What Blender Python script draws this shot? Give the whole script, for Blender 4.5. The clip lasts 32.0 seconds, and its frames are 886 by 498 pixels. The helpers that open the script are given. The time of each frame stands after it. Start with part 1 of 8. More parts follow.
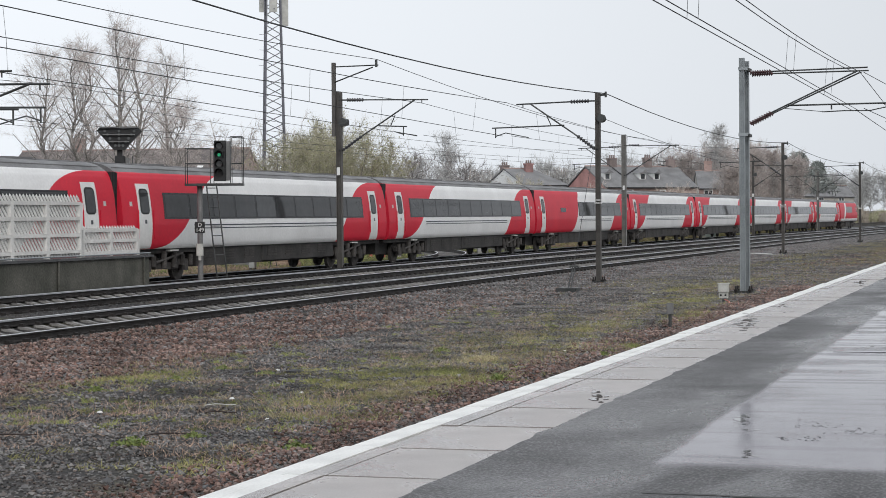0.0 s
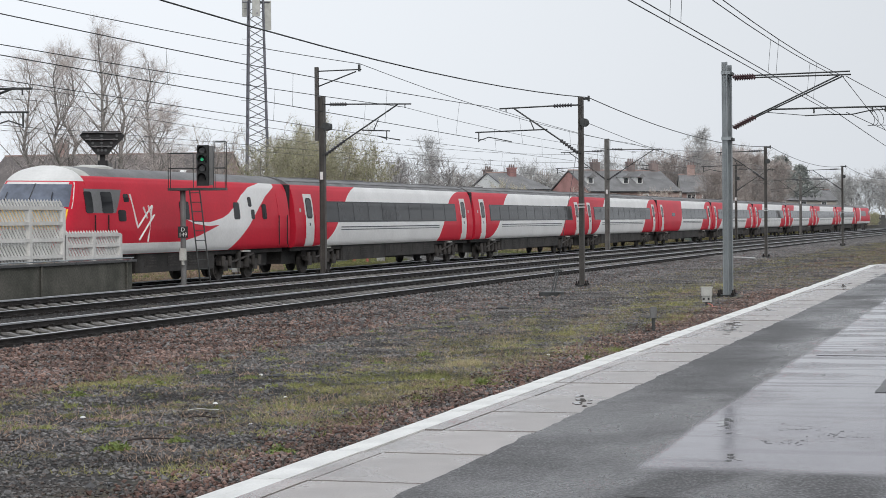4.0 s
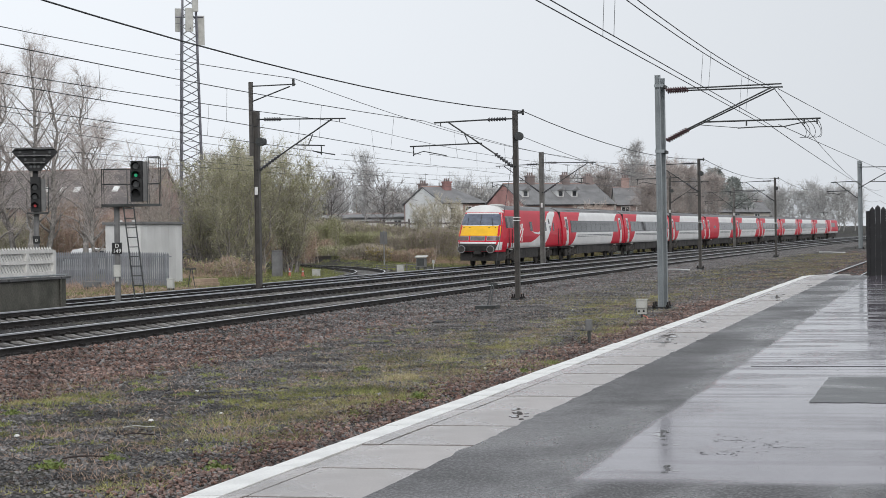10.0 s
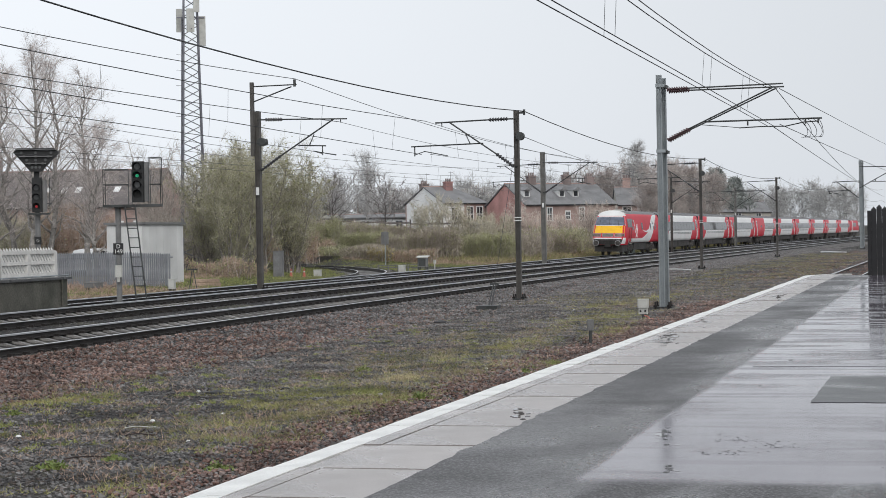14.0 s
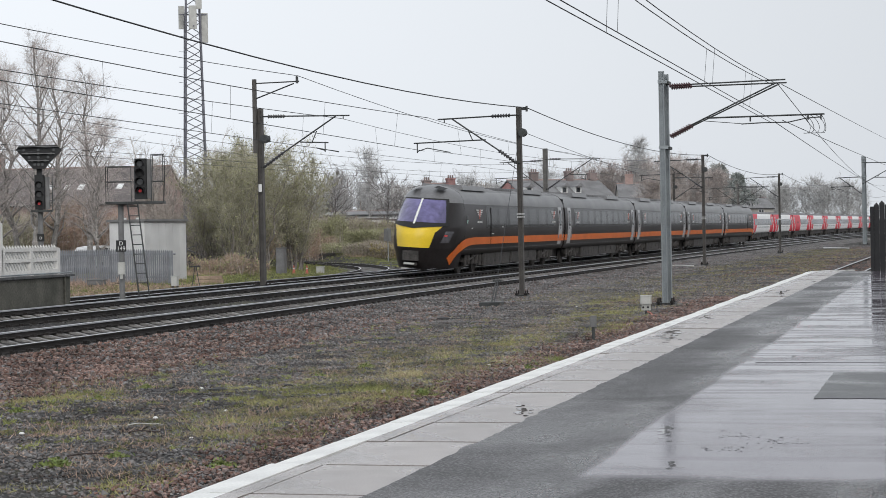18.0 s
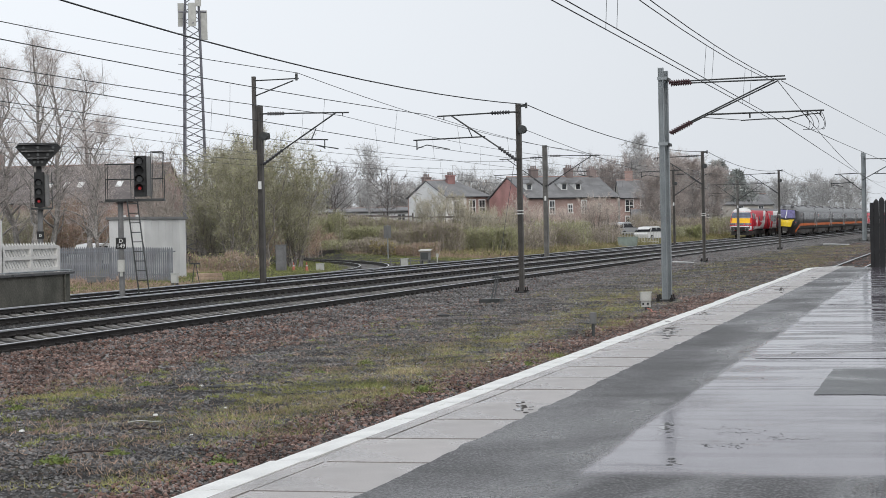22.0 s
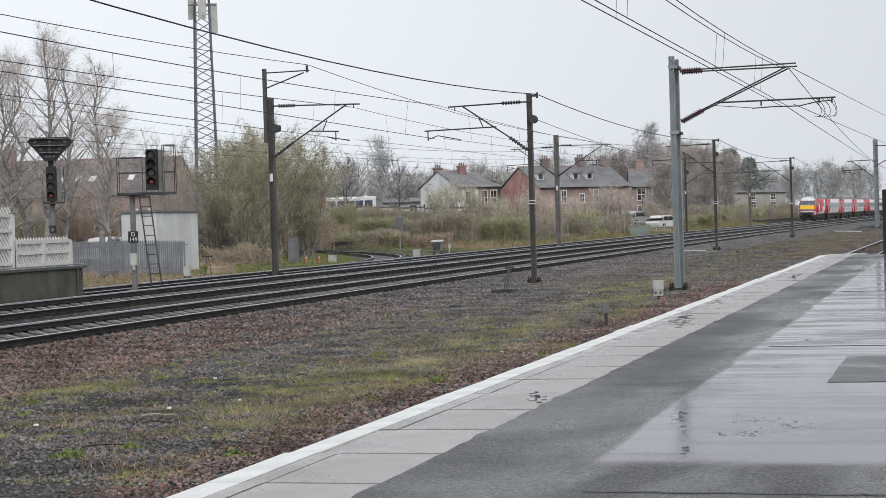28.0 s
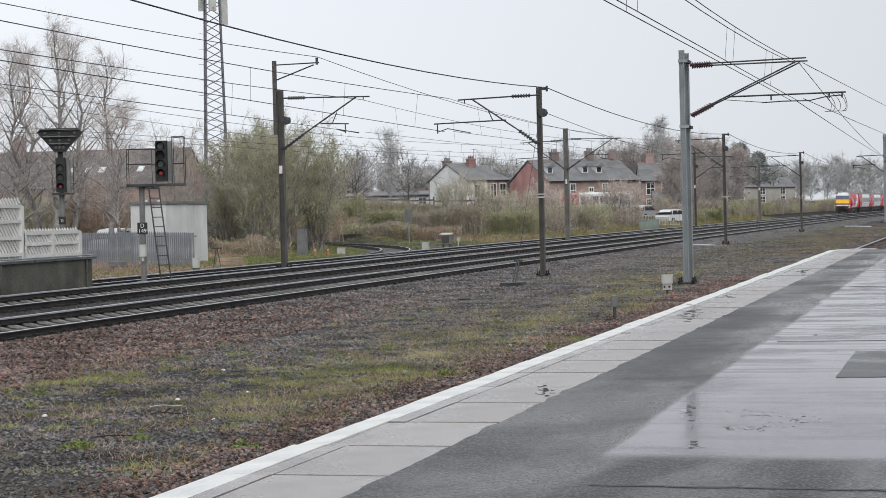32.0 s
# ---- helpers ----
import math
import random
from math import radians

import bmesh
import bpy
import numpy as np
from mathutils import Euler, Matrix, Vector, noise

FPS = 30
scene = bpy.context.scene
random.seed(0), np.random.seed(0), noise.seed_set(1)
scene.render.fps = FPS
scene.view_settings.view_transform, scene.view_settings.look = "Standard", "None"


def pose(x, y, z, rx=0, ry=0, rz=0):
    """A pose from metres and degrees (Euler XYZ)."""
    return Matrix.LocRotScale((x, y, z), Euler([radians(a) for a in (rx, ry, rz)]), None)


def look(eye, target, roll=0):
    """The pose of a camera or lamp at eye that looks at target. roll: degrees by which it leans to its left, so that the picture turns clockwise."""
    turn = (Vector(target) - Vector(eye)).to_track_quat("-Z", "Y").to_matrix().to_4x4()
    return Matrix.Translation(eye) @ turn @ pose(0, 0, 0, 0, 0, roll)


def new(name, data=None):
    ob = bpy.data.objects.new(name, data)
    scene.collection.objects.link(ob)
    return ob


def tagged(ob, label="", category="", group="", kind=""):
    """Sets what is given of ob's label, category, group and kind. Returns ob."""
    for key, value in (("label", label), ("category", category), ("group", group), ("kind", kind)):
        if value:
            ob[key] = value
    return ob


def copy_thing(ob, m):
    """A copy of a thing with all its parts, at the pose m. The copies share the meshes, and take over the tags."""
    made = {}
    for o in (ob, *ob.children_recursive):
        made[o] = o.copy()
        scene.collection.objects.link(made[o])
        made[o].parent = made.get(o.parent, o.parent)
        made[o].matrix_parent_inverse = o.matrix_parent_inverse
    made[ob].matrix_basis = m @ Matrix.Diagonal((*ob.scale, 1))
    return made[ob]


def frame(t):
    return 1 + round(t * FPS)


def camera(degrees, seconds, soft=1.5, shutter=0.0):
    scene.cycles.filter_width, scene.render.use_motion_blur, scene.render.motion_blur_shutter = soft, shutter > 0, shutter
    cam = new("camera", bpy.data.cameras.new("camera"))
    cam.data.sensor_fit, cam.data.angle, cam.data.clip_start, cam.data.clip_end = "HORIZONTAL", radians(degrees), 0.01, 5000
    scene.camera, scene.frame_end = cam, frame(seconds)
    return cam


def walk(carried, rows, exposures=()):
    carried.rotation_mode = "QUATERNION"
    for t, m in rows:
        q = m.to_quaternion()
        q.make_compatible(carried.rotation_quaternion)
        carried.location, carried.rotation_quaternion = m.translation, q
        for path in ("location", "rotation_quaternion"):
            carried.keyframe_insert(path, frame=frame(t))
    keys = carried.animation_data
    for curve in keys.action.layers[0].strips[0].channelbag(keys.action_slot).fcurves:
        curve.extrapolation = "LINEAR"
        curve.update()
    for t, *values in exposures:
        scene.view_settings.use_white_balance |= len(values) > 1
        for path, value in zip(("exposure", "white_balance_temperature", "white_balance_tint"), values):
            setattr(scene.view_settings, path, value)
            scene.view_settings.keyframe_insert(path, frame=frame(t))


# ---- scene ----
# camera: stands on the platform, turned by hand
EYE = (0.0, 0.0, 2.026)
AIM = [  # seconds, degrees left of the platform's line, pitch, roll
    (0.0, 16.607, -0.929, -0.435), (0.5, 16.587, -0.910, -0.561), (1.0, 16.560, -0.895, -0.498), (1.5, 16.517, -0.884, -0.551),
    (2.0, 16.432, -0.868, -0.603), (2.5, 16.328, -0.844, -0.509), (3.0, 16.230, -0.825, -0.471), (3.5, 16.176, -0.813, -0.489),
    (5.5, 15.428, -0.809, -0.487), (6.0, 14.867, -0.772, -0.404), (6.5, 14.262, -0.659, -0.572), (7.0, 13.977, -0.538, -0.936),
    (7.5, 14.017, -0.466, -0.985), (8.0, 14.095, -0.458, -0.996), (8.5, 14.126, -0.440, -0.949), (9.0, 14.170, -0.430, -0.954),
    (9.5, 14.219, -0.432, -0.918), (10.0, 14.242, -0.422, -0.937), (10.5, 14.266, -0.415, -0.914), (11.0, 14.286, -0.427, -0.842),
    (11.5, 14.283, -0.429, -0.889), (12.0, 14.287, -0.409, -0.862), (12.5, 14.285, -0.407, -0.902), (13.0, 14.281, -0.418, -1.095),
    (13.5, 14.283, -0.415, -1.010), (14.0, 14.281, -0.417, -1.002), (14.5, 14.286, -0.414, -0.996), (16.5, 14.385, -0.471, -1.140),
    (17.0, 14.385, -0.485, -1.114), (17.5, 14.386, -0.497, -1.084), (18.0, 14.361, -0.515, -1.087), (18.5, 14.334, -0.521, -1.064),
    (19.0, 14.328, -0.523, -1.077), (19.5, 14.329, -0.534, -1.073), (20.0, 14.333, -0.552, -1.041), (20.5, 14.341, -0.565, -1.033),
    (21.0, 14.356, -0.589, -1.040), (21.5, 14.353, -0.601, -1.172), (22.0, 14.356, -0.605, -1.179), (22.5, 14.361, -0.617, -1.109),
    (23.0, 14.376, -0.626, -1.079), (23.5, 14.386, -0.642, -1.142), (24.0, 14.383, -0.657, -1.234), (24.5, 14.426, -0.682, -1.239),
    (25.0, 14.457, -0.705, -1.419), (25.5, 14.523, -0.727, -1.357), (27.5, 14.708, -0.844, -1.570), (28.0, 14.715, -0.867, -1.697),
    (28.5, 14.738, -0.878, -1.768), (29.0, 14.766, -0.893, -1.716), (29.5, 14.815, -0.925, -1.764), (30.0, 14.858, -0.968, -1.859),
    (30.5, 14.864, -1.030, -1.876), (31.0, 14.878, -1.033, -1.739), (31.5, 14.922, -1.048, -1.497), (32.0, 14.980, -1.066, -1.404),
]
cam = camera(25.364, 32.0, soft=0.6, shutter=0.12)
walk(cam, [(t, pose(*EYE, 90 + p, 0, y) @ pose(0, 0, 0, 0, 0, r)) for t, y, p, r in AIM])


# overcast rainy daylight
world = bpy.data.worlds.new("World")
scene.world = world
world.use_nodes = True
_n, _l = world.node_tree.nodes, world.node_tree.links
sky = _n.new("ShaderNodeTexSky")
sky.sky_type, sky.sun_disc = "NISHITA", False
sky.sun_elevation, sky.sun_rotation = radians(36), radians(144)
sky.air_density, sky.dust_density = 1.6, 4.0
_hs = _n.new("ShaderNodeHueSaturation")
_hs.inputs["Saturation"].default_value, _hs.inputs["Value"].default_value = 0.12, 0.055
_l.new(sky.outputs[0], _hs.inputs["Color"])
_mx = _n.new("ShaderNodeMix")
_mx.data_type, _mx.inputs[0].default_value = "RGBA", 0.86
_l.new(_hs.outputs[0], _mx.inputs[6])
_mx.inputs[7].default_value = (0.715, 0.752, 0.80, 1)  # thick cloud
_tc = _n.new("ShaderNodeTexCoord")
_sp = _n.new("ShaderNodeSeparateXYZ")
_l.new(_tc.outputs["Generated"], _sp.inputs[0])
_mr = _n.new("ShaderNodeMapRange")  # the cloud thickens slowly towards the east
_mr.interpolation_type = "SMOOTHSTEP"
for _k, _v in enumerate((-0.6, 0.25, 1.08, 0.76)):
    _mr.inputs[_k + 1].default_value = _v
_l.new(_sp.outputs[0], _mr.inputs[0])
_hv = _n.new("ShaderNodeHueSaturation")
_l.new(_mr.outputs[0], _hv.inputs["Value"])
_l.new(_mx.outputs[2], _hv.inputs["Color"])
_bg = _n["Background"]
_l.new(_hv.outputs[0], _bg.inputs["Color"])
_bg.inputs["Strength"].default_value = 1.31
sun = new("sun", bpy.data.lights.new("sun", "SUN"))
sun.data.energy, sun.data.angle, sun.data.color = 1.3, radians(50), (1.0, 0.97, 0.93)
sun.matrix_world = look((0, 0, 50), (-40, 55, 0))
scene.view_settings.exposure = 0.0


# ---- materials ----
def mat(name, rgb, rough=0.7, metal=0.0, var=0.15, scale=6.0, fine=60.0, bump=0.15, dark=None, spec=0.5, rnd=0.0, coat=0.0, patch=None):
    """A surface with stains at one scale, grain at another, and fine relief. dark: second colour of the stains; patch: (scale, low, high, roughness) wet patches."""
    m = bpy.data.materials.new(name)
    m.use_nodes = True
    n, l = m.node_tree.nodes, m.node_tree.links
    b = n["Principled BSDF"]
    co = n.new("ShaderNodeTexCoord")
    n1 = n.new("ShaderNodeTexNoise")
    n1.inputs["Scale"].default_value, n1.inputs["Detail"].default_value = scale, 6
    n2 = n.new("ShaderNodeTexNoise")
    n2.inputs["Scale"].default_value, n2.inputs["Detail"].default_value = fine, 4
    for t in (n1, n2):
        l.new(co.outputs["Object"], t.inputs["Vector"])
    mix = n.new("ShaderNodeMix")
    mix.data_type = "RGBA"
    ramp = n.new("ShaderNodeMapRange")
    ramp.inputs[1].default_value, ramp.inputs[2].default_value = 0.35, 0.65
    l.new(n1.outputs["Fac"], ramp.inputs[0])
    l.new(ramp.outputs[0], mix.inputs[0])
    d = dark or tuple(c * (1 - 1.6 * var) for c in rgb)
    mix.inputs[6].default_value = (*[c * (1 + 0.5 * var) for c in rgb], 1)
    mix.inputs[7].default_value = (*d, 1)
    hv = n.new("ShaderNodeHueSaturation")
    mr = n.new("ShaderNodeMapRange")
    mr.inputs[1].default_value, mr.inputs[2].default_value = 0.3, 0.7
    mr.inputs[3].default_value, mr.inputs[4].default_value = 1 - var, 1 + var
    l.new(n2.outputs["Fac"], mr.inputs[0])
    val = mr.outputs[0]
    if rnd:
        oi = n.new("ShaderNodeObjectInfo")
        rr = n.new("ShaderNodeMapRange")
        rr.inputs[3].default_value, rr.inputs[4].default_value = 1 - rnd, 1 + rnd
        l.new(oi.outputs["Random"], rr.inputs[0])
        mm = n.new("ShaderNodeMath")
        mm.operation = "MULTIPLY"
        l.new(val, mm.inputs[0])
        l.new(rr.outputs[0], mm.inputs[1])
        val = mm.outputs[0]
    l.new(val, hv.inputs["Value"])
    l.new(mix.outputs[2], hv.inputs["Color"])
    l.new(hv.outputs[0], b.inputs["Base Color"])
    b.inputs["Roughness"].default_value, b.inputs["Metallic"].default_value = rough, metal
    b.inputs["Specular IOR Level"].default_value = spec
    b.inputs["Coat Weight"].default_value = coat
    if patch:
        n3 = n.new("ShaderNodeTexNoise")
        n3.inputs["Scale"].default_value, n3.inputs["Detail"].default_value = patch[0], 5
        l.new(co.outputs["Object"], n3.inputs["Vector"])
        pr = n.new("ShaderNodeMapRange")
        pr.inputs[1].default_value, pr.inputs[2].default_value = patch[1], patch[2]
        pr.inputs[3].default_value, pr.inputs[4].default_value = rough, patch[3]
        l.new(n3.outputs["Fac"], pr.inputs[0])
        l.new(pr.outputs[0], b.inputs["Roughness"])
    if bump:
        bp = n.new("ShaderNodeBump")
        bp.inputs["Strength"].default_value, bp.inputs["Distance"].default_value = bump, 0.02
        l.new(n2.outputs["Fac"], bp.inputs["Height"])
        l.new(bp.outputs[0], b.inputs["Normal"])
    return m


def glow(name, rgb, strength):
    m = mat(name, rgb, 0.3, var=0.0, bump=0)
    b = m.node_tree.nodes["Principled BSDF"]
    b.inputs["Emission Color"].default_value, b.inputs["Emission Strength"].default_value = (*rgb, 1), strength
    return m


def island(m, amount):
    """Vary the brightness of a joined mesh piece by piece."""
    n, l = m.node_tree.nodes, m.node_tree.links
    g = n.new("ShaderNodeNewGeometry")
    h = n.new("ShaderNodeHueSaturation")
    r = n.new("ShaderNodeMapRange")
    r.inputs[3].default_value, r.inputs[4].default_value = 1 - amount, 1 + amount
    l.new(g.outputs["Random Per Island"], r.inputs[0])
    l.new(r.outputs[0], h.inputs["Value"])
    b = n["Principled BSDF"]
    l.new(b.inputs["Base Color"].links[0].from_socket, h.inputs["Color"])
    l.new(h.outputs[0], b.inputs["Base Color"])
    return m


def speckle(m, colours, gain=1.15):
    """Give each loose piece of a joined mesh one of several colours."""
    n, l = m.node_tree.nodes, m.node_tree.links
    g = n.new("ShaderNodeNewGeometry")
    r = n.new("ShaderNodeValToRGB")
    e = r.color_ramp.elements
    while len(e) < len(colours):
        e.new(0.5)
    for i, c in enumerate(colours):
        e[i].position, e[i].color = i / max(1, len(colours) - 1), (*c, 1)
    l.new(g.outputs["Random Per Island"], r.inputs[0])
    b = n["Principled BSDF"]
    x = n.new("ShaderNodeMix")
    x.data_type, x.inputs[0].default_value = "RGBA", 0.82
    l.new(b.inputs["Base Color"].links[0].from_socket, x.inputs[6])
    l.new(r.outputs[0], x.inputs[7])
    co = n.new("ShaderNodeTexCoord")
    t = n.new("ShaderNodeTexNoise")
    t.inputs["Scale"].default_value, t.inputs["Detail"].default_value = 0.9, 5
    l.new(co.outputs["Object"], t.inputs["Vector"])
    v = n.new("ShaderNodeMapRange")
    for k, q in enumerate((0.34, 0.66, 0.72 * gain, 1.65 * gain)):
        v.inputs[k + 1].default_value = q
    l.new(t.outputs["Fac"], v.inputs[0])
    h = n.new("ShaderNodeHueSaturation")
    l.new(v.outputs[0], h.inputs["Value"])
    l.new(x.outputs[2], h.inputs["Color"])
    l.new(h.outputs[0], b.inputs["Base Color"])
    return m


M = {}
M["steel"] = mat("galvanised steel", (0.35, 0.38, 0.395), 0.45, 0.45, 0.12, 1.5, 30, 0.05)
M["darksteel"] = mat("weathered steel", (0.075, 0.08, 0.08), 0.55, 0.3, 0.25, 2, 40, 0.1)
M["mastgrey"] = mat("grey brown mast paint", (0.115, 0.107, 0.10), 0.6, 0.2, 0.2, 2, 40, 0.1)
M["mastpale"] = mat("pale weathered mast steel", (0.21, 0.205, 0.195), 0.6, 0.15, 0.2, 2, 40, 0.1)
M["rust"] = mat("rusty rail", (0.03, 0.026, 0.025), 0.75, 0.2, 0.3, 3, 50, 0.2)
M["railhead"] = mat("worn rail head", (0.66, 0.67, 0.69), 0.35, 0.9, 0.08, 3, 50, 0.0)
M["sleeper"] = island(mat("wet concrete sleeper", (0.19, 0.185, 0.18), 0.65, 0, 0.3, 3, 40, 0.2), 0.3)
M["ballast"] = speckle(mat("wet ballast stone", (0.13, 0.125, 0.125), 0.5, 0, 0.3, 0.35, 25, 0.2, spec=0.15), ((0.035, 0.035, 0.038), (0.16, 0.155, 0.155), (0.085, 0.085, 0.09), (0.20, 0.195, 0.19), (0.11, 0.095, 0.088), (0.055, 0.05, 0.05)))
M["sleeperpiece"] = mat("wet concrete sleeper piece", (0.22, 0.212, 0.205), 0.65, 0, 0.3, 3, 40, 0.2, rnd=0.3)
M["bedstone"] = speckle(mat("dark track ballast stone", (0.055, 0.052, 0.051), 0.55, 0, 0.3, 0.3, 25, 0.2, spec=0.12), ((0.016, 0.015, 0.016), (0.075, 0.072, 0.071), (0.035, 0.033, 0.032), (0.11, 0.106, 0.102), (0.022, 0.021, 0.022)))
M["cinder"] = speckle(mat("wet cinder stone", (0.10, 0.10, 0.105), 0.5, 0, 0.3, 0.3, 25, 0.2, spec=0.15), ((0.045, 0.043, 0.044), (0.115, 0.113, 0.116), (0.20, 0.193, 0.19), (0.075, 0.071, 0.07), (0.175, 0.135, 0.115), (0.13, 0.122, 0.12), (0.29, 0.28, 0.27), (0.055, 0.052, 0.053)), 0.80)
M["ballastred"] = speckle(mat("reddish ballast stone", (0.17, 0.12, 0.11), 0.52, 0, 0.3, 0.5, 25, 0.2, spec=0.15), ((0.045, 0.033, 0.031), (0.30, 0.175, 0.14), (0.10, 0.065, 0.056), (0.43, 0.31, 0.265), (0.19, 0.11, 0.09), (0.06, 0.045, 0.042), (0.26, 0.215, 0.20), (0.13, 0.098, 0.09)), 0.72)
M["wire"] = mat("overhead wire", (0.03, 0.032, 0.035), 0.5, 0.4, 0.1, 5, 40, 0)
# paler than the wire above; on far spans this paints in haze
M["wirefar"] = mat("pale dropper and hazed far wire", (0.10, 0.105, 0.11), 0.5, 0.3, 0.1, 5, 40, 0)
M["insul"] = mat("brown insulator", (0.07, 0.035, 0.04), 0.3, 0, 0.1, 8, 40, 0)
M["insulgrey"] = mat("dark insulator", (0.05, 0.05, 0.055), 0.35, 0, 0.1, 8, 40, 0)
M["slab"] = mat("wet paving slab", (0.35, 0.318, 0.305), 0.34, 0, 0.16, 1.4, 90, 0.15, rnd=0.09, patch=(0.9, 0.45, 0.62, 0.09))
M["whiteline"] = mat("white edge paint", (0.80, 0.80, 0.78), 0.5, 0, 0.08, 3, 60, 0.1)
M["joint"] = mat("dark joint", (0.05, 0.05, 0.05), 0.6, 0, 0.2, 5, 60, 0.1)
M["darkcover"] = mat("dark wet cover", (0.075, 0.077, 0.08), 0.4, 0, 0.2, 2, 90, 0.25, patch=(1.5, 0.5, 0.7, 0.2))
M["rainpool"] = mat("still rain water on paving", (0.13, 0.122, 0.12), 0.03, 0, 0.1, 3, 40, 0.0, spec=0.25)
M["puddle"] = mat("dark wet hollow", (0.06, 0.061, 0.065), 0.5, 0, 0.3, 4, 60, 0.15)
M["wallconc"] = mat("stained concrete", (0.105, 0.10, 0.088), 0.75, 0, 0.35, 1.4, 20, 0.25, dark=(0.06, 0.062, 0.05))
M["unseenbrick"] = mat("dark brick of the unseen wall", (0.16, 0.11, 0.09), 0.8, 0, 0.2, 0.7, 12, 0.2)
M["fencewhite"] = mat("off-white timber paint", (0.72, 0.71, 0.69), 0.55, 0, 0.07, 4, 40, 0.08, rnd=0.06)
M["blackpaint"] = mat("black paint", (0.018, 0.018, 0.02), 0.45, 0.1, 0.2, 3, 40, 0.05)
M["white"] = mat("white plastic", (0.78, 0.78, 0.77), 0.45, 0, 0.06, 5, 40, 0)
M["greycab"] = mat("light grey cabinet", (0.55, 0.55, 0.52), 0.5, 0, 0.1, 3, 40, 0.05)


# ---- mesh helpers ----
class Geo:
    """Collects vertices and faces of one mesh."""

    def __init__(self):
        self.v, self.f = [], []

    def add(self, vs, fs):
        o = len(self.v)
        self.v += [tuple(p) for p in vs]
        self.f += [tuple(i + o for i in q) for q in fs]
        return self

    def box(self, x0, x1, y0, y1, z0, z1):
        vs = [(x, y, z) for z in (z0, z1) for y in (y0, y1) for x in (x0, x1)]
        return self.add(vs, [(0, 2, 3, 1), (4, 5, 7, 6), (0, 1, 5, 4), (2, 6, 7, 3), (0, 4, 6, 2), (1, 3, 7, 5)])

    def cbox(self, x, y, z, w, dp, h, bev=0.0):
        """Box w x dp x h standing on (x, y, z), with chamfered upright edges."""
        if not bev:
            return self.box(x - w / 2, x + w / 2, y - dp / 2, y + dp / 2, z, z + h)
        a, b = w / 2, dp / 2
        pr = [(-a + bev, -b), (a - bev, -b), (a, -b + bev), (a, b - bev), (a - bev, b), (-a + bev, b), (-a, b - bev), (-a, -b + bev)]
        return self.prism([(x + p, y + q) for p, q in pr], z, z + h)

    def prism(self, pts, z0, z1):
        k = len(pts)
        vs = [(*p, z0) for p in pts] + [(*p, z1) for p in pts]
        fs = [tuple(range(k - 1, -1, -1)), tuple(range(k, 2 * k))] + [(i, (i + 1) % k, (i + 1) % k + k, i + k) for i in range(k)]
        return self.add(vs, fs)

    def tube(self, p, q, r, n=6, r2=None):
        p, q = Vector(p), Vector(q)
        d = (q - p).normalized()
        u = d.cross(Vector((0, 0, 1)) if abs(d.z) < 0.95 else Vector((1, 0, 0))).normalized()
        w = d.cross(u)
        r2 = r if r2 is None else r2
        vs = []
        for c, rad in ((p, r), (q, r2)):
            for i in range(n):
                a = 2 * math.pi * i / n
                vs.append(c + u * math.cos(a) * rad + w * math.sin(a) * rad)
        fs = [(i, (i + 1) % n, (i + 1) % n + n, i + n) for i in range(n)] + [tuple(range(n - 1, -1, -1)), tuple(range(n, 2 * n))]
        return self.add(vs, fs)

    def path(self, pts, r, n=5):
        """One round rod bent through all the points."""
        pts = [Vector(p) for p in pts]
        secs = []
        for i, p in enumerate(pts):
            d = (pts[min(i + 1, len(pts) - 1)] - pts[max(i - 1, 0)]).normalized()
            u = d.cross(Vector((0, 0, 1)) if abs(d.z) < 0.95 else Vector((1, 0, 0))).normalized()
            w = d.cross(u)
            secs.append([p + u * math.cos(2 * math.pi * k / n) * r + w * math.sin(2 * math.pi * k / n) * r for k in range(n)])
        return self.loft(secs)

    def loft(self, secs, caps=True, close=True):
        """Skin through sections of equal point count."""
        k = len(secs[0])
        vs = [p for s in secs for p in s]
        fs = []
        for j in range(len(secs) - 1):
            for i in range(k if close else k - 1):
                a, b = j * k + i, j * k + (i + 1) % k
                fs.append((a, b, b + k, a + k))
        if caps:
            fs += [tuple(range(k - 1, -1, -1)), tuple(range((len(secs) - 1) * k, len(secs) * k))]
        return self.add(vs, fs)

    def quad(self, a, b, c, d):
        return self.add([a, b, c, d], [(0, 1, 2, 3)])

    def mesh(self, name, material, smooth=False):
        me = bpy.data.meshes.new(name)
        me.from_pydata(self.v, [], self.f)
        me.materials.append(material)
        if smooth:
            me.polygons.foreach_set("use_smooth", [True] * len(me.polygons))
        me.update()
        return me


def part(name, g, material, parent=None, label="", smooth=False, at=None):
    ob = new(name, g.mesh(name, material, smooth))
    if parent is not None:
        ob.parent = parent
    if at is not None:
        ob.matrix_basis = at
    return tagged(ob, label) if label else ob


def thing(name, label, category, group="", kind="", at=None):
    ob = new(name)
    if at is not None:
        ob.matrix_basis = at
    return tagged(ob, label, category, group, kind)


def steps(a, b, n):
    return [a + (b - a) * i / n for i in range(n + 1)]


# ---- the line's curve ----
def bend(y):
    """How far the line swings to the right at y."""
    y1 = min(max(y, 0.0), 420.0)
    base = -0.0025 * y1 + 5.65e-5 * y1 * y1
    slope = -0.0025 + 2 * 5.65e-5 * y1
    return base + slope * (y - y1)


def heading(y):
    """Turn of the line at y, in degrees about z."""
    y1 = min(max(y, 0.0), 420.0)
    return -math.degrees(math.atan(-0.0025 + 2 * 5.65e-5 * y1))


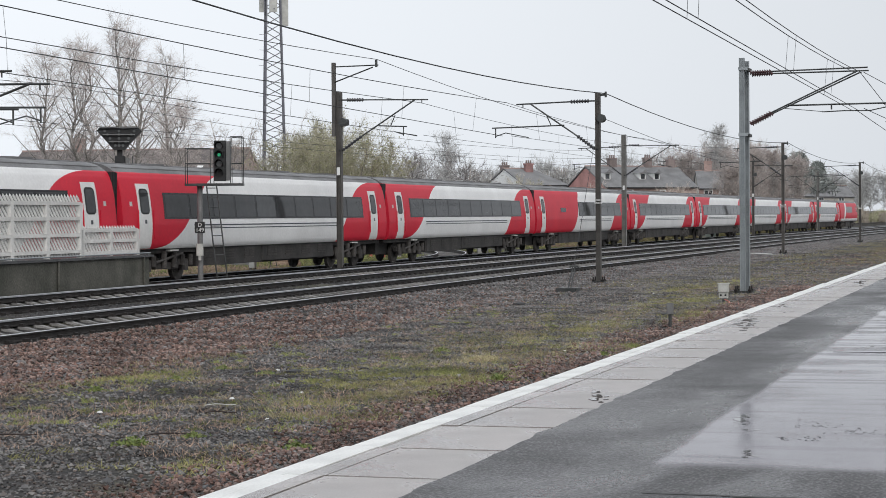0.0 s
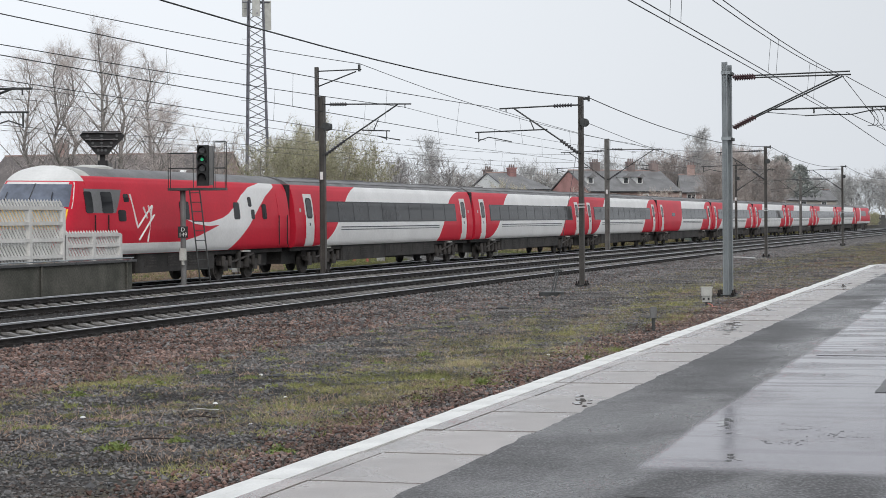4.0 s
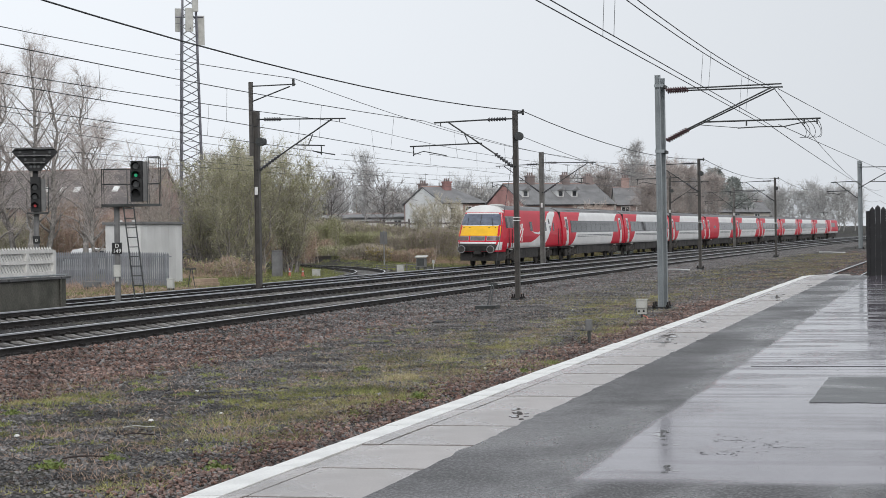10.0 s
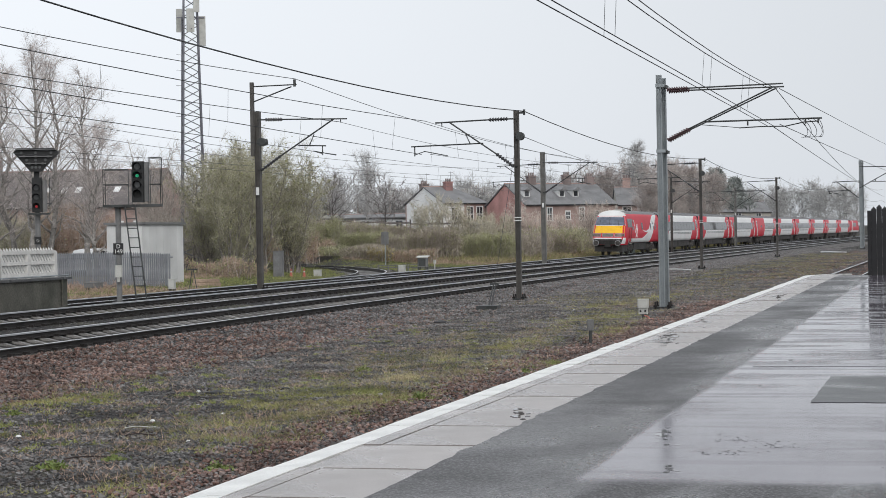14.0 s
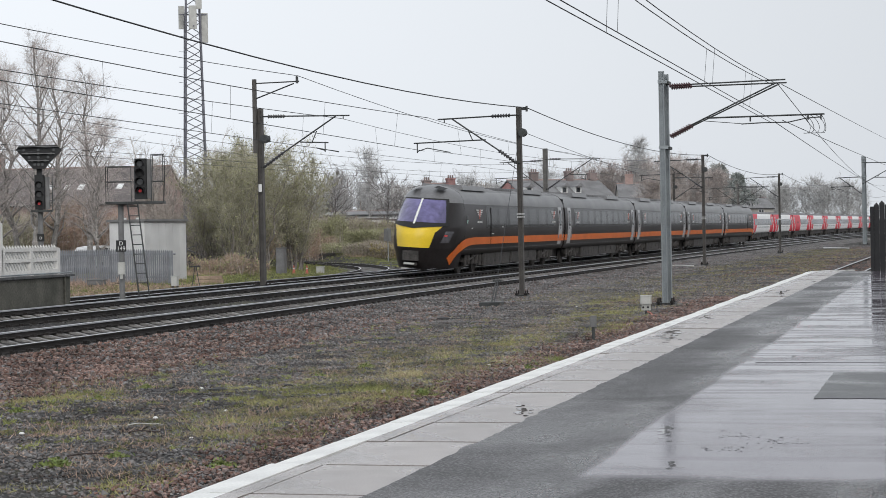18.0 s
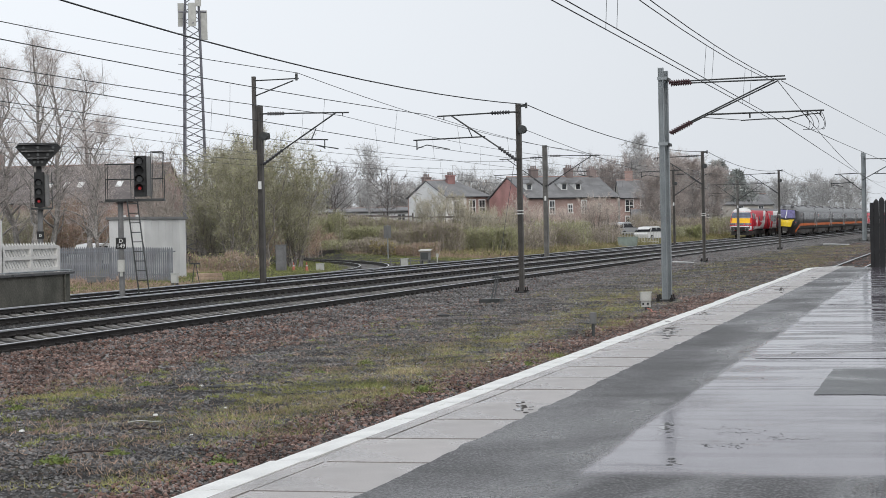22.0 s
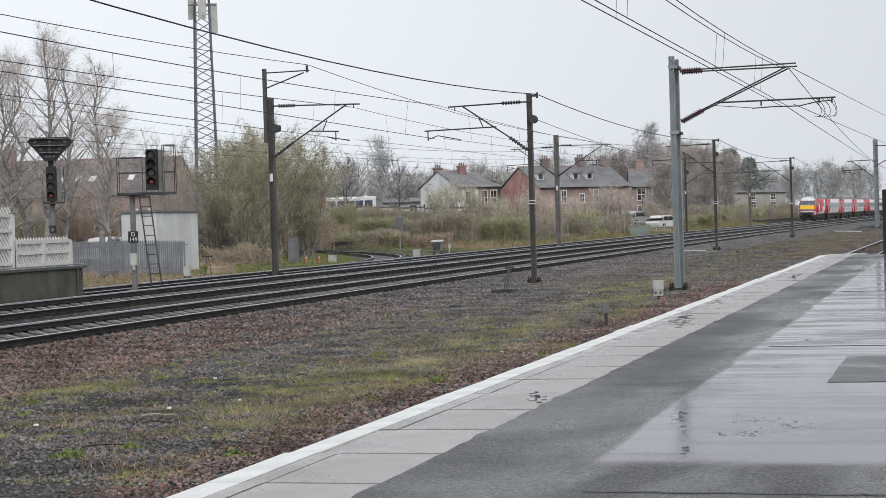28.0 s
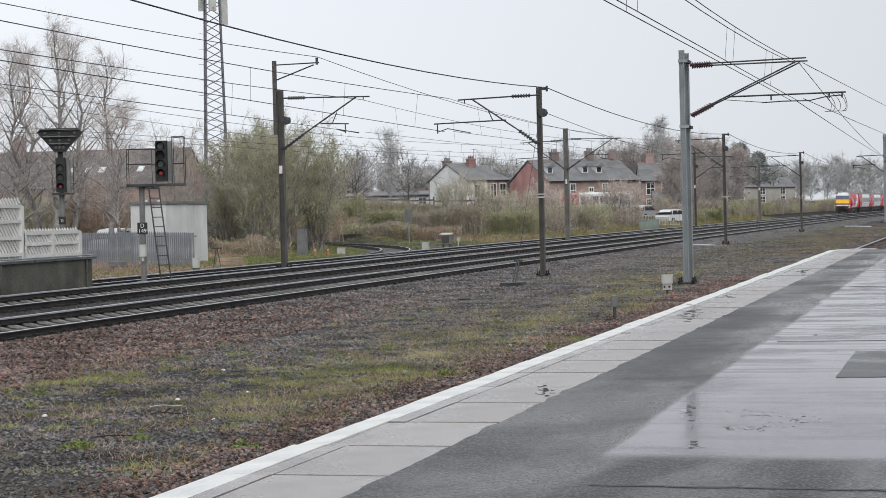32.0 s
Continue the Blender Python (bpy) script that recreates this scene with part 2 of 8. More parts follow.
GAUGE = 1.505
TRACKS = [  # centre left of the eye's line, height of near rail, cant
    (18.09, 0.0, 0.116), (21.48, 0.19, 0.116), (26.4, 0.13, 0.03)]
BAY = 4.60


def film_of_water():
    """Asphalt whose far half lies under a thin film of rain water."""
    m = mat("rain wet asphalt", (0.098, 0.093, 0.097), 0.5, 0, 0.2, 0.8, 130, 0.0)
    n, l = m.node_tree.nodes, m.node_tree.links
    b = n["Principled BSDF"]
    co = n.new("ShaderNodeTexCoord")
    sp = n.new("ShaderNodeSeparateXYZ")
    l.new(co.outputs["Object"], sp.inputs[0])

    def tex(scale, sx, sy, detail=5):
        mp = n.new("ShaderNodeMapping")
        mp.inputs["Scale"].default_value = (sx, sy, 1)
        l.new(co.outputs["Object"], mp.inputs["Vector"])
        t = n.new("ShaderNodeTexNoise")
        t.inputs["Scale"].default_value, t.inputs["Detail"].default_value = scale, detail
        l.new(mp.outputs[0], t.inputs["Vector"])
        return t.outputs["Fac"]

    def op(kind, a, c):
        x = n.new("ShaderNodeMath")
        x.operation = kind
        for k, q in enumerate((a, c)):
            if isinstance(q, (int, float)):
                x.inputs[k].default_value = q
            else:
                l.new(q, x.inputs[k])
        return x.outputs[0]

    def ramp(v, lo, hi, a=0.0, c=1.0):
        r = n.new("ShaderNodeMapRange")
        r.interpolation_type = "SMOOTHSTEP"
        for k, q in enumerate((lo, hi, a, c)):
            r.inputs[k + 1].default_value = q
        l.new(v, r.inputs[0])
        return r.outputs[0]

    wob = op("MULTIPLY", op("SUBTRACT", tex(1.0, 2.0, 0.7), 0.5), 0.12)
    shore = ramp(op("ADD", sp.outputs[0], wob), -1.95, -1.87)
    wob2 = op("MULTIPLY", op("SUBTRACT", tex(1.0, 1.2, 3), 0.5), 0.3)
    front = ramp(op("ADD", sp.outputs[1], wob2), 9.95, 10.32)
    film = op("MULTIPLY", shore, front)
    spots = ramp(tex(1.0, 9.0, 1.6, 6), 0.69, 0.74, 1.0, 0.0)
    film = op("MULTIPLY", film, spots)
    thin = op("MULTIPLY", ramp(tex(1.0, 0.8, 1.5, 6), 0.5, 0.6), ramp(sp.outputs[1], 14.0, 24.0, 0.12, 0.5))
    film = op("SUBTRACT", film, op("MULTIPLY", film, thin))
    sheen = op("MULTIPLY", ramp(sp.outputs[0], -2.45, -1.95), ramp(tex(1.0, 1.5, 0.45, 4), 0.42, 0.62))
    damp = ramp(tex(0.5, 1.6, 1.0, 4), 0.4, 0.66)
    rough = op("SUBTRACT", ramp(film, 0.0, 1.0, 0.46, 0.17), op("MULTIPLY", op("SUBTRACT", 1.0, film), op("MULTIPLY", sheen, 0.2)))
    rough = op("ADD", rough, op("MULTIPLY", op("SUBTRACT", tex(1.0, 2.2, 0.6, 7), 0.5), 0.16))
    rough = op("SUBTRACT", rough, op("MULTIPLY", op("SUBTRACT", 1.0, film), op("MULTIPLY", damp, 0.2)))
    rough = op("ADD", rough, op("MULTIPLY", ramp(tex(1.0, 0.8, 2.2, 6), 0.45, 0.7), 0.05))
    calm = op("MULTIPLY", ramp(tex(1.0, 0.35, 5.0, 5), 0.40, 0.50), op("MULTIPLY", film, ramp(sp.outputs[1], 11.5, 22.0, 0.35, 1.0)))
    rough = op("SUBTRACT", rough, op("MULTIPLY", calm, op("SUBTRACT", rough, 0.035)))
    l.new(rough, b.inputs["Roughness"])
    l.new(ramp(film, 0.0, 1.0, 0.42, 0.25), b.inputs["Specular IOR Level"])
    mx = n.new("ShaderNodeMix")
    mx.data_type = "RGBA"
    l.new(film, mx.inputs[0])
    l.new(b.inputs["Base Color"].links[0].from_socket, mx.inputs[6])
    mx.inputs[7].default_value = (0.122, 0.103, 0.13, 1)
    grit = n.new("ShaderNodeTexVoronoi")
    grit.inputs["Scale"].default_value = 48
    l.new(co.outputs["Object"], grit.inputs["Vector"])
    hs = n.new("ShaderNodeHueSaturation")
    l.new(mx.outputs[2], hs.inputs["Color"])
    gv = op("MULTIPLY", op("SUBTRACT", ramp(grit.outputs["Distance"], 0.1, 0.55, 2.0, 0.3), 1.0), op("SUBTRACT", 1.0, op("MULTIPLY", film, 0.8)))
    l.new(op("ADD", gv, 1.0), hs.inputs["Value"])
    l.new(hs.outputs[0], b.inputs["Base Color"])
    bp = n.new("ShaderNodeBump")
    bp.inputs["Distance"].default_value = 0.008
    l.new(op("SUBTRACT", 1.0, op("MULTIPLY", film, 0.97)), bp.inputs["Strength"])
    l.new(op("SUBTRACT", tex(70, 1, 1, 3), op("MULTIPLY", grit.outputs["Distance"], 0.6)), bp.inputs["Height"])
    l.new(bp.outputs[0], b.inputs["Normal"])
    return m


M["wetasphalt"] = film_of_water()


# ---- ground ----
def profile(u):
    """Height of the ground u metres left of the line through the eye."""
    pts = [(-400, 0.0), (-3, -0.2), (3.6, -0.24), (7, -0.2), (12, -0.22), (14.2, -0.24), (15.9, -0.19), (16.6, -0.15), (17.0, -0.155), (17.28, -0.155), (17.48, -0.20), (18.09, -0.145), (18.70, -0.095), (18.90, -0.035), (19.35, 0.002), (19.75, -0.005), (20.3, 0.015),
           (20.67, 0.035), (20.87, 0.0), (21.48, 0.05), (22.09, 0.10), (22.29, 0.156), (22.7, 0.182), (23.3, 0.155), (24.0, 0.1), (24.8, -0.05), (25.2, -0.045), (25.65, -0.0205), (27.15, 0.0095), (27.7, -0.02), (28.4, -0.08), (28.9, -0.1), (31, -0.05), (36, 0.1), (43, 0.75), (80, 1.0), (120, 1.6), (400, 3.0), (1500, 5)]
    for (a, za), (b, zb) in zip(pts, pts[1:]):
        if u <= b:
            return za + (zb - za) * (u - a) / (b - a)
    return 5.0


def ground_z(x, y):
    u = -(x - bend(y)) if y > 0 else -x
    z = profile(u)
    if 4 < u < 14:
        z += 0.035 * noise.noise((x * 0.35, y * 0.35, 0)) + 0.02 * noise.noise((x * 1.3, y * 1.3, 5))
    if 33 < u < 66 and 52 < y < 120:   # level yard behind the palisade
        k = min(1, (u - 33) / 4, (66 - u) / 8, (y - 52) / 12, (120 - y) / 6)
        z += k * min(0, 0.06 - z)
    if u > 29 and y > 120:
        z += min(1, (y - 120) / 90) * (0.85 * min(1, (u - 29) / 6) + 1.05 * min(1, max(0, (u - 46) / 16)))
    if u > 40 and 206 < y < 224:   # the road dips below the hedge
        z -= 0.55 * min(1, (u - 40) / 4, (y - 206) / 4, (224 - y) / 4)
    if u > 28 and 78 < y < 140:   # shallow cutting of the branch
        z = min(z, -0.07 + 0.3 * max(0, abs(math.hypot(x + 102.1, y - 78.5) - 76) - 1.7))
    return z


def make_ground():
    us = [-1500, -400, -100, -40, -15, -6, -3, 0, 3.6, 4.3, 5, 5.7] + [6.4 + 0.5 * i for i in range(16)] + [14.2, 15.0, 15.9, 16.6, 17.0, 17.28, 17.48, 18.09, 18.70, 18.90, 19.35, 19.75, 20.3, 20.67, 20.87, 21.48, 22.09, 22.29, 22.7, 23.3, 24.0, 24.8, 25.2, 25.65, 27.15, 27.7, 28.4, 28.9, 30] + [31 + i for i in range(20)] + [53, 57, 61, 65, 70, 80, 100, 120, 180, 400, 900, 1500]
    ys = [-1500, -700, -300, -100, -40, -15] + [0.5 * i for i in range(0, 160)] + [80 + 3 * i for i in range(40)] + [200 + 15 * i for i in range(20)] + [500, 600, 800, 1200, 2000]
    vs, fs = [], []
    for y in ys:
        for u in us:
            x = -u + (bend(y) if u > -50 else 0)
            vs.append((x, y, ground_z(x, y)))
    k = len(us)
    for j in range(len(ys) - 1):
        for i in range(k - 1):
            a = j * k + i
            fs.append((a, a + k, a + k + 1, a + 1))
    g = Geo().add(vs, fs)
    # wet cinder, darkened further to paint the shade between loose stones
    m = mat("wet cinder and grass with shaded gaps", (0.04, 0.038, 0.038), 0.75, 0, 0.3, 0.5, 22, 0.5, spec=0.15, dark=(0.022, 0.02, 0.02))
    n, l = m.node_tree.nodes, m.node_tree.links
    b = n["Principled BSDF"]
    src = b.inputs["Base Color"].links[0].from_socket
    co = n.new("ShaderNodeTexCoord")
    for sc, lo, hi, col in ((0.22, 0.52, 0.7, (0.10, 0.10, 0.05, 1)), (0.45, 0.54, 0.72, (0.13, 0.12, 0.075, 1)), (0.5, 0.56, 0.74, (0.10, 0.075, 0.06, 1))):
        t = n.new("ShaderNodeTexNoise")
        t.inputs["Scale"].default_value, t.inputs["Detail"].default_value, t.inputs["Roughness"].default_value = sc, 9, 0.68
        mp = n.new("ShaderNodeMapping")
        mp.inputs["Location"].default_value = (sc * 77, sc * 31, 0)
        l.new(co.outputs["Object"], mp.inputs["Vector"])
        l.new(mp.outputs[0], t.inputs["Vector"])
        r = n.new("ShaderNodeMapRange")
        r.inputs[1].default_value, r.inputs[2].default_value = lo, hi
        r.inputs[4].default_value = 0.8
        l.new(t.outputs["Fac"], r.inputs[0])
        mx = n.new("ShaderNodeMix")
        mx.data_type = "RGBA"
        l.new(r.outputs[0], mx.inputs[0])
        l.new(src, mx.inputs[6])
        mx.inputs[7].default_value = col
        src = mx.outputs[2]
    vo = n.new("ShaderNodeTexVoronoi")
    vo.inputs["Scale"].default_value = 26
    l.new(co.outputs["Object"], vo.inputs["Vector"])
    hs = n.new("ShaderNodeHueSaturation")
    bw = n.new("ShaderNodeSeparateColor")
    l.new(vo.outputs["Color"], bw.inputs[0])
    rv = n.new("ShaderNodeMapRange")
    rv.inputs[3].default_value, rv.inputs[4].default_value = 0.45, 1.5
    l.new(bw.outputs[0], rv.inputs[0])
    l.new(rv.outputs[0], hs.inputs["Value"])
    l.new(src, hs.inputs["Color"])
    l.new(hs.outputs[0], b.inputs["Base Color"])
    tagged(part("ground", g, m, smooth=True), "wet cinder ground with patchy grass and moss", "ground", kind="structure")


make_ground()


# ---- railway tracks ----
def rail_run(u, z, y0, y1, step, name, parent, s=1):
    """Flat-bottom rail following the curve; its head is a brighter strip."""
    foot, head = Geo(), Geo()
    ys = []
    y = y0
    while y < y1:
        ys.append(y)
        y += step if 0 < y < 330 else step * 6
    ys.append(y1)
    pr = [(-0.07, -0.145), (0.07, -0.145), (0.07, -0.13), (0.012, -0.11), (0.012, -0.045), (0.036, -0.035), (0.036, -0.006), (-0.036, -0.006), (-0.036, -0.035), (-0.012, -0.045), (-0.012, -0.11), (-0.07, -0.13)]
    hp = [(-s * 0.036, -0.012), (s * 0.037, -0.037), (s * 0.037, -0.006), (s * 0.027, 0.0), (-s * 0.027, 0.0), (-s * 0.036, -0.004)]
    foot.loft([[(-u + bend(y) + a, y, z + b) for a, b in pr] for y in ys])
    head.loft([[(-u + bend(y) + a * 1.04, y, z + b) for a, b in hp] for y in ys])
    r = part(name, foot, M["rust"], parent)
    part("rail_head", head, M["railhead"], r, "shiny worn rail head")


def track(u, z, cant, y0, y1, sl0, sl1, name, label):
    t = thing(name, label, "railway track", kind="structure")
    rail_run(u - GAUGE / 2, z, y0, y1, 5, "rail", t, -1)
    rail_run(u + GAUGE / 2, z + cant, y0, y1, 5, "rail", t, 1)
    sl = Geo()
    clip = Geo()
    w = 0.092
    sleeper = Geo().loft([[(a, p, q) for p, q in ((-w * k, -0.16), (w * k, -0.16), (w * k * 0.85, h), (-w * k * 0.85, h))] for a, h, k in ((-1.25, -0.03, 0.95), (-0.95, 0, 1.0), (-0.56, 0, 1.0), (-0.25, -0.05, 0.85), (0.25, -0.05, 0.85), (0.56, 0, 1.0), (0.95, 0, 1.0), (1.25, -0.03, 0.95))]).mesh("sleeper", M["sleeperpiece"])
    y, rot = sl0, cant / GAUGE
    while y < sl1:
        x = -u + bend(y)
        w = 0.095
        zz = lambda a: z + cant / 2 - 0.147 - a * rot
        prof = [(-w, -0.1), (w, -0.1), (w * 0.85, 0), (-w * 0.85, 0)]
        if y < 110:
            o = new("sleeper", sleeper)
            o.parent = t
            o.matrix_basis = pose(x, y, zz(0), 0, math.degrees(math.atan(rot)), heading(y))
        else:
            sl.loft([[(x + a, y + p, zz(a) + q) for p, q in prof] for a in (-1.25, 1.25)])
        if y < 130:
            for s in (-1, 1):
                for o in (-0.12, 0.12):
                    a = s * GAUGE / 2 + o
                    clip.box(x + a - 0.05, x + a + 0.05, y - 0.06, y + 0.06, zz(a), zz(a) + 0.06)
        y += 0.65
    part("sleepers", sl, M["sleeper"], t, "row of grey concrete sleepers")["kind"] = "stuff"
    part("rail_clips", clip, M["rust"], t)["kind"] = "stuff"


for (u, z, c), nm, lb in zip(TRACKS, ("track_1", "track_2", "track_3"), ("canted main line track with rusty rails and shiny heads",) * 3):
    track(u, z, c, -750, 850, 18, 260, nm, lb)
track(BAY, -0.12, 0.0, 57.5, 420, 58, 200, "track_4", "rusty siding track beyond the platform end")


# ---- platform ----
PZ = 0.725
P_END = 55.0


def platform():
    base = Geo()
    base.box(-3.55, 60, -120, P_END - 0.4, -0.4, PZ - 0.06)
    tagged(part("platform", base, M["wallconc"]), "concrete station platform base with brick face", "platform", kind="structure")
    top = Geo().box(-2.79, 60, -120, P_END, PZ - 0.06, PZ)
    tagged(part("platform_surface", top, M["wetasphalt"]), "grey asphalt platform surface under a film of rain water", "pavement", kind="structure")
    rag = Geo()
    yy = np.arange(3.0, P_END - 1.5, 0.11)
    ed = [(-2.80 - abs(0.05 * noise.noise((0, v * 1.7, 2))) - 0.03 * abs(noise.noise((5, v * 7, 2))), v) for v in yy]
    for p, q in zip(ed, ed[1:]):
        rag.add([(*p, PZ + 0.003), (-2.55, p[1], PZ - 0.003), (-2.55, q[1], PZ - 0.003), (*q, PZ + 0.003)], [(0, 1, 2, 3)])
    part("ragged_edge", rag, M["wetasphalt"], bpy.data.objects["platform_surface"])
    wob = lambda q, k: 0.016 * noise.noise((q * 2.3, k, 1.0)) + 0.015 * noise.noise((q * 9, k, 4.0))
    rim = [(q, 14.9 + 2.2 * wob(q, 0)) for q in steps(-0.98, 1.9, 24)] + [(1.9, 17.5)] + [(q, 17.5 + 2.2 * wob(q, 3)) for q in steps(1.8, -0.98, 22)] + [(-0.98 + wob(q, 6), q) for q in steps(17.4, 15.0, 20)]
    c = Geo().prism(rim, PZ - 0.03, PZ + 0.004)
    tagged(part("repair_patch", c, M["darkcover"]), "dark rectangular asphalt repair patch in wet surface", "repair patch", kind="structure")


platform()
# unseen wall behind the platform, added so train windows reflect something dark
sw = Geo().box(9.0, 9.4, -140, 62, PZ, 4.4)
tagged(part("unseen_wall", sw, M["unseenbrick"]), "unseen plain brick wall added to darken train reflections", "wall", kind="structure")


def coping():
    """Paving slabs 1.22 m long with a white painted edge, each its own piece."""
    cp = thing("platform_edge", "grey paving slabs with a worn white painted edge", "platform edge", kind="structure")
    n, pitch = 43, 1.22
    slab = Geo()
    slab.box(-0.607, -0.004, 0.018, pitch - 0.018, -0.05, 0)
    me = slab.mesh("slab", M["slab"])
    inner = Geo().box(-0.733, -0.617, 0.014, pitch - 0.014, -0.05, -0.001).mesh("inner_strip", M["slab"])
    wl = Geo()
    wl.box(-0.828, -0.737, 0.003, pitch - 0.003, -0.06, 0.002)
    mw = wl.mesh("white_edge", M["whiteline"])
    outer = Geo().box(-0.93, -0.834, 0.003, pitch - 0.003, -0.06, -0.002).mesh("white_nosing", M["whiteline"])
    y = 9.33 - 7 * pitch
    while y < P_END - 1.3:
        for me_, nm in ((me, "slab"), (mw, "white_edge"), (inner, "inner_strip"), (outer, "white_nosing")):
            o = new(nm, me_)
            o.parent = cp
            o.matrix_basis = pose(-2.8, y, PZ + random.uniform(-0.004, 0.003), random.uniform(-0.15, 0.15), random.uniform(-0.2, 0.2), 0)
        y += pitch
    bed = Geo().box(-3.71, -2.8, -120, 0.5, -0.3, PZ).box(-3.70, -2.81, 0.5, P_END - 1, PZ - 0.12, PZ - 0.035)
    part("bed", bed, M["joint"], cp)
    # the end of the edge swings away to the right
    end = Geo()
    yy, xs = y, -3.73
    arc = [(xs + 0.9 * (1 - math.cos(a)) * 1.6, yy + 2.2 * math.sin(a)) for a in np.linspace(0, 1.35, 9)]
    for (x0, y0), (x1, y1) in zip(arc, arc[1:]):
        d = Vector((x1 - x0, y1 - y0)).normalized()
        nx, ny = d.y * 0.19, -d.x * 0.19
        end.prism([(x0, y0), (x1, y1), (x1 + nx, y1 + ny), (x0 + nx, y0 + ny)][::-1], PZ - 0.1, PZ + 0.002)
    part("white_edge", end, M["whiteline"], cp, "curved end of the white edge")
    fill = Geo().prism([(x + 0.05, y_) for x, y_ in arc] + [(-2.75, arc[-1][1]), (-2.75, yy)], PZ - 0.1, PZ - 0.006)
    part("slab", fill, M["slab"], cp)


coping()


# ---- trains ----
M["red"] = mat("gloss red train paint", (0.63, 0.026, 0.052), 0.38, 0, 0.05, 0.6, 12, 0.01, spec=0.1)
M["silver"] = mat("silver white train paint", (0.84, 0.84, 0.84), 0.4, 0, 0.05, 0.6, 12, 0.01)
M["doorwhite"] = mat("white door paint", (0.76, 0.76, 0.75), 0.35, 0, 0.05, 1, 12, 0.01)
M["roofgrey"] = mat("sooty grey roof", (0.19, 0.19, 0.195), 0.6, 0, 0.2, 0.8, 14, 0.1)
M["under"] = mat("brake dust underframe", (0.052, 0.048, 0.046), 0.75, 0, 0.3, 1.5, 14, 0.2)
M["bogie"] = mat("dusty bogie", (0.078, 0.071, 0.067), 0.75, 0.1, 0.3, 3, 20, 0.2)
M["glassdark"] = mat("dark tinted glazing band", (0.022, 0.023, 0.026), 0.15, 0, 0.08, 1, 10, 0, spec=0.12)
M["pane"] = mat("tinted window pane", (0.045, 0.047, 0.05), 0.08, 0, 0.12, 0.7, 5, 0, spec=0.14, rnd=0.4)
M["pane2"] = mat("dark tinted window pane", (0.022, 0.021, 0.022), 0.14, 0, 0.6, 0.9, 3, 0, spec=0.14, rnd=0.8)
M["yellow"] = mat("warning yellow paint", (0.90, 0.50, 0.012), 0.38, 0, 0.05, 2, 20, 0.01)
M["yellow2"] = mat("deep warning yellow paint", (0.84, 0.585, 0.025), 0.35, 0, 0.05, 2, 20, 0.01)
M["screen"] = mat("windscreen glass", (0.10, 0.12, 0.17), 0.05, 0, 0.2, 1.5, 5, 0, spec=1.0)
M["screen2"] = mat("violet tinted windscreen", (0.13, 0.115, 0.26), 0.08, 0, 0.2, 1.2, 5, 0, spec=0.8)
M["black"] = mat("matt black rubber", (0.014, 0.014, 0.015), 0.7, 0, 0.2, 4, 30, 0.05)
M["stripe"] = mat("thin dark stripe", (0.04, 0.045, 0.06), 0.4, 0, 0.05, 4, 30, 0)
M["steelgrey"] = mat("grey grille metal", (0.33, 0.33, 0.34), 0.5, 0.3, 0.15, 6, 40, 0.05)
M["coal"] = mat("gloss black brown train paint", (0.029, 0.025, 0.025), 0.3, 0, 0.15, 0.5, 10, 0.01, spec=0.13)
M["coalglass"] = mat("black tinted glazing band", (0.012, 0.011, 0.012), 0.2, 0, 0.15, 1, 10, 0, spec=0.12)
M["orange"] = mat("orange stripe paint", (0.80, 0.17, 0.02), 0.32, 0, 0.06, 1, 12, 0.01)
M["doorsilver"] = mat("silver door paint", (0.46, 0.46, 0.47), 0.35, 0.1, 0.06, 1, 12, 0.01)
M["cantgrey"] = mat("grey paint and shoulder sheen", (0.175, 0.175, 0.18), 0.36, 0.1, 0.14, 0.6, 12, 0.03)
M["siggrey0"] = mat("worn dark grey steel", (0.16, 0.155, 0.15), 0.5, 0.3, 0.2, 6, 40, 0.05)
M["decal"] = mat("white decal", (0.76, 0.76, 0.75), 0.4, 0, 0.03, 4, 30, 0)
M["decalred"] = mat("orange red decal", (0.6, 0.07, 0.03), 0.4, 0, 0.03, 4, 30, 0)
M["lampred"] = glow("red tail lamp", (0.6, 0.06, 0.06), 0.06)
M["doorglint"] = mat("painted green window light", (0.30, 0.48, 0.42), 0.3, 0, 0.1, 5, 30, 0)
M["lampbrown"] = mat("brown tinted lamp glass", (0.16, 0.105, 0.095), 0.15, 0, 0.15, 5, 30, 0, spec=0.6)
M["lampglass"] = mat("clear lamp glass", (0.11, 0.108, 0.12), 0.12, 0, 0.1, 5, 30, 0, spec=0.7)

def lerp(tab):
    def f(z):
        for (za, va), (zb, vb) in zip(tab, tab[1:]):
            if z <= zb:
                return va + (vb - va) * (z - za) / (zb - za)
        return tab[-1][1]
    return f


def refine(pts, n=4):
    """Round a polyline of (x, z) into a smooth curve through its points."""
    out = []
    for i in range(len(pts) - 1):
        a, b, c, d = (Vector(pts[min(max(j, 0), len(pts) - 1)]) for j in (i - 1, i, i + 1, i + 2))
        for k in range(n):
            t = k / n
            v = 0.5 * (2 * b + (c - a) * t + (2 * a - 5 * b + 4 * c - d) * t * t + (3 * b - a - 3 * c + d) * t ** 3)
            out.append((v.x, v.y))
    return [*out, pts[-1]]


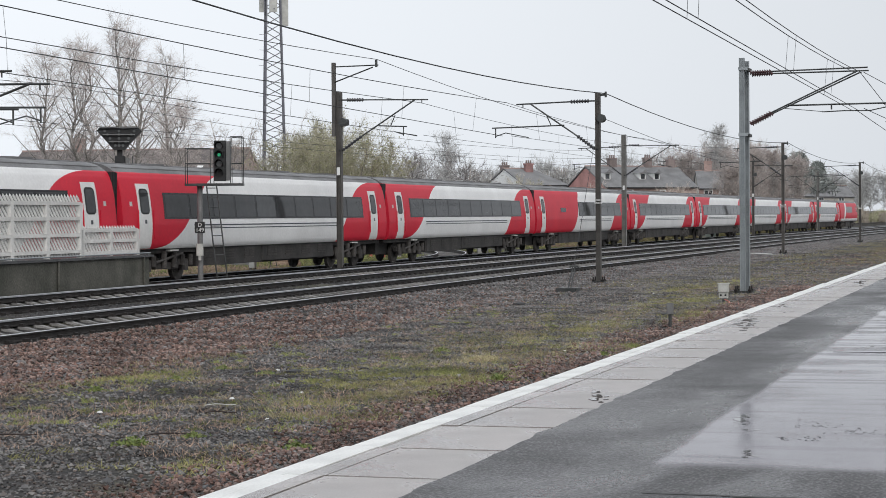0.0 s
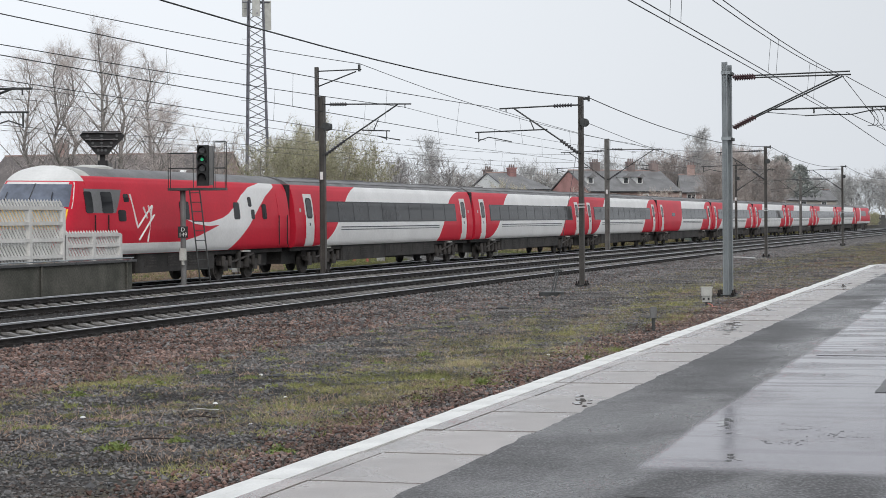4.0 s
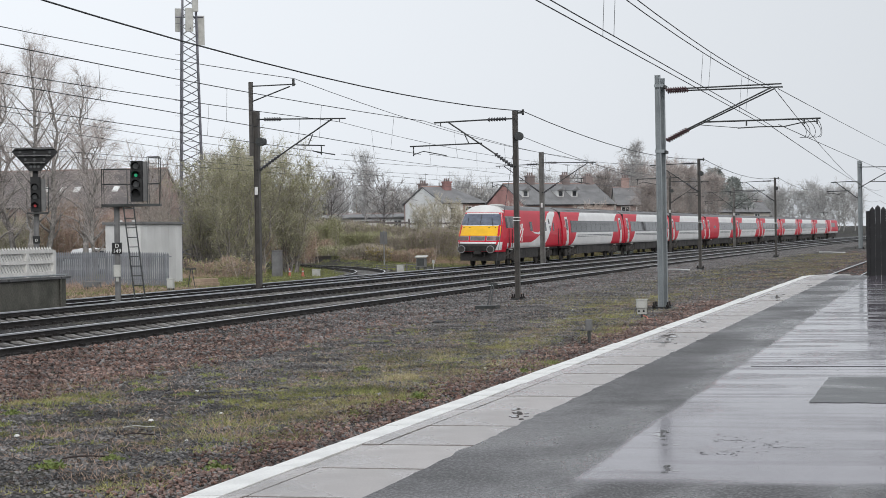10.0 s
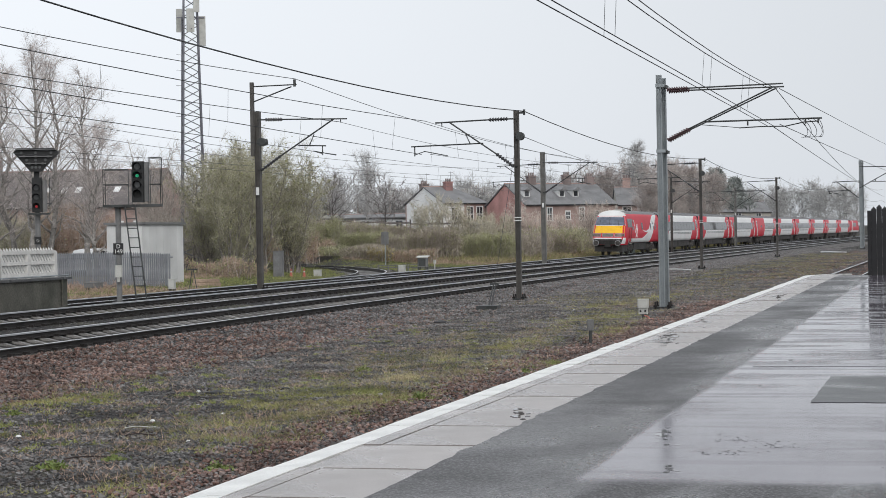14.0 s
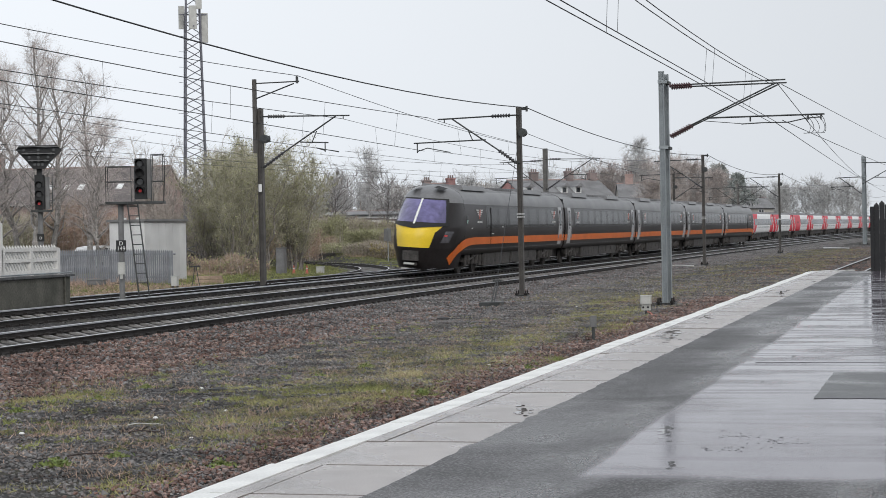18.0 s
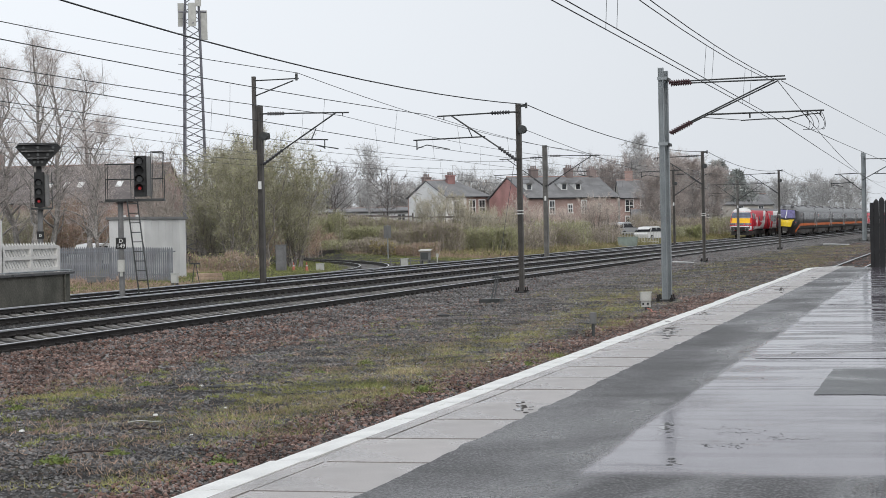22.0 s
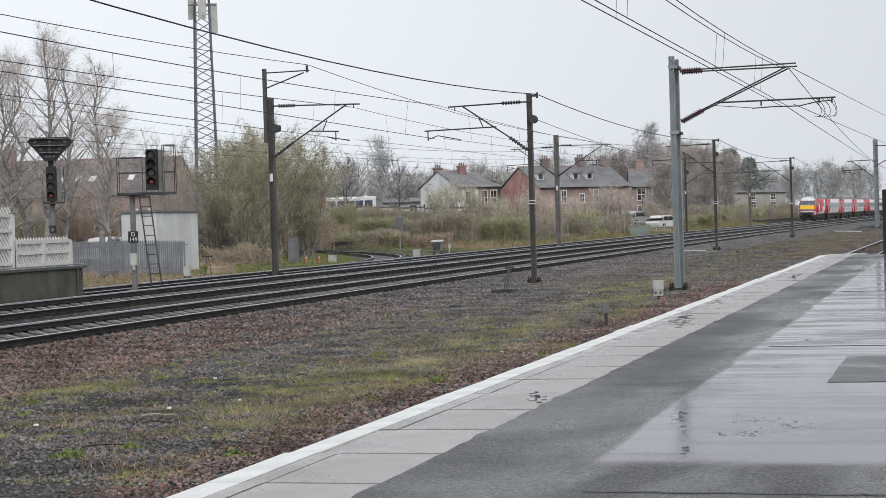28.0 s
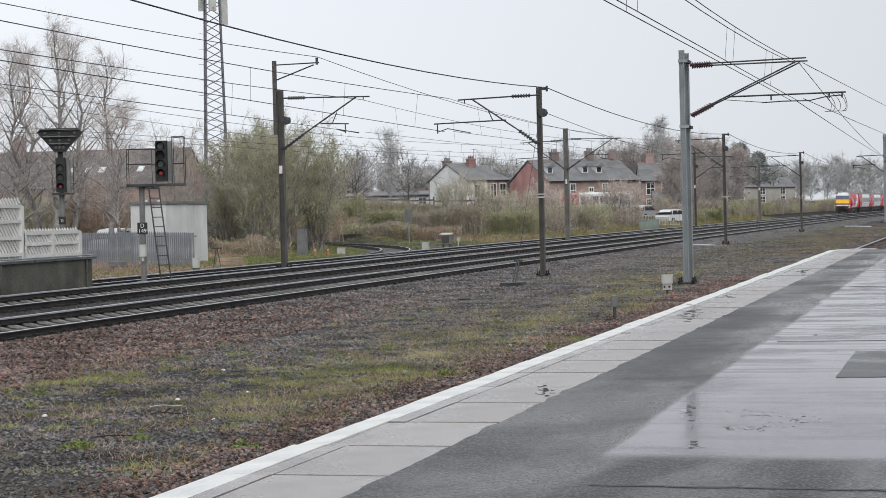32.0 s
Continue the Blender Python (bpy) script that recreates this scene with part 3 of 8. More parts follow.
SIDE_E = [(1.27, 1.08), (1.34, 1.25), (1.37, 1.7), (1.36, 2.0), (1.28, 2.7), (1.17, 3.2), (1.10, 3.36), (1.02, 3.47)]   # sloping sides
ROOF_E = [(1.02, 3.47), (0.80, 3.62), (0.5, 3.72), (0.2, 3.765)]
SIDE_A = [(1.25, 0.88), (1.33, 1.05), (1.38, 1.5), (1.39, 2.0), (1.34, 2.6), (1.27, 3.02)]
SHOULDER_A = [(1.27, 3.02), (1.20, 3.25), (1.06, 3.45), (0.88, 3.58)]
TOP_A = [(0.88, 3.58), (0.6, 3.68), (0.3, 3.74)]
# one smooth curve over side and roof, cut again where the colour changes
_e, _a = refine([*SIDE_E, *ROOF_E[1:]]), refine([*SIDE_A, *SHOULDER_A[1:], *TOP_A[1:]])
SIDE_E, ROOF_E = _e[:4 * 7 + 1], _e[4 * 7:]
SIDE_A, SHOULDER_A, TOP_A = _a[:4 * 5 + 1], _a[4 * 5:4 * 8 + 1], _a[4 * 8:]


def across(side, z):
    for (xa, za), (xb, zb) in zip(side, side[1:]):
        if z <= zb + 1e-9:
            return xa + (xb - xa) * (z - za) / (zb - za)
    return side[-1][0]


def shell(half, y0, y1):
    """Body skin from a half profile, mirrored; open below."""
    prof = [*half, *[(-x, z) for x, z in reversed(half)]]
    return Geo().loft([[(x, y, z) for x, z in prof] for y in (y0, y1)])


def decal(side, z0, z1, yl, yr, off, n=8, sides=(1, -1)):
    """Thin paint or panel lying on the side, between two edges that may lean with height."""
    g = Geo()
    zs = sorted({z0 + (z1 - z0) * i / n for i in range(n + 1)} | {z for x, z in side if z0 < z < z1})
    n = len(zs) - 1
    for s in sides:
        vs, fs = [], []
        for z in zs:
            a, b = (f(z) if callable(f) else f for f in (yl, yr))
            x = across(side, z) + off
            vs += [(s * x, a, z), (s * x, b, z), (s * (x - off - 0.01), a, z), (s * (x - off - 0.01), b, z)]
        for i in range(n):
            o, p = 4 * i, 4 * i + 4
            fs += [(o, o + 1, p + 1, p), (o, p, p + 2, o + 2), (o + 1, o + 3, p + 3, p + 1)]
        fs += [(0, 2, 3, 1), (4 * n, 4 * n + 1, 4 * n + 3, 4 * n + 2)]
        g.add(vs, fs)
    return g


def wheelset(parent, y, r=0.46):
    for s in (-1, 1):
        g = Geo().tube((s * 0.68, y, r), (s * 0.81, y, r), r, 20).tube((s * 0.81, y, r), (s * 0.83, y, r), r * 0.8, 16)
        part("wheel", g, M["bogie"], parent)


def bogie(parent, y):
    g = Geo()
    for s in (-1, 1):
        x = s * 1.0
        a, b = sorted((x - 0.07, x + 0.07))
        g.box(a, b, y - 1.75, y - 0.75, 0.52, 0.70)
        g.box(a, b, y + 0.75, y + 1.75, 0.52, 0.70)
        g.box(a, b, y - 0.8, y + 0.8, 0.40, 0.62)
        for w in (-1.3, 1.3):
            g.cbox(x, y + w, 0.33, 0.22, 0.34, 0.34, 0.05)
            g.tube((x + s * 0.1, y + w - 0.28, 0.5), (x + s * 0.1, y + w - 0.28, 0.85), 0.09, 8)
            g.tube((x + s * 0.1, y + w + 0.28, 0.5), (x + s * 0.1, y + w + 0.28, 0.85), 0.09, 8)
        g.tube((x + s * 0.12, y - 0.35, 0.45), (x + s * 0.12, y - 0.35, 1.0), 0.10, 10)
        g.tube((x + s * 0.12, y + 0.35, 0.45), (x + s * 0.12, y + 0.35, 1.0), 0.10, 10)
        g.tube((x + s * 0.16, y - 1.0, 0.62), (x + s * 0.16, y + 0.9, 0.9), 0.045, 6)
    g.box(-0.9, 0.9, y - 0.3, y + 0.3, 0.5, 0.75)
    for w in (-1.3, 1.3):
        g.box(-0.62, 0.62, y + w - 0.42, y + w + 0.42, 0.36, 0.72)
        g.tube((-0.7, y + w, 0.46), (0.7, y + w, 0.46), 0.09, 8)
    b = part("bogie", g, M["bogie"], parent, "dusty grey bogie frame")
    for w in (-1.3, 1.3):
        wheelset(b, y + w)
    for s in (-1, 1):
        part("step", Geo().cbox(s * 1.22, y + 0.05, 0.98, 0.16, 0.62, 0.05, 0.02), M["greycab"], b, "pale worn step plate")


def underframe(parent, y0, y1, m, lumps, z0=0.42, z1=1.1, x=1.17):
    g = Geo()
    for a, b, lo in lumps:
        g.prism([(x - 0.06, a), (x, a + 0.06), (x, b - 0.06), (x - 0.06, b), (-x + 0.06, b), (-x, b - 0.06), (-x, a + 0.06), (-x + 0.06, a)], lo, z1)
    g.box(-1.1, 1.1, y0, y1, 0.92, z1)
    g.box(-0.62, 0.62, y0 + 0.3, y1 - 0.3, 0.40, 0.93)
    part("underframe", g, m, parent, "dirty dark equipment skirt")
    v = Geo()
    for a, b, lo in lumps:
        for i in range(int((b - a) / 1.6)):
            yy = a + 0.5 + i * 1.6
            for s in (-1, 1):
                for k in range(4):
                    v.box(*sorted((s * x, s * (x + 0.02))), yy, yy + 0.8, lo + 0.18 + 0.09 * k, lo + 0.22 + 0.09 * k)
    part("vent_grille", v, M["bogie"], parent)["kind"] = "stuff"


def rounded(y, half, z0, z1, r, s):
    """Edge of a panel with rounded corners, as a function of height; s: which side."""
    def f(z):
        d = max(0.0, r - (z - z0), r - (z1 - z))
        return y + s * (half - r + math.sqrt(max(0.0, r * r - d * d)))
    return f


def doors(parent, side, spots, m, zlo, zhi, half=0.42):
    win = 0.25 if m is M["doorwhite"] else 0.2
    for y in spots:
        for s in (1, -1):
            d = part("door", decal(side, zlo, zhi, y - half, y + half, 0.018, sides=(s,)), m, parent, "pale plug door")
            za, zb = zlo + (1.12 if m is M["doorwhite"] else 0.98), zhi - 0.2
            part("window_seal", decal(side, za - 0.05, zb + 0.05, rounded(y, win + 0.05, za - 0.05, zb + 0.05, 0.14, -1), rounded(y, win + 0.05, za - 0.05, zb + 0.05, 0.14, 1), 0.023, 16, sides=(s,)), M["black"], d, "black rubber window seal")
            part("door_window", decal(side, za, zb, rounded(y, win, za, zb, 0.11, -1), rounded(y, win, za, zb, 0.11, 1), 0.028, 14, sides=(s,)), M["pane"], d, "rounded door window")
            part("door_button", decal(side, zlo + 0.78, zlo + 0.9, y - 0.06, y + 0.06, 0.024, 2, sides=(s,)), M["stripe"], d, "dark round-edged marker")
            hr = Geo()
            for o in (-half - 0.09, half + 0.09):
                hr.tube((s * (across(side, zlo + 0.3) + 0.05), y + o, zlo + 0.3), (s * (across(side, zlo + 1.2) + 0.05), y + o, zlo + 1.2), 0.018, 5)
            part("handrail", hr, M["red"] if m is M["doorwhite"] else M["steelgrey"], d)["kind"] = "stuff"


def gangway(parent, y0, y1, side):
    w = side[2][0] - 0.12
    g = Geo()
    for i in range(4):
        a = y0 + (y1 - y0) * i / 4
        b = y0 + (y1 - y0) * (i + 1) / 4
        g.box(-w, w, a + 0.01, b - 0.01, 1.1, 3.46 - 0.02 * (i % 2))
    part("gangway", g, M["black"], parent, "black rubber gangway bellows")


def ic_coach(variant=0):
    """Express coach 23.25 m long, silver with red ends."""
    c = thing("coach", "silver and red express coach with a dark window band" if not variant else "silver and red buffet coach with a long red end",
              "railway coach", "coaches of the red train")
    L = 11.62
    part("body", shell([(1.2, 1.06), *SIDE_E], -L, L), M["silver"], c)
    part("roof", shell(ROOF_E, -L, L), M["roofgrey"], c, "grey weathered coach roof")
    for e in (-L - 0.03, L):
        part("end_wall", shell([(1.2, 1.06), *SIDE_E], e, e + 0.03), M["red"], c, "red end wall")
    rb = Geo()
    for x in (-0.85, -0.45, 0, 0.45, 0.85):
        z = {0: 3.765, 0.45: 3.73, 0.85: 3.60}[abs(x)]
        rb.box(x - 0.02, x + 0.02, -L + 0.2, L - 0.2, z - 0.05, z + 0.015)
    for y in (-7.5, -2, 3, 8):
        rb.cbox(0, y, 3.74, 0.7, 1.4, 0.06, 0.1)
    part("roof_rib", rb, M["roofgrey"], c)
    zt = 3.47
    curve = lerp(refine([(1.08, 2.1), (1.18, 2.9), (1.5, 3.75), (1.9, 4.35), (2.5, 5.05), (3.0, 5.75), (3.3, 6.4), (3.5, 7.3)]) if not variant else refine([(1.08, 7.9), (1.4, 8.5), (2.2, 9.2), (3.0, 9.5), (3.5, 10.2)]))
    left = lambda z: -L + curve(z)
    part("livery_panel", decal(SIDE_E, 1.08, zt, -L, left, 0.004, 24), M["red"], c, "red painted end panel")
    back = lerp(refine([(1.08, 5.6), (1.3, 5.35), (1.9, 4.75), (2.5, 4.15), (2.9, 3.65), (3.2, 3.0), (3.4, 2.1), (3.5, 1.0)]))
    right = lambda z: L - back(z)
    part("livery_panel", decal(SIDE_E, 1.08, zt, right, L, 0.004, 24), M["red"], c, "red painted end panel")
    w0 = -8.9 if not variant else -2.2
    part("window_band", decal(SIDE_E, 2.02, 2.86, w0, 8.9, 0.010, 6), M["glassdark"], c, "dark glazing band")
    n = 10 if not variant else 6
    for i in range(n):
        a = w0 + 0.12 + i * (8.9 - w0 - 0.12) / n
        b = a + (8.9 - w0) / n - 0.16
        for s in (1, -1):
            part("pane", decal(SIDE_E, 2.08, 2.80, a, b, 0.016, 4, (s,)), M["pane"], c)
    part("stripe", decal(SIDE_E, 1.80, 1.84, left(1.8) + 0.6, right(1.8) - 0.6, 0.006, 1), M["stripe"], c)
    part("stripe", decal(SIDE_E, 1.70, 1.73, left(1.8) + 0.6, right(1.8) - 0.6, 0.006, 1), M["stripe"], c)
    if variant:
        part("pane", decal(SIDE_E, 2.25, 2.5, -L + 5.2, -L + 6.4, 0.012, 3, (1,)), M["glassdark"], c, "small dark kitchen window")
    for y in (-L + 0.55, L - 0.62):
        part("notice", decal(SIDE_E, 2.42, 2.56, y - 0.08, y + 0.08, 0.008, 2, (1,)), M["greycab"], c, "small pale notice")
    doors(c, SIDE_E, (-L + 1.42, L - 1.5), M["doorwhite"], 1.10, 3.12)
    underframe(c, -L + 0.1, L - 0.1, M["under"], ((-6.1, -0.9, 0.45), (-0.86, 6.1, 0.50)))
    bogie(c, -8.1)
    bogie(c, 8.1)
    gangway(c, L, L + 0.4, SIDE_E)
    return c


class Nose:
    """Rounded vehicle end at the -y side. front(z): how far out the tip lies; wide(z): half width; sq: squareness."""

    def __init__(self, base, front, wide, sq):
        self.base, self.front, self.wide, self.sq = base, front, wide, sq

    def at(self, z, th, off=0.0):
        c, s = math.cos(th), math.sin(th)
        p = 2 / self.sq
        x = self.wide(z) * math.copysign(abs(c) ** p, c)
        y = self.base + (self.front(z) - self.base) * abs(s) ** p
        if off:
            v = Vector((c, -s, 0.15)).normalized() * off
            return (x + v.x, y + v.y, z + v.z)
        return (x, y, z)

    def patch(self, zs, t0, t1, off=0.0, n=12, lean=0.0):
        g = Geo()
        vs, fs = [], []
        m = zs[-1] - zs[0]
        for z in zs:
            for i in range(n + 1):
                k = lean * (z - zs[0]) / m if m else 0
                a, b = t0 + k, t1 - k
                vs.append(self.at(z, a + (b - a) * i / n, off))
        k = n + 1
        for j in range(len(zs) - 1):
            for i in range(n):
                a = j * k + i
                fs.append((a, a + k, a + k + 1, a + 1))
        g.add(vs, fs)
        return g


    def on(self, z, f, off=0.0):
        """The point at the fraction f of the half width."""
        x = self.wide(z) * f
        y = self.base + (self.front(z) - self.base) * max(0.0, 1 - abs(f) ** self.sq) ** (1 / self.sq)
        return (x * (1 + 0.3 * off), y - off, z)

    def panel(self, zs, f0, f1, off=0.0, n=14):
        vs, fs = [], []
        for j, z in enumerate(zs):
            k = j / (len(zs) - 1)
            a = f0[0] + (f0[1] - f0[0]) * k if isinstance(f0, tuple) else f0
            b = f1[0] + (f1[1] - f1[0]) * k if isinstance(f1, tuple) else f1
            vs += [self.on(z, a + (b - a) * i / n, off) for i in range(n + 1)]
        m = n + 1
        for j in range(len(zs) - 1):
            for i in range(n):
                a = j * m + i
                fs.append((a, a + 1, a + m + 1, a + m))
        return Geo().add(vs, fs)


def driving_van():
    """Driving van trailer at the tail: raked yellow cab end, red sides with a white swoosh."""
    c = thing("driving_trailer", "red driving trailer with yellow cab end and white swoosh", "railway coach", "coaches of the red train")
    y0, y1 = -6.0, 9.45
    part("body", shell([(1.2, 1.06), *SIDE_E], y0, y1), M["red"], c)
    part("roof", shell(ROOF_E, y0 + 0.6, y1), M["roofgrey"], c, "grey weathered roof")
    fr = lerp([(0.9, -7.9), (1.3, -7.98), (1.9, -7.72), (2.5, -7.25), (3.2, -6.7), (3.4, -6.52), (3.6, -6.3), (3.77, -6.0)])
    wd = lerp([(0.9, 1.25), (1.25, 1.34), (1.7, 1.37), (2.0, 1.36), (2.7, 1.28), (3.2, 1.17), (3.36, 1.10), (3.5, 0.98), (3.6, 0.84), (3.72, 0.5), (3.77, 0.2)])
    ns = Nose(y0, fr, wd, 5.0)
    pi = math.pi
    part("cab_shell", ns.patch(steps(0.9, 3.3, 16), 0, pi, 0, 40), M["red"], c, smooth=False)
    part("cab_roof", ns.patch(steps(3.3, 3.77, 6), 0, pi, 0.004, 40), M["doorwhite"], c, "white domed cab roof")
    lid = Geo().loft([[(x, y, z) for x, z in [*ROOF_E, *[(-a, b) for a, b in reversed(ROOF_E)]]] for y in (y0 - 0.02, y0 + 0.62)])
    part("cab_roof_rear", lid, M["greycab"], c, "pale grey cab roof")
    part("cab_front", ns.panel(steps(1.88, 2.47, 6), -0.92, 0.92, 0.012), M["yellow"], c, "yellow warning panel")
    for p, q in ((-0.985, (-0.80, -0.90)), ((0.80, 0.90), 0.985)):
        part("cab_front_lower", ns.panel(steps(1.0, 1.50, 5), p, q, 0.012, 5), M["silver"], c, "pale grey lower cab corner")
    part("buffer_beam", ns.panel(steps(0.92, 1.40, 4), (-0.80, -0.88), (0.80, 0.88), 0.016), M["under"], c, "dark buffer beam")
    part("cab_skirt_line", ns.panel(steps(1.40, 1.50, 2), -0.90, 0.90, 0.014), M["silver"], c, "pale line above the buffer beam")
    part("cab_front_band", ns.panel(steps(1.56, 1.88, 3), -0.97, 0.97, 0.012), M["red"], c, "red lamp band")
    for p, q, k in ((-0.9, -0.42, "lampbrown"), (-0.3, 0.3, "siggrey0"), (0.42, 0.9, "lampbrown")):
        part("lamp_frame", ns.panel(steps(1.585, 1.855, 2), p - 0.03, q + 0.03, 0.022, 4), M["steelgrey"], c, "grey lamp frame")
        part("headlamp", ns.panel(steps(1.62, 1.82, 2), p, q, 0.034, 4), M[k], c, "lamp cluster")
    part("windscreen_surround", ns.panel(steps(2.48, 3.27, 5), -0.96, 0.96, 0.010), M["doorwhite"], c, "white windscreen surround")
    for p, q in ((-0.92, -0.012), (0.012, 0.92)):
        part("windscreen", ns.panel(steps(2.53, 3.20, 5), p, q, 0.02), M["screen"], c, "dark windscreen pane")
    part("screen_divider", ns.panel(steps(2.51, 3.22, 3), -0.012, 0.012, 0.024, 2), M["black"], c)
    wp = Geo()
    for th in (0.42 * pi, 0.58 * pi):
        wp.tube(ns.at(2.5, th, 0.04), ns.at(2.95, th + 0.05, 0.05), 0.012, 4)
    for th in (0.36 * pi, 0.46 * pi, 0.54 * pi, 0.64 * pi):
        wp.tube(ns.at(2.38, th, 0.02), ns.at(2.38, th, 0.06), 0.03, 6)
    part("wiper", wp, M["black"], c)["kind"] = "stuff"
    for s in (-1, 1):
        bf = Geo().tube((s * 0.87, -7.6, 1.06), (s * 0.87, -8.2, 1.06), 0.12, 12).tube((s * 0.87, -8.2, 1.06), (s * 0.87, -8.26, 1.06), 0.22, 18)
        b = part("buffer", bf, M["bogie"], c, "round steel buffer")
        part("buffer_rim", Geo().loft([[(s * 0.87 + r * math.cos(a), y, 1.06 + r * math.sin(a)) for a in steps(0, 2 * pi, 18)[:-1]] for r, y in ((0.232, -8.2), (0.232, -8.265), (0.195, -8.27), (0.19, -8.255))], caps=False), M["steelgrey"], b, "worn grey rim")
    sk = Geo()
    sk.loft([[(x, y, z) for x, y in ((-1.18, -5.9), (-1.1, -7.6), (1.1, -7.6), (1.18, -5.9))] for z in (0.35, 0.95)])
    sk.cbox(0, -7.75, 0.75, 0.5, 0.35, 0.35, 0.05)
    sk.tube((-0.35, -7.7, 1.0), (-0.35, -7.8, 0.55), 0.04, 6).tube((0.4, -7.7, 1.0), (0.4, -7.85, 0.6), 0.04, 6)
    part("underskirt", sk, M["under"], c, "dark coupling and obstacle deflector")
    pod = Geo().loft([[(0.5 * math.cos(t) * k, -3.2 + 0.9 * math.sin(t) * k, 3.70 + h) for t in steps(0, 2 * pi, 15)[:-1]] for k, h in ((1.0, 0.0), (0.96, 0.09), (0.6, 0.15))])
    part("roof_pod", pod, M["greycab"], c, "pale roof pod")
    # swoosh and lower band
    lf = lerp([(1.08, -2.5), (1.3, -0.7), (1.6, 1.5), (1.95, 3.1), (2.6, 4.5), (3.0, 5.2), (3.3, 6.0), (3.47, 7.2)])
    rf = lerp([(1.08, 4.0), (1.5, 4.9), (1.95, 5.7), (2.6, 6.7), (3.0, 7.4), (3.36, 8.4)])
    part("livery_panel", decal(SIDE_E, 1.08, 3.47, lf, rf, 0.004, 14), M["silver"], c, "white swoosh panel")
    part("livery_band", decal(SIDE_E, 1.08, 1.42, y0, lambda z: lf(z) + 0.05, 0.004, 6), M["silver"], c, "pale lower band")
    tail = Geo()
    for s in (1, -1):
        pts = [(4.3, 2.45), (3.4, 2.2), (2.3, 2.05), (1.2, 2.08), (0.5, 2.16), (1.2, 2.0), (2.3, 1.92), (3.4, 1.98), (4.3, 2.12)]
        tail.add([(s * (across(SIDE_E, z) + 0.008), y, z) for y, z in pts], [tuple(range(9))])
    part("livery_tail", tail, M["silver"], c, "white swoosh tail")["kind"] = "stuff"
    # brand mark as plain slanted strokes
    st = Geo()
    for s in (1, -1):
        for (ya, za), (yb, zb) in (((-3.3, 2.95), (-3.0, 1.9)), ((-3.0, 1.9), (-1.9, 2.6)), ((-2.5, 2.55), (-2.3, 2.2)), ((-2.15, 2.6), (-2.0, 2.25)), ((-1.9, 2.6), (-2.3, 1.45)), ((-2.6, 1.75), (-1.8, 2.3)), ((-2.9, 1.5), (-2.4, 1.9))):
            xa, xb = across(SIDE_E, za) + 0.01, across(SIDE_E, zb) + 0.01
            st.tube((s * xa, ya, za), (s * xb, yb, zb), 0.035, 4)
    part("side_mark", st, M["decal"], c, "white slanted brush strokes")["kind"] = "stuff"
    for a, b, z0, z1 in ((-6.2, -5.75, 2.35, 3.0), (-5.2, -4.5, 2.35, 3.0), (-3.75, -3.4, 2.7, 2.95), (0.1, 0.8, 2.15, 2.75), (-4.2, -3.7, 2.1, 2.45), (4.4, 4.9, 2.15, 2.75), (6.9, 7.3, 2.15, 2.7), (5.7, 6.0, 2.6, 2.95), (5.9, 6.2, 2.15, 2.5)):
        for s in (1, -1):
            part("window", decal(SIDE_E, z0, z1, rounded((a + b) / 2, (b - a) / 2, z0, z1, 0.07, -1), rounded((a + b) / 2, (b - a) / 2, z0, z1, 0.07, 1), 0.012, 12, (s,)), M["glassdark"], c)
    part("cab_panel", decal(SIDE_E, 2.36, 3.08, -6.15, lambda z: -4.35 + 0.75 * (z - 2.36), 0.0095, 4), M["cantgrey"], c, "dark grey patch round the cab windows")
    for s in (1, -1):
        part("cab_door", decal(SIDE_E, 1.12, 2.95, -5.7, -5.05, 0.008, 6, (s,)), M["red"], c, "red cab door")
    hr = Geo()
    for y in (-5.78, -4.95, 8.3, 9.1):
        hr.tube((1.42, y, 1.2), (1.40, y, 2.3), 0.02, 5)
    part("handrail", hr, M["black"], c)["kind"] = "stuff"
    for s in (1, -1):
        part("van_door", decal(SIDE_E, 1.12, 3.1, 8.4, 9.0, 0.008, 6, (s,)), M["red"], c, "red end door")
    underframe(c, y0, y1 - 0.1, M["under"], ((-2.6, 3.2, 0.45),))
    bogie(c, -4.7)
    bogie(c, 5.6)
    gangway(c, y1, y1 + 0.4, SIDE_E)
    return c


def electric_loco():
    """The locomotive at the head, far off: red with a sloping blunt end."""
    c = thing("locomotive", "red electric locomotive heading the train", "locomotive", "coaches of the red train")
    part("body", shell([(1.2, 1.06), *SIDE_E], -9.3, 8.6), M["red"], c)
    part("roof", shell(ROOF_E, -9.0, 8.4), M["roofgrey"], c)
    part("livery_band", decal(SIDE_E, 1.08, 1.42, -9.3, 8.6, 0.004, 3), M["silver"], c)
    part("livery_panel", decal(SIDE_E, 1.42, 3.47, lambda z: -7.5 + z, lambda z: -6.2 + z, 0.004, 6), M["silver"], c)
    part("cab_window", decal(SIDE_E, 2.3, 3.0, 7.0, 8.0, 0.01, 3), M["glassdark"], c)
    part("grille", decal(SIDE_E, 2.2, 3.0, -3.5, 3.0, 0.01, 3), M["steelgrey"], c)
    pg = Geo().path([(0, -5.0, 3.75), (0, -3.6, 4.35), (0, -4.8, 4.95)], 0.04, 5).tube((-0.8, -4.8, 4.95), (0.8, -4.8, 4.95), 0.03, 5)
    part("pantograph", pg, M["darksteel"], c)
    underframe(c, -9.2, 8.5, M["under"], ((-2.5, 2.5, 0.4),))
    bogie(c, -5.3)
    bogie(c, 5.3)
    return c


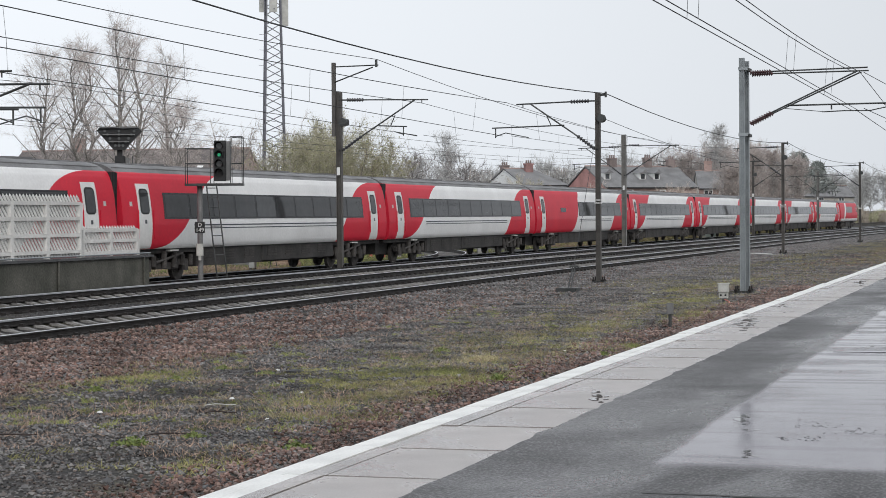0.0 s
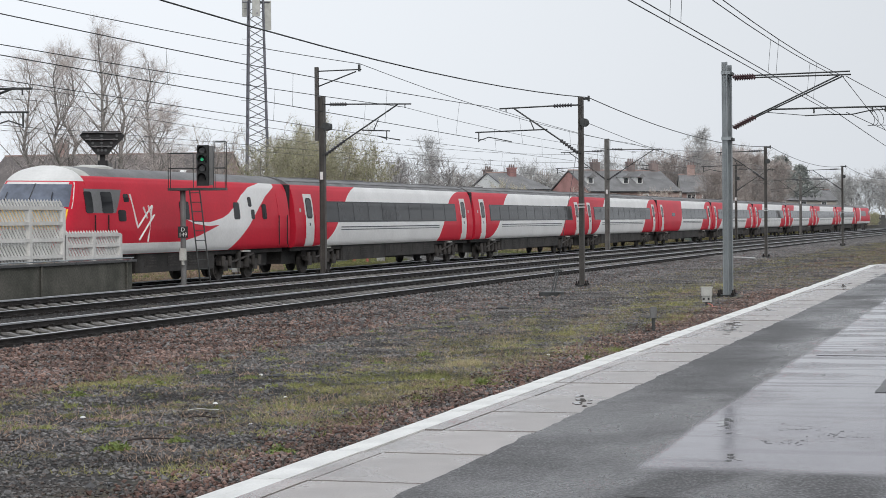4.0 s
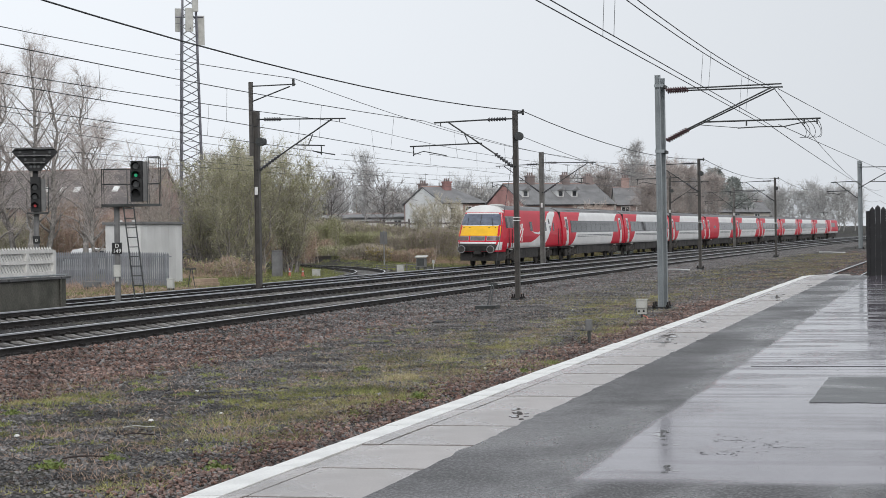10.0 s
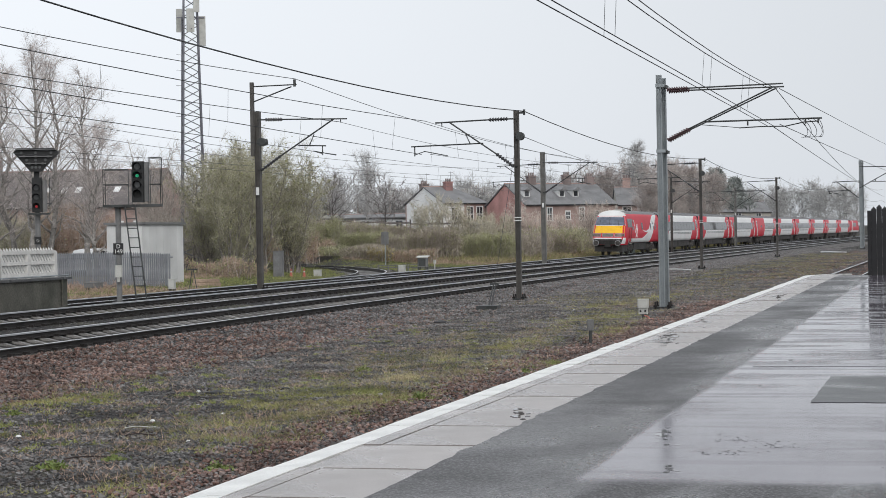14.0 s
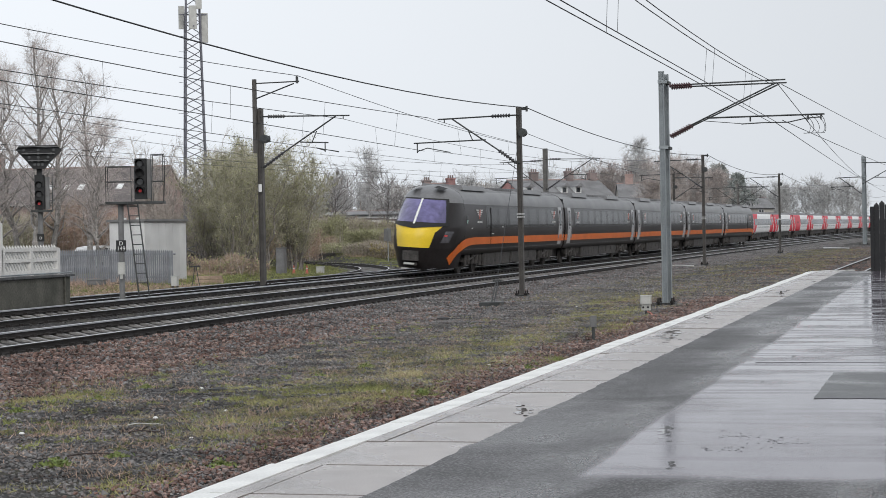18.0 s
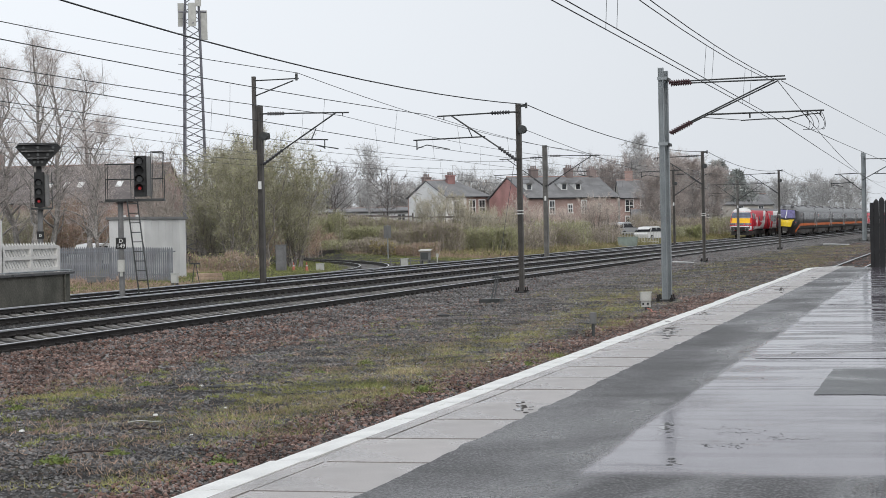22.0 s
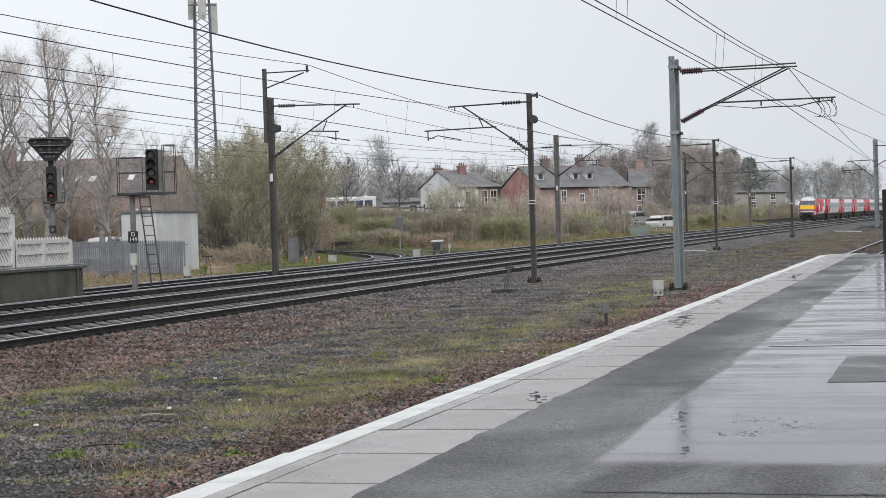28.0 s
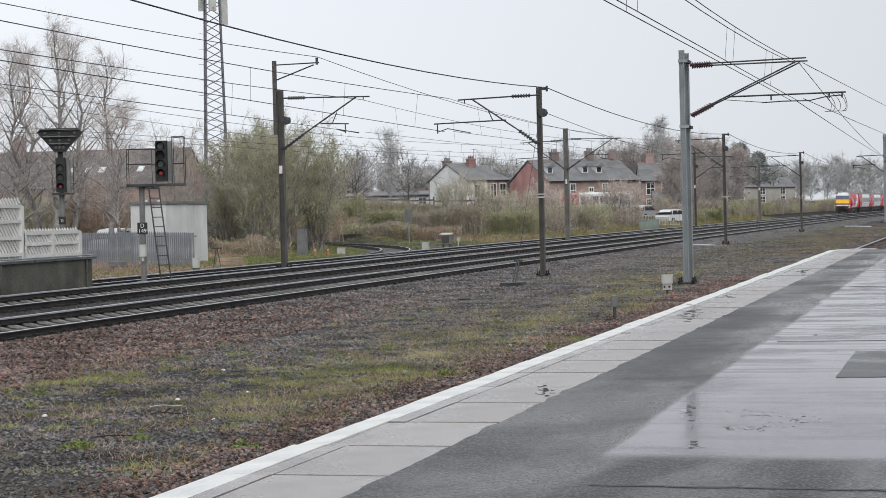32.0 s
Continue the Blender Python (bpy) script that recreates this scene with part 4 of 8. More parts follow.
def wing_mark(parent, y, z=2.55):
    """Emblem reduced to plain bars: white wings about a red centre."""
    w, r = Geo(), Geo()
    for s in (1, -1):
        for k in range(4):
            h = 0.62 - 0.13 * k
            zz = z + 0.20 - 0.085 * k
            x = s * (across(SIDE_A, zz) + 0.022)
            for sg in (-1, 1):
                w.quad((x, y + sg * (h - 0.06), zz), (x, y + sg * 0.11, zz), (x, y + sg * 0.11, zz + 0.055), (x, y + sg * h, zz + 0.055))
        x = s * (across(SIDE_A, z - 0.3) + 0.022)
        for a in steps(-0.44, 0.34, 7):
            w.quad((x, y + a, z - 0.32), (x, y + a + 0.075, z - 0.32), (x, y + a + 0.075, z - 0.245), (x, y + a, z - 0.245))
        x = s * (across(SIDE_A, z) + 0.023)
        r.add([(x, y + a, z + b) for a, b in ((-0.05, -0.14), (0.05, -0.14), (0.09, 0.0), (0.09, 0.22), (0.0, 0.29), (-0.09, 0.22), (-0.09, 0.0))], [tuple(range(7))])
    e = part("emblem", w, M["decal"], parent, "white winged emblem of plain bars")
    e["kind"] = "stuff"
    part("emblem_centre", r, M["decalred"], e, "red emblem centre")["kind"] = "stuff"


def unit_car(kind):
    """Car of the dark diesel unit: 0 middle, -1 tail driving car, 1 leading driving car (turned round)."""
    drv = kind != 0
    c = thing("diesel_unit_car" if not drv else "diesel_unit_cab_car",
              "black diesel unit car with an orange stripe" if not drv else "black diesel cab car with yellow nose and orange stripe",
              "railway coach", "cars of the dark diesel unit")
    L = 11.35
    y0 = -10.05 if drv else -L
    y1 = L
    part("body", shell([(1.18, 0.86), *SIDE_A], y0, y1), M["coal"], c)
    # black shoulder drawn grey: the sky it reflects is in the colour
    part("roof_shoulder", shell(SHOULDER_A, y0, y1), M["cantgrey"], c, "roof shoulder greyed for reflected sky")
    part("roof", shell(TOP_A, y0, y1), M["roofgrey"], c)
    for y in ((-7.0, 5.2) if drv else (-5.5, 5.2)):
        ac = Geo().loft([[(x * k, y + s * (2.1 - 0.5 * (1 - k)), 3.62 + h) for x in (-0.95, 0.95) for s in ((-1, 1) if x < 0 else (1, -1))] for k, h in ((1.0, 0.0), (0.9, 0.2))])
        part("roof_pod", ac, M["cantgrey"], c, "grey roof equipment pod")
    for y in steps(-1.8, 1.8, 9):
        part("roof_vent", Geo().box(-0.6, 0.6, y - 0.12, y + 0.12, 3.70, 3.78), M["roofgrey"], c)
    fr = lerp([(0.3, -13.1), (0.6, -13.4), (1.1, -13.55), (1.7, -13.5), (2.05, -13.3), (2.6, -12.7), (3.2, -12.0), (3.5, -11.55), (3.7, -10.95), (3.78, -10.25)])
    wd = lerp([(0.3, 1.15), (0.86, 1.25), (1.05, 1.33), (1.5, 1.38), (2.0, 1.39), (2.6, 1.34), (3.02, 1.27), (3.25, 1.20), (3.45, 1.06), (3.58, 0.88), (3.74, 0.4), (3.78, 0.1)])
    if drv:
        # the stripe sweeps down to the skirt behind the cab
        g = Geo()
        for s in (1, -1):
            cl = [(y1 - 0.02, 1.45), (-8.1, 1.45), (-8.8, 1.44), (-9.4, 1.41), (-10.0, 1.34), (-10.5, 1.23), (-10.9, 1.08), (-11.2, 0.90), (-11.45, 0.72), (-11.6, 0.56)]
            cl = cl[:2] + [(p[0] + (q[0] - p[0]) * f, p[1] + (q[1] - p[1]) * f) for p, q in zip(cl[1:], cl[2:]) for f in (0.25, 0.5, 0.75, 1.0)]
            vs = []
            for k, (y, z) in enumerate(cl):
                a, b = cl[max(k - 1, 0)], cl[min(k + 1, len(cl) - 1)]
                ty, tz = b[0] - a[0], b[1] - a[1]
                ln = math.hypot(ty, tz)
                hw = 0.16 + 0.11 * max(0, k - 5) / 28
                oy, oz = tz / ln * hw, -ty / ln * hw
                for sg in (-1, 1):
                    zz, yy = max(z + sg * oz, 0.45), y + sg * oy
                    half = across(SIDE_A, max(zz, 0.88))
                    if yy < y0:
                        half = wd(zz) * max(0.0, 1 - min(1, (y0 - yy) / (y0 - fr(zz))) ** 2.1) ** (1 / 2.1)
                    vs.append((s * (half + 0.03), yy, zz))
            g.add(vs, [(2 * k, 2 * k + 2, 2 * k + 3, 2 * k + 1) for k in range(len(cl) - 1)])
        part("stripe", g, M["orange"], c, "orange waist stripe sweeping down by the cab")
    else:
        part("stripe", decal(SIDE_A, 1.29, 1.61, y0, y1, 0.006, 2), M["orange"], c, "orange waist stripe")
    w0, w1 = (-6.2, 8.9) if drv else (-8.9, 8.9)
    part("window_band", decal(SIDE_A, 2.02, 2.96, w0, w1, 0.006, 4), M["coalglass"], c, "black glazing band")
    n = 7 if drv else 9
    for i in range(n):
        a = w0 + 0.3 + i * (w1 - w0) / n
        for s in (1, -1):
            part("pane", decal(SIDE_A, 2.1, 2.88, rounded(a + (w1 - w0) / n / 2 - 0.275, (w1 - w0) / n / 2 - 0.275, 2.1, 2.88, 0.12, -1), rounded(a + (w1 - w0) / n / 2 - 0.275, (w1 - w0) / n / 2 - 0.275, 2.1, 2.88, 0.12, 1), 0.009, 10, (s,)), M["pane2"], c)
    for y in ((-8.1, 8.6) if drv else (-8.6, 8.6)):
        wing_mark(c, y + (0.6 if y < 0 else 0.0))
    doors(c, SIDE_A, (L - 1.05,) if drv else (-L + 1.05, L - 1.05), M["doorsilver"], 1.12, 3.02)
    underframe(c, y0 + 0.1, y1 - 0.1, M["bogie"], ((-5.6, -0.4, 0.32), (-0.1, 5.6, 0.36)), z1=0.9, x=1.2)
    part("body_seam", decal(SIDE_A, 1.08, 1.11, y0 + 0.2, y1 - 0.1, 0.006, 1), M["siggrey0"], c, "thin grey seam above the skirt")
    bogie(c, -8.0 if not drv else -7.2)
    bogie(c, 8.0)
    gangway(c, y1, y1 + 0.4, SIDE_A)
    if not drv:
        return c
    # cab side: seam through the stripe, door light painted as a pale panel, small plates
    part("panel_seam", decal(SIDE_A, 1.28, 2.9, -5.36, -5.33, 0.034, 6), M["black"], c, "dark upright panel seam")
    for s in (1, -1):
        d = part("door_window", decal(SIDE_A, 2.18, 2.52, -9.78, -9.58, 0.012, 3, (s,)), M["coalglass"], c, "small cab door window")
        part("window_light", decal(SIDE_A, 2.2, 2.36, -9.75, -9.62, 0.02, 2, (s,)), M["doorglint"], d, "green light painted in the cab door window")
        for ya, yb, z in ((-5.1, -4.75, 1.72), (-8.95, -8.78, 1.98), (-3.2, -2.95, 2.02)):
            part("plate", decal(SIDE_A, z, z + 0.04, ya, yb, 0.012, 1, (s,)), M["decal"], c, "small pale lettered plate")
    ns = Nose(y0, fr, wd, 2.1)
    pi = math.pi
    part("cab_shell", ns.patch(steps(0.3, 3.05, 18), 0, pi, 0, 36), M["coal"], c, smooth=True)
    part("cab_roof", ns.patch(steps(3.05, 3.78, 8), 0, pi, 0, 36), M["cantgrey"], c, "grey cab roof", smooth=True)
    part("screen_surround", ns.panel(steps(2.06, 3.2, 6), (-0.82, -0.78), (0.82, 0.78), 0.008), M["black"], c, smooth=True)
    for p, q in (((-0.77, -0.70), (-0.014, -0.014)), ((0.014, 0.014), (0.77, 0.70))):
        part("windscreen", ns.panel(steps(2.20, 3.14, 6), p, q, 0.018), M["screen2"], c, "violet tinted windscreen", smooth=True)
    part("screen_divider", ns.panel(steps(2.06, 3.18, 6), -0.03, 0.03, 0.026, 2), M["decal"], c, "white windscreen centre strip", smooth=True)
    part("cab_front", ns.panel(steps(1.16, 1.86, 6), (-0.50, -0.60), (0.50, 0.60), 0.014), M["yellow2"], c, "yellow nose panel", smooth=True)
    part("cab_front_upper", ns.panel(steps(1.84, 2.10, 3), (-0.62, -0.74), (0.62, 0.74), 0.016), M["yellow2"], c, "yellow panel below the screen", smooth=True)
    lip = Geo()
    fs = steps(-0.84, 0.84, 16)
    lip.add([ns.on(z, f, 0.05) for f in fs for z in (2.08 - 0.13 * (1 - abs(f) / 0.84), 2.21 - 0.08 * (1 - abs(f) / 0.84))], [(2 * k, 2 * k + 2, 2 * k + 3, 2 * k + 1) for k in range(16)])
    part("screen_lip", lip, M["black"], c, "black lip below the windscreen", smooth=True)
    for p, q in ((-0.93, -0.68), (0.68, 0.93)):
        e = 1 if p > 0 else -1
        part("lamp_surround", ns.panel(steps(1.12, 2.0, 6), (0.66 * e, 0.76 * e), (0.93 * e, 0.975 * e), 0.010, 6), M["coal"], c, "black lamp surround", smooth=True)
        h = part("headlamp", ns.panel(steps(1.38, 1.86, 6), (0.72 * e, 0.80 * e), (0.86 * e, 0.92 * e), 0.016, 6), M["lampglass"], c, "clear headlamp cluster", smooth=True)
        part("tail_lamp", ns.panel(steps(1.64, 1.71, 2), (p + q) / 2 - 0.025, (p + q) / 2 + 0.025, 0.03, 3), M["lampred"], h, "dim red tail lamp")
    cp = Geo().cbox(0, -13.45, 0.62, 0.62, 0.4, 0.4, 0.05).cbox(0, -13.4, 0.42, 0.5, 0.3, 0.12, 0.04)
    part("coupler", cp, M["bogie"], c, "dark coupler")
    part("plate", Geo().box(-0.22, 0.22, -13.67, -13.6, 0.46, 0.53), M["greycab"], c, "plain pale plate")
    g = Geo()
    for s in (-1, 1):
        g.add([(s * 0.35, -11.65, 3.66), (s * 0.75, -11.55, 3.55), (s * 0.75, -10.95, 3.64), (s * 0.35, -10.95, 3.74)], [(0, 1, 2, 3)])
    part("roof_grille", g, M["black"], c)
    return c


coach = ic_coach()
buffet = ic_coach(1)
van = driving_van()
loco = electric_loco()
PITCH = 24.2
for ob in (coach, buffet, van, loco):
    ob.scale = (0.985, 1.024, 0.947)
RED_TRAIN = [(van, -9.45 * 1.024), (coach, PITCH * 0.5 + 0.42)]
for k in range(1, 9):
    if k == 3:
        RED_TRAIN.append((buffet, PITCH * (k + 0.5) + 0.5))
    else:
        RED_TRAIN.append((copy_thing(coach, pose(0, 0, 0)), PITCH * (k + 0.5) + 0.5))
RED_TRAIN.append((loco, PITCH * 9 + 10.45))
tail_car, mid_car = unit_car(-1), unit_car(0)
lead_car = copy_thing(tail_car, pose(0, 0, 0))
UPITCH = 23.1
DARK_TRAIN = [(tail_car, -UPITCH / 2, False), (mid_car, UPITCH * 0.5, False)]
for k in (1, 2):
    DARK_TRAIN.append((copy_thing(mid_car, pose(0, 0, 0)), UPITCH * (k + 0.5), False))
DARK_TRAIN.append((lead_car, UPITCH * 3.5, True))


def on_track(k, y, turned=False):
    u, z, cant = TRACKS[k]
    lean = math.degrees(math.atan(cant / GAUGE))
    x = -u + bend(y)
    if turned:
        return pose(x, y, z + cant / 2, 0, -lean, 180 + heading(y))
    return pose(x, y, z + cant / 2, 0, lean, heading(y))


RED_AT = [(0, 26.8), (1, 36.7), (2, 46.5), (3, 56.5), (4, 66.5), (5, 76.6), (6, 86.9), (7.5, 102.2), (9, 117.7), (11, 138.5),
          (13, 159.4), (15, 180.4), (17, 201.3), (19, 222.2), (21.5, 248.5), (23, 264.4), (25, 285.4), (28, 316.7), (30, 337.3), (32, 356.8)]


# ---- overhead line equipment ----
def ribbed(p, q, r, n=7):
    """Insulator: a rod with sheds."""
    g = Geo().tube(p, q, r * 0.45, 6)
    p, q = Vector(p), Vector(q)
    for i in range(n):
        a, b = p.lerp(q, (i + 0.2) / n), p.lerp(q, (i + 0.75) / n)
        g.tube(a, b, r, 8, r * 0.6)
    return g


def hbeam(x, y, z0, z1, w, t=0.02):
    h, k = w / 2, t / 2
    i = [(-h, -h), (-h + t, -h), (-h + t, -k), (h - t, -k), (h - t, -h), (h, -h), (h, h), (h - t, h), (h - t, k), (-h + t, k), (-h + t, h), (-h, h)]
    return Geo().prism([(x + a, y + b) for a, b in i], z0, z1)


def mast(name, label, x, y, z0, h, w, m, twin=False, group="overhead line masts"):
    t = thing(name, label, "mast", group, at=pose(x, y, z0))
    o = w * 0.52 if twin else 0.0
    part("column", hbeam(o, 0, 0, h, w), m, t)
    if twin:
        part("column", hbeam(o + 0.55 * w, 0.30, 0, h - 0.07, w), m, t)
        for z in (h - 0.35, h - 2.2):
            for ya, yb in ((-w * 0.58, -w * 0.5), (0.3 + w * 0.5, 0.3 + w * 0.58)):
                part("bracket", Geo().box(o - w * 0.62, o + w * 1.15, ya, yb, z, z + 0.09), m, t, "bolted clamp bracket")
            part("mounting", Geo().box(o + 0.7 * w, 0.3, -0.04, 0.42, z - 0.02, z + 0.06), M["darksteel"], t)
    b = Geo().cbox(0.1 if twin else 0, 0.1 if twin else 0, -0.2, w * (3.6 if twin else 2.4), w * (3.2 if twin else 2.4), 0.24, 0.05)
    part("footing", b, M["darksteel"], t, "dark concrete footing")
    for i, (a, c) in enumerate(((-1, -1), (1, -1), (1, 1), (-1, 1))):
        k = w * (1.3 if twin else 0.95)
        bo = Geo().tube((a * k + (0.1 if twin else 0), c * k, 0.0), (a * k + (0.1 if twin else 0), c * k, 0.18), 0.025, 6).cbox(a * k + (0.1 if twin else 0), c * k, 0.04, 0.1, 0.1, 0.05)
        part("bolt", bo, M["rust"], t)
    return t


def cantilever(t, s, top, reach, low, reg, reg_z, steady, dy=0.0, r=0.028, ins="insulgrey"):
    """Arm on the side s of a mast: top tube at height top, strut from low, registration tube between reg = (near, far)."""
    P = lambda d, z: (s * d, dy, z)
    g = Geo().tube(P(0.95, top + 0.01), P(reach + 0.15, top - 0.04), r, 6)
    k = 0.28
    g.tube(P(0.1 + k * (reach - 0.45), low + k * (top - low)), P(reach - 0.35, top - 0.04), r, 6)
    g.tube(P(reg[0], reg_z + 0.05), P(reg[1], reg_z), r * 0.9, 6)
    g.tube(P(reg[0] + 0.45, reg_z + 0.04), P(reg[0] + 0.62, reg_z + 0.42), r * 0.7, 5)
    d = 1 if reg[1] > reg[0] else -1
    e = reg[1] - 0.12 * d
    g.tube(P(e, reg_z), P(e, reg_z - 0.33), r * 0.8, 5)
    g.path([P(e, reg_z - 0.28), P(e - 0.35 * d * 1.0, reg_z - 0.17), P(e - steady * d, reg_z - 0.34)], r * 0.6, 5)
    g.tube(P(reach - 0.08, top - 0.03), P(reach - 0.08, top - 0.17), r * 0.7, 5)
    c = part("cantilever", g, M["darksteel"], t, "dark tubular cantilever arm")
    part("insulator", ribbed(P(0.3, top + 0.02), P(0.95, top + 0.01), 0.075), M[ins], c)
    q = 0.1
    part("insulator", ribbed(P(0.12, low), P(0.1 + k * (reach - 0.45), low + k * (top - low)), 0.075), M[ins], c)
    br = Geo().tube(P(0.0, top + 0.02), P(0.32, top + 0.02), 0.03, 6).tube(P(0.0, low), P(0.14, low), 0.05, 6)
    part("bracket", br, M["darksteel"], c)["kind"] = "stuff"
    return c


def near_mast(y, dx=0.0, extras=False):
    x = -13.86 + bend(y) + dx
    t = mast("overhead_mast", "slim dark steel overhead line mast on ballast", x, y, -0.18, 6.3, 0.165, M["mastgrey"])
    cantilever(t, -1, 6.02, 2.65, 4.45, (1.15, 3.65), 5.2, 1.15)
    pul = Geo().tube((0.12, -0.1, 5.45), (0.12, 0.12, 5.45), 0.14, 14)
    part("pulley", pul, M["darksteel"], t)
    cl = Geo().box(0.08, 0.3, -0.04, 0.04, 6.2, 6.27).tube((0.27, 0, 6.15), (0.27, 0, 6.34), 0.04, 6)
    part("wire_clamp", cl, M["darksteel"], t)
    for z in (2.62, 2.72):
        part("band", Geo().cbox(0, 0, z, 0.215, 0.215, 0.03), M["white"], t, "thin white band")
    return t


def far_mast(y, both=False, h=6.4, tall=False):
    x = -23.9 + bend(y)
    t = mast("overhead_mast", "weathered steel overhead line mast between the tracks", x, y, 0.16, h, 0.195 if not both else 0.27, M["mastgrey"] if not both else M["mastpale"])
    cantilever(t, 1, 6.08, 3.2, 4.3, (1.5, 2.55), 5.1, -0.5)
    if both:
        cantilever(t, -1, 6.0, 2.7, 4.3, (1.2, 3.2), 5.0, 1.0, dy=0.1)
    else:
        pul = Geo().tube((0.16, -0.12, 5.3), (0.16, 0.12, 5.3), 0.15, 14).tube((0.16, 0.12, 5.3), (0.3, 0.12, 5.3), 0.12, 12)
        part("pulley", pul, M["darksteel"], t)
    if tall:
        g = Geo().box(-0.26, -0.13, -0.06, 0.06, 4.8, 7.45)
        ext = part("extension_pole", g, M["mastgrey"], t, "bolted extension pole")
        a = Geo().tube((-0.15, 0, 7.3), (1.5, 0, 7.32), 0.025, 6).tube((-0.15, 0, 6.75), (1.3, 0, 7.25), 0.025, 6).tube((1.42, 0, 7.25), (1.42, 0, 7.5), 0.05, 8)
        part("bracket_arm", a, M["darksteel"], ext)
    part("number_plate", Geo().box(-0.06, 0.06, -0.14, -0.13, 3.4, 3.68), M["white"], t, "small white plate")
    return t


NEAR_Y = [19.2, 64.4, 112.6, 158.2]
FAR_Y = [16.5, 66.9, 116.8, 169.2, 214.4]
for y in NEAR_Y:
    near_mast(y)
for i, y in enumerate(FAR_Y):
    far_mast(y, both=i in (2, 4), h=6.4 if i != 2 else 6.75, tall=i in (0, 1))
# a mast just outside the first view, its arms reaching over the two main lines
ow = mast("overhead_mast", "steel overlap mast with several cantilever arms", -24.0, 37.2, 0.16, 6.6, 0.26, M["mastgrey"])
cantilever(ow, 1, 5.05, 3.3, 3.9, (1.4, 3.6), 4.2, 1.0)
cantilever(ow, 1, 4.80, 3.9, 3.6, (1.6, 3.95), 4.26, 1.0, dy=0.55)

# the big double mast beside the platform
big = mast("portal_mast", "twin galvanised steel mast with brown insulators on footing", -7.84, 55.6, -0.16, 6.6, 0.15, M["steel"], twin=True)
for dy, dz in ((0.0, 0.0), (0.42, -0.03)):
    g = Geo().tube((0.9, dy, 6.2 + dz), (3.55, dy, 6.24 + dz * 2), 0.022, 7).tube((0.9, dy, 5.05), (3.3, dy, 6.16 + dz), 0.022, 7)
    c = part("cantilever", g, M["darksteel"], big, "dark tubular cantilever arm")
    part("insulator", ribbed((0.3, dy, 6.18 + dz), (0.9, dy, 6.2 + dz), 0.07, 9), M["insul"], c, "brown ribbed insulator")
    part("insulator", ribbed((0.3, dy, 4.75), (0.9, dy, 5.05), 0.07, 9), M["insul"], c, "brown ribbed insulator")
rg = Geo().tube((1.35, 0.1, 5.24), (4.6, 0.1, 5.25), 0.024, 7).tube((1.25, 0.1, 5.16), (2.3, 0.1, 5.05), 0.01, 5)
rg.path([(2.3, 0.1, 5.04), (2.9, 0.1, 5.06), (3.6, 0.1, 5.05), (4.1, 0.1, 5.15), (4.5, 0.1, 5.17)], 0.018, 6)
for x in (2.55, 4.15, 4.5):
    rg.tube((x, 0.1, 5.26), (x, 0.1, 5.1), 0.025, 6)
part("registration_arm", rg, M["darksteel"], big, "dark registration arm")
for x0 in (3.95, 4.05, 4.2, 4.35, 4.5):
    lp = Geo().path([(x0 + 0.25 * math.sin(a) * (1 if x0 < 4.4 else 0.5), 0.2, 5.0 - 0.42 * math.sin(a) * 0.3 - 0.0 + 0.24 * math.cos(a)) for a in steps(0, 2.9, 9)], 0.008, 4)
    part("jumper_loop", lp, M["wire"], big, "looped jumper cables")

gm = mast("overhead_mast", "tall twin steel mast beyond the platform end", -8.6, 212, -0.2, 9.3, 0.3, M["steel"], twin=True)
cantilever(gm, 1, 8.6, 4.4, 6.4, (1.2, 5.0), 7.0, 1.2, r=0.05)
cantilever(gm, -1, 7.1, 2.6, 5.4, (0.8, 3.2), 6.1, 1.2, r=0.05)


def sagged(p, q, sag, n=12):
    p, q = Vector(p), Vector(q)
    return [p.lerp(q, i / n) - Vector((0, 0, sag * 4 * (i / n) * (1 - i / n))) for i in range(n + 1)]


def wire_run(name, label, pts, sags, r, m):
    t = thing(name, label, "overhead wire", "overhead wires")
    for (p, q), s in zip(zip(pts, pts[1:]), sags):
        part("span", Geo().path(sagged(p, q, s), r, 5), m, t)
    return t


def catenary(label, u, ym, zm, zc, sags, stag=0.0, thick=1.0):
    """Messenger and contact wire of one track with droppers, hung at the places ym at the heights zm and zc."""
    t = thing("catenary", label, "overhead wire", "overhead wires")
    for i, (a, b) in enumerate(zip(ym, ym[1:])):
        p, q = Vector((-u + bend(a), a, zm[i])), Vector((-u + bend(b), b, zm[i + 1]))
        ms = sagged(p, q, sags[i])
        # past 60 m the spans fade to haze by a lighter colour
        m = M["wire"] if a < 60 else M["wirefar"]
        part("messenger_wire", Geo().path(ms, (0.011 if a < 60 else 0.009) * thick, 5), m, t)
        cp, cq = Vector((-u + stag + bend(a), a, zc[i])), Vector((-u - stag + bend(b), b, zc[i + 1]))
        part("contact_wire", Geo().path([cp, cq], (0.010 if a < 60 else 0.008) * thick, 5), m, t)
        if a < 180:
            dr = Geo()
            for k in (1, 3, 5, 7, 9, 11):
                c = cp.lerp(cq, k / 12)
                dr.tube(ms[k], c, 0.0045, 4)
            part("dropper", dr, M["wirefar"], t)["kind"] = "stuff"


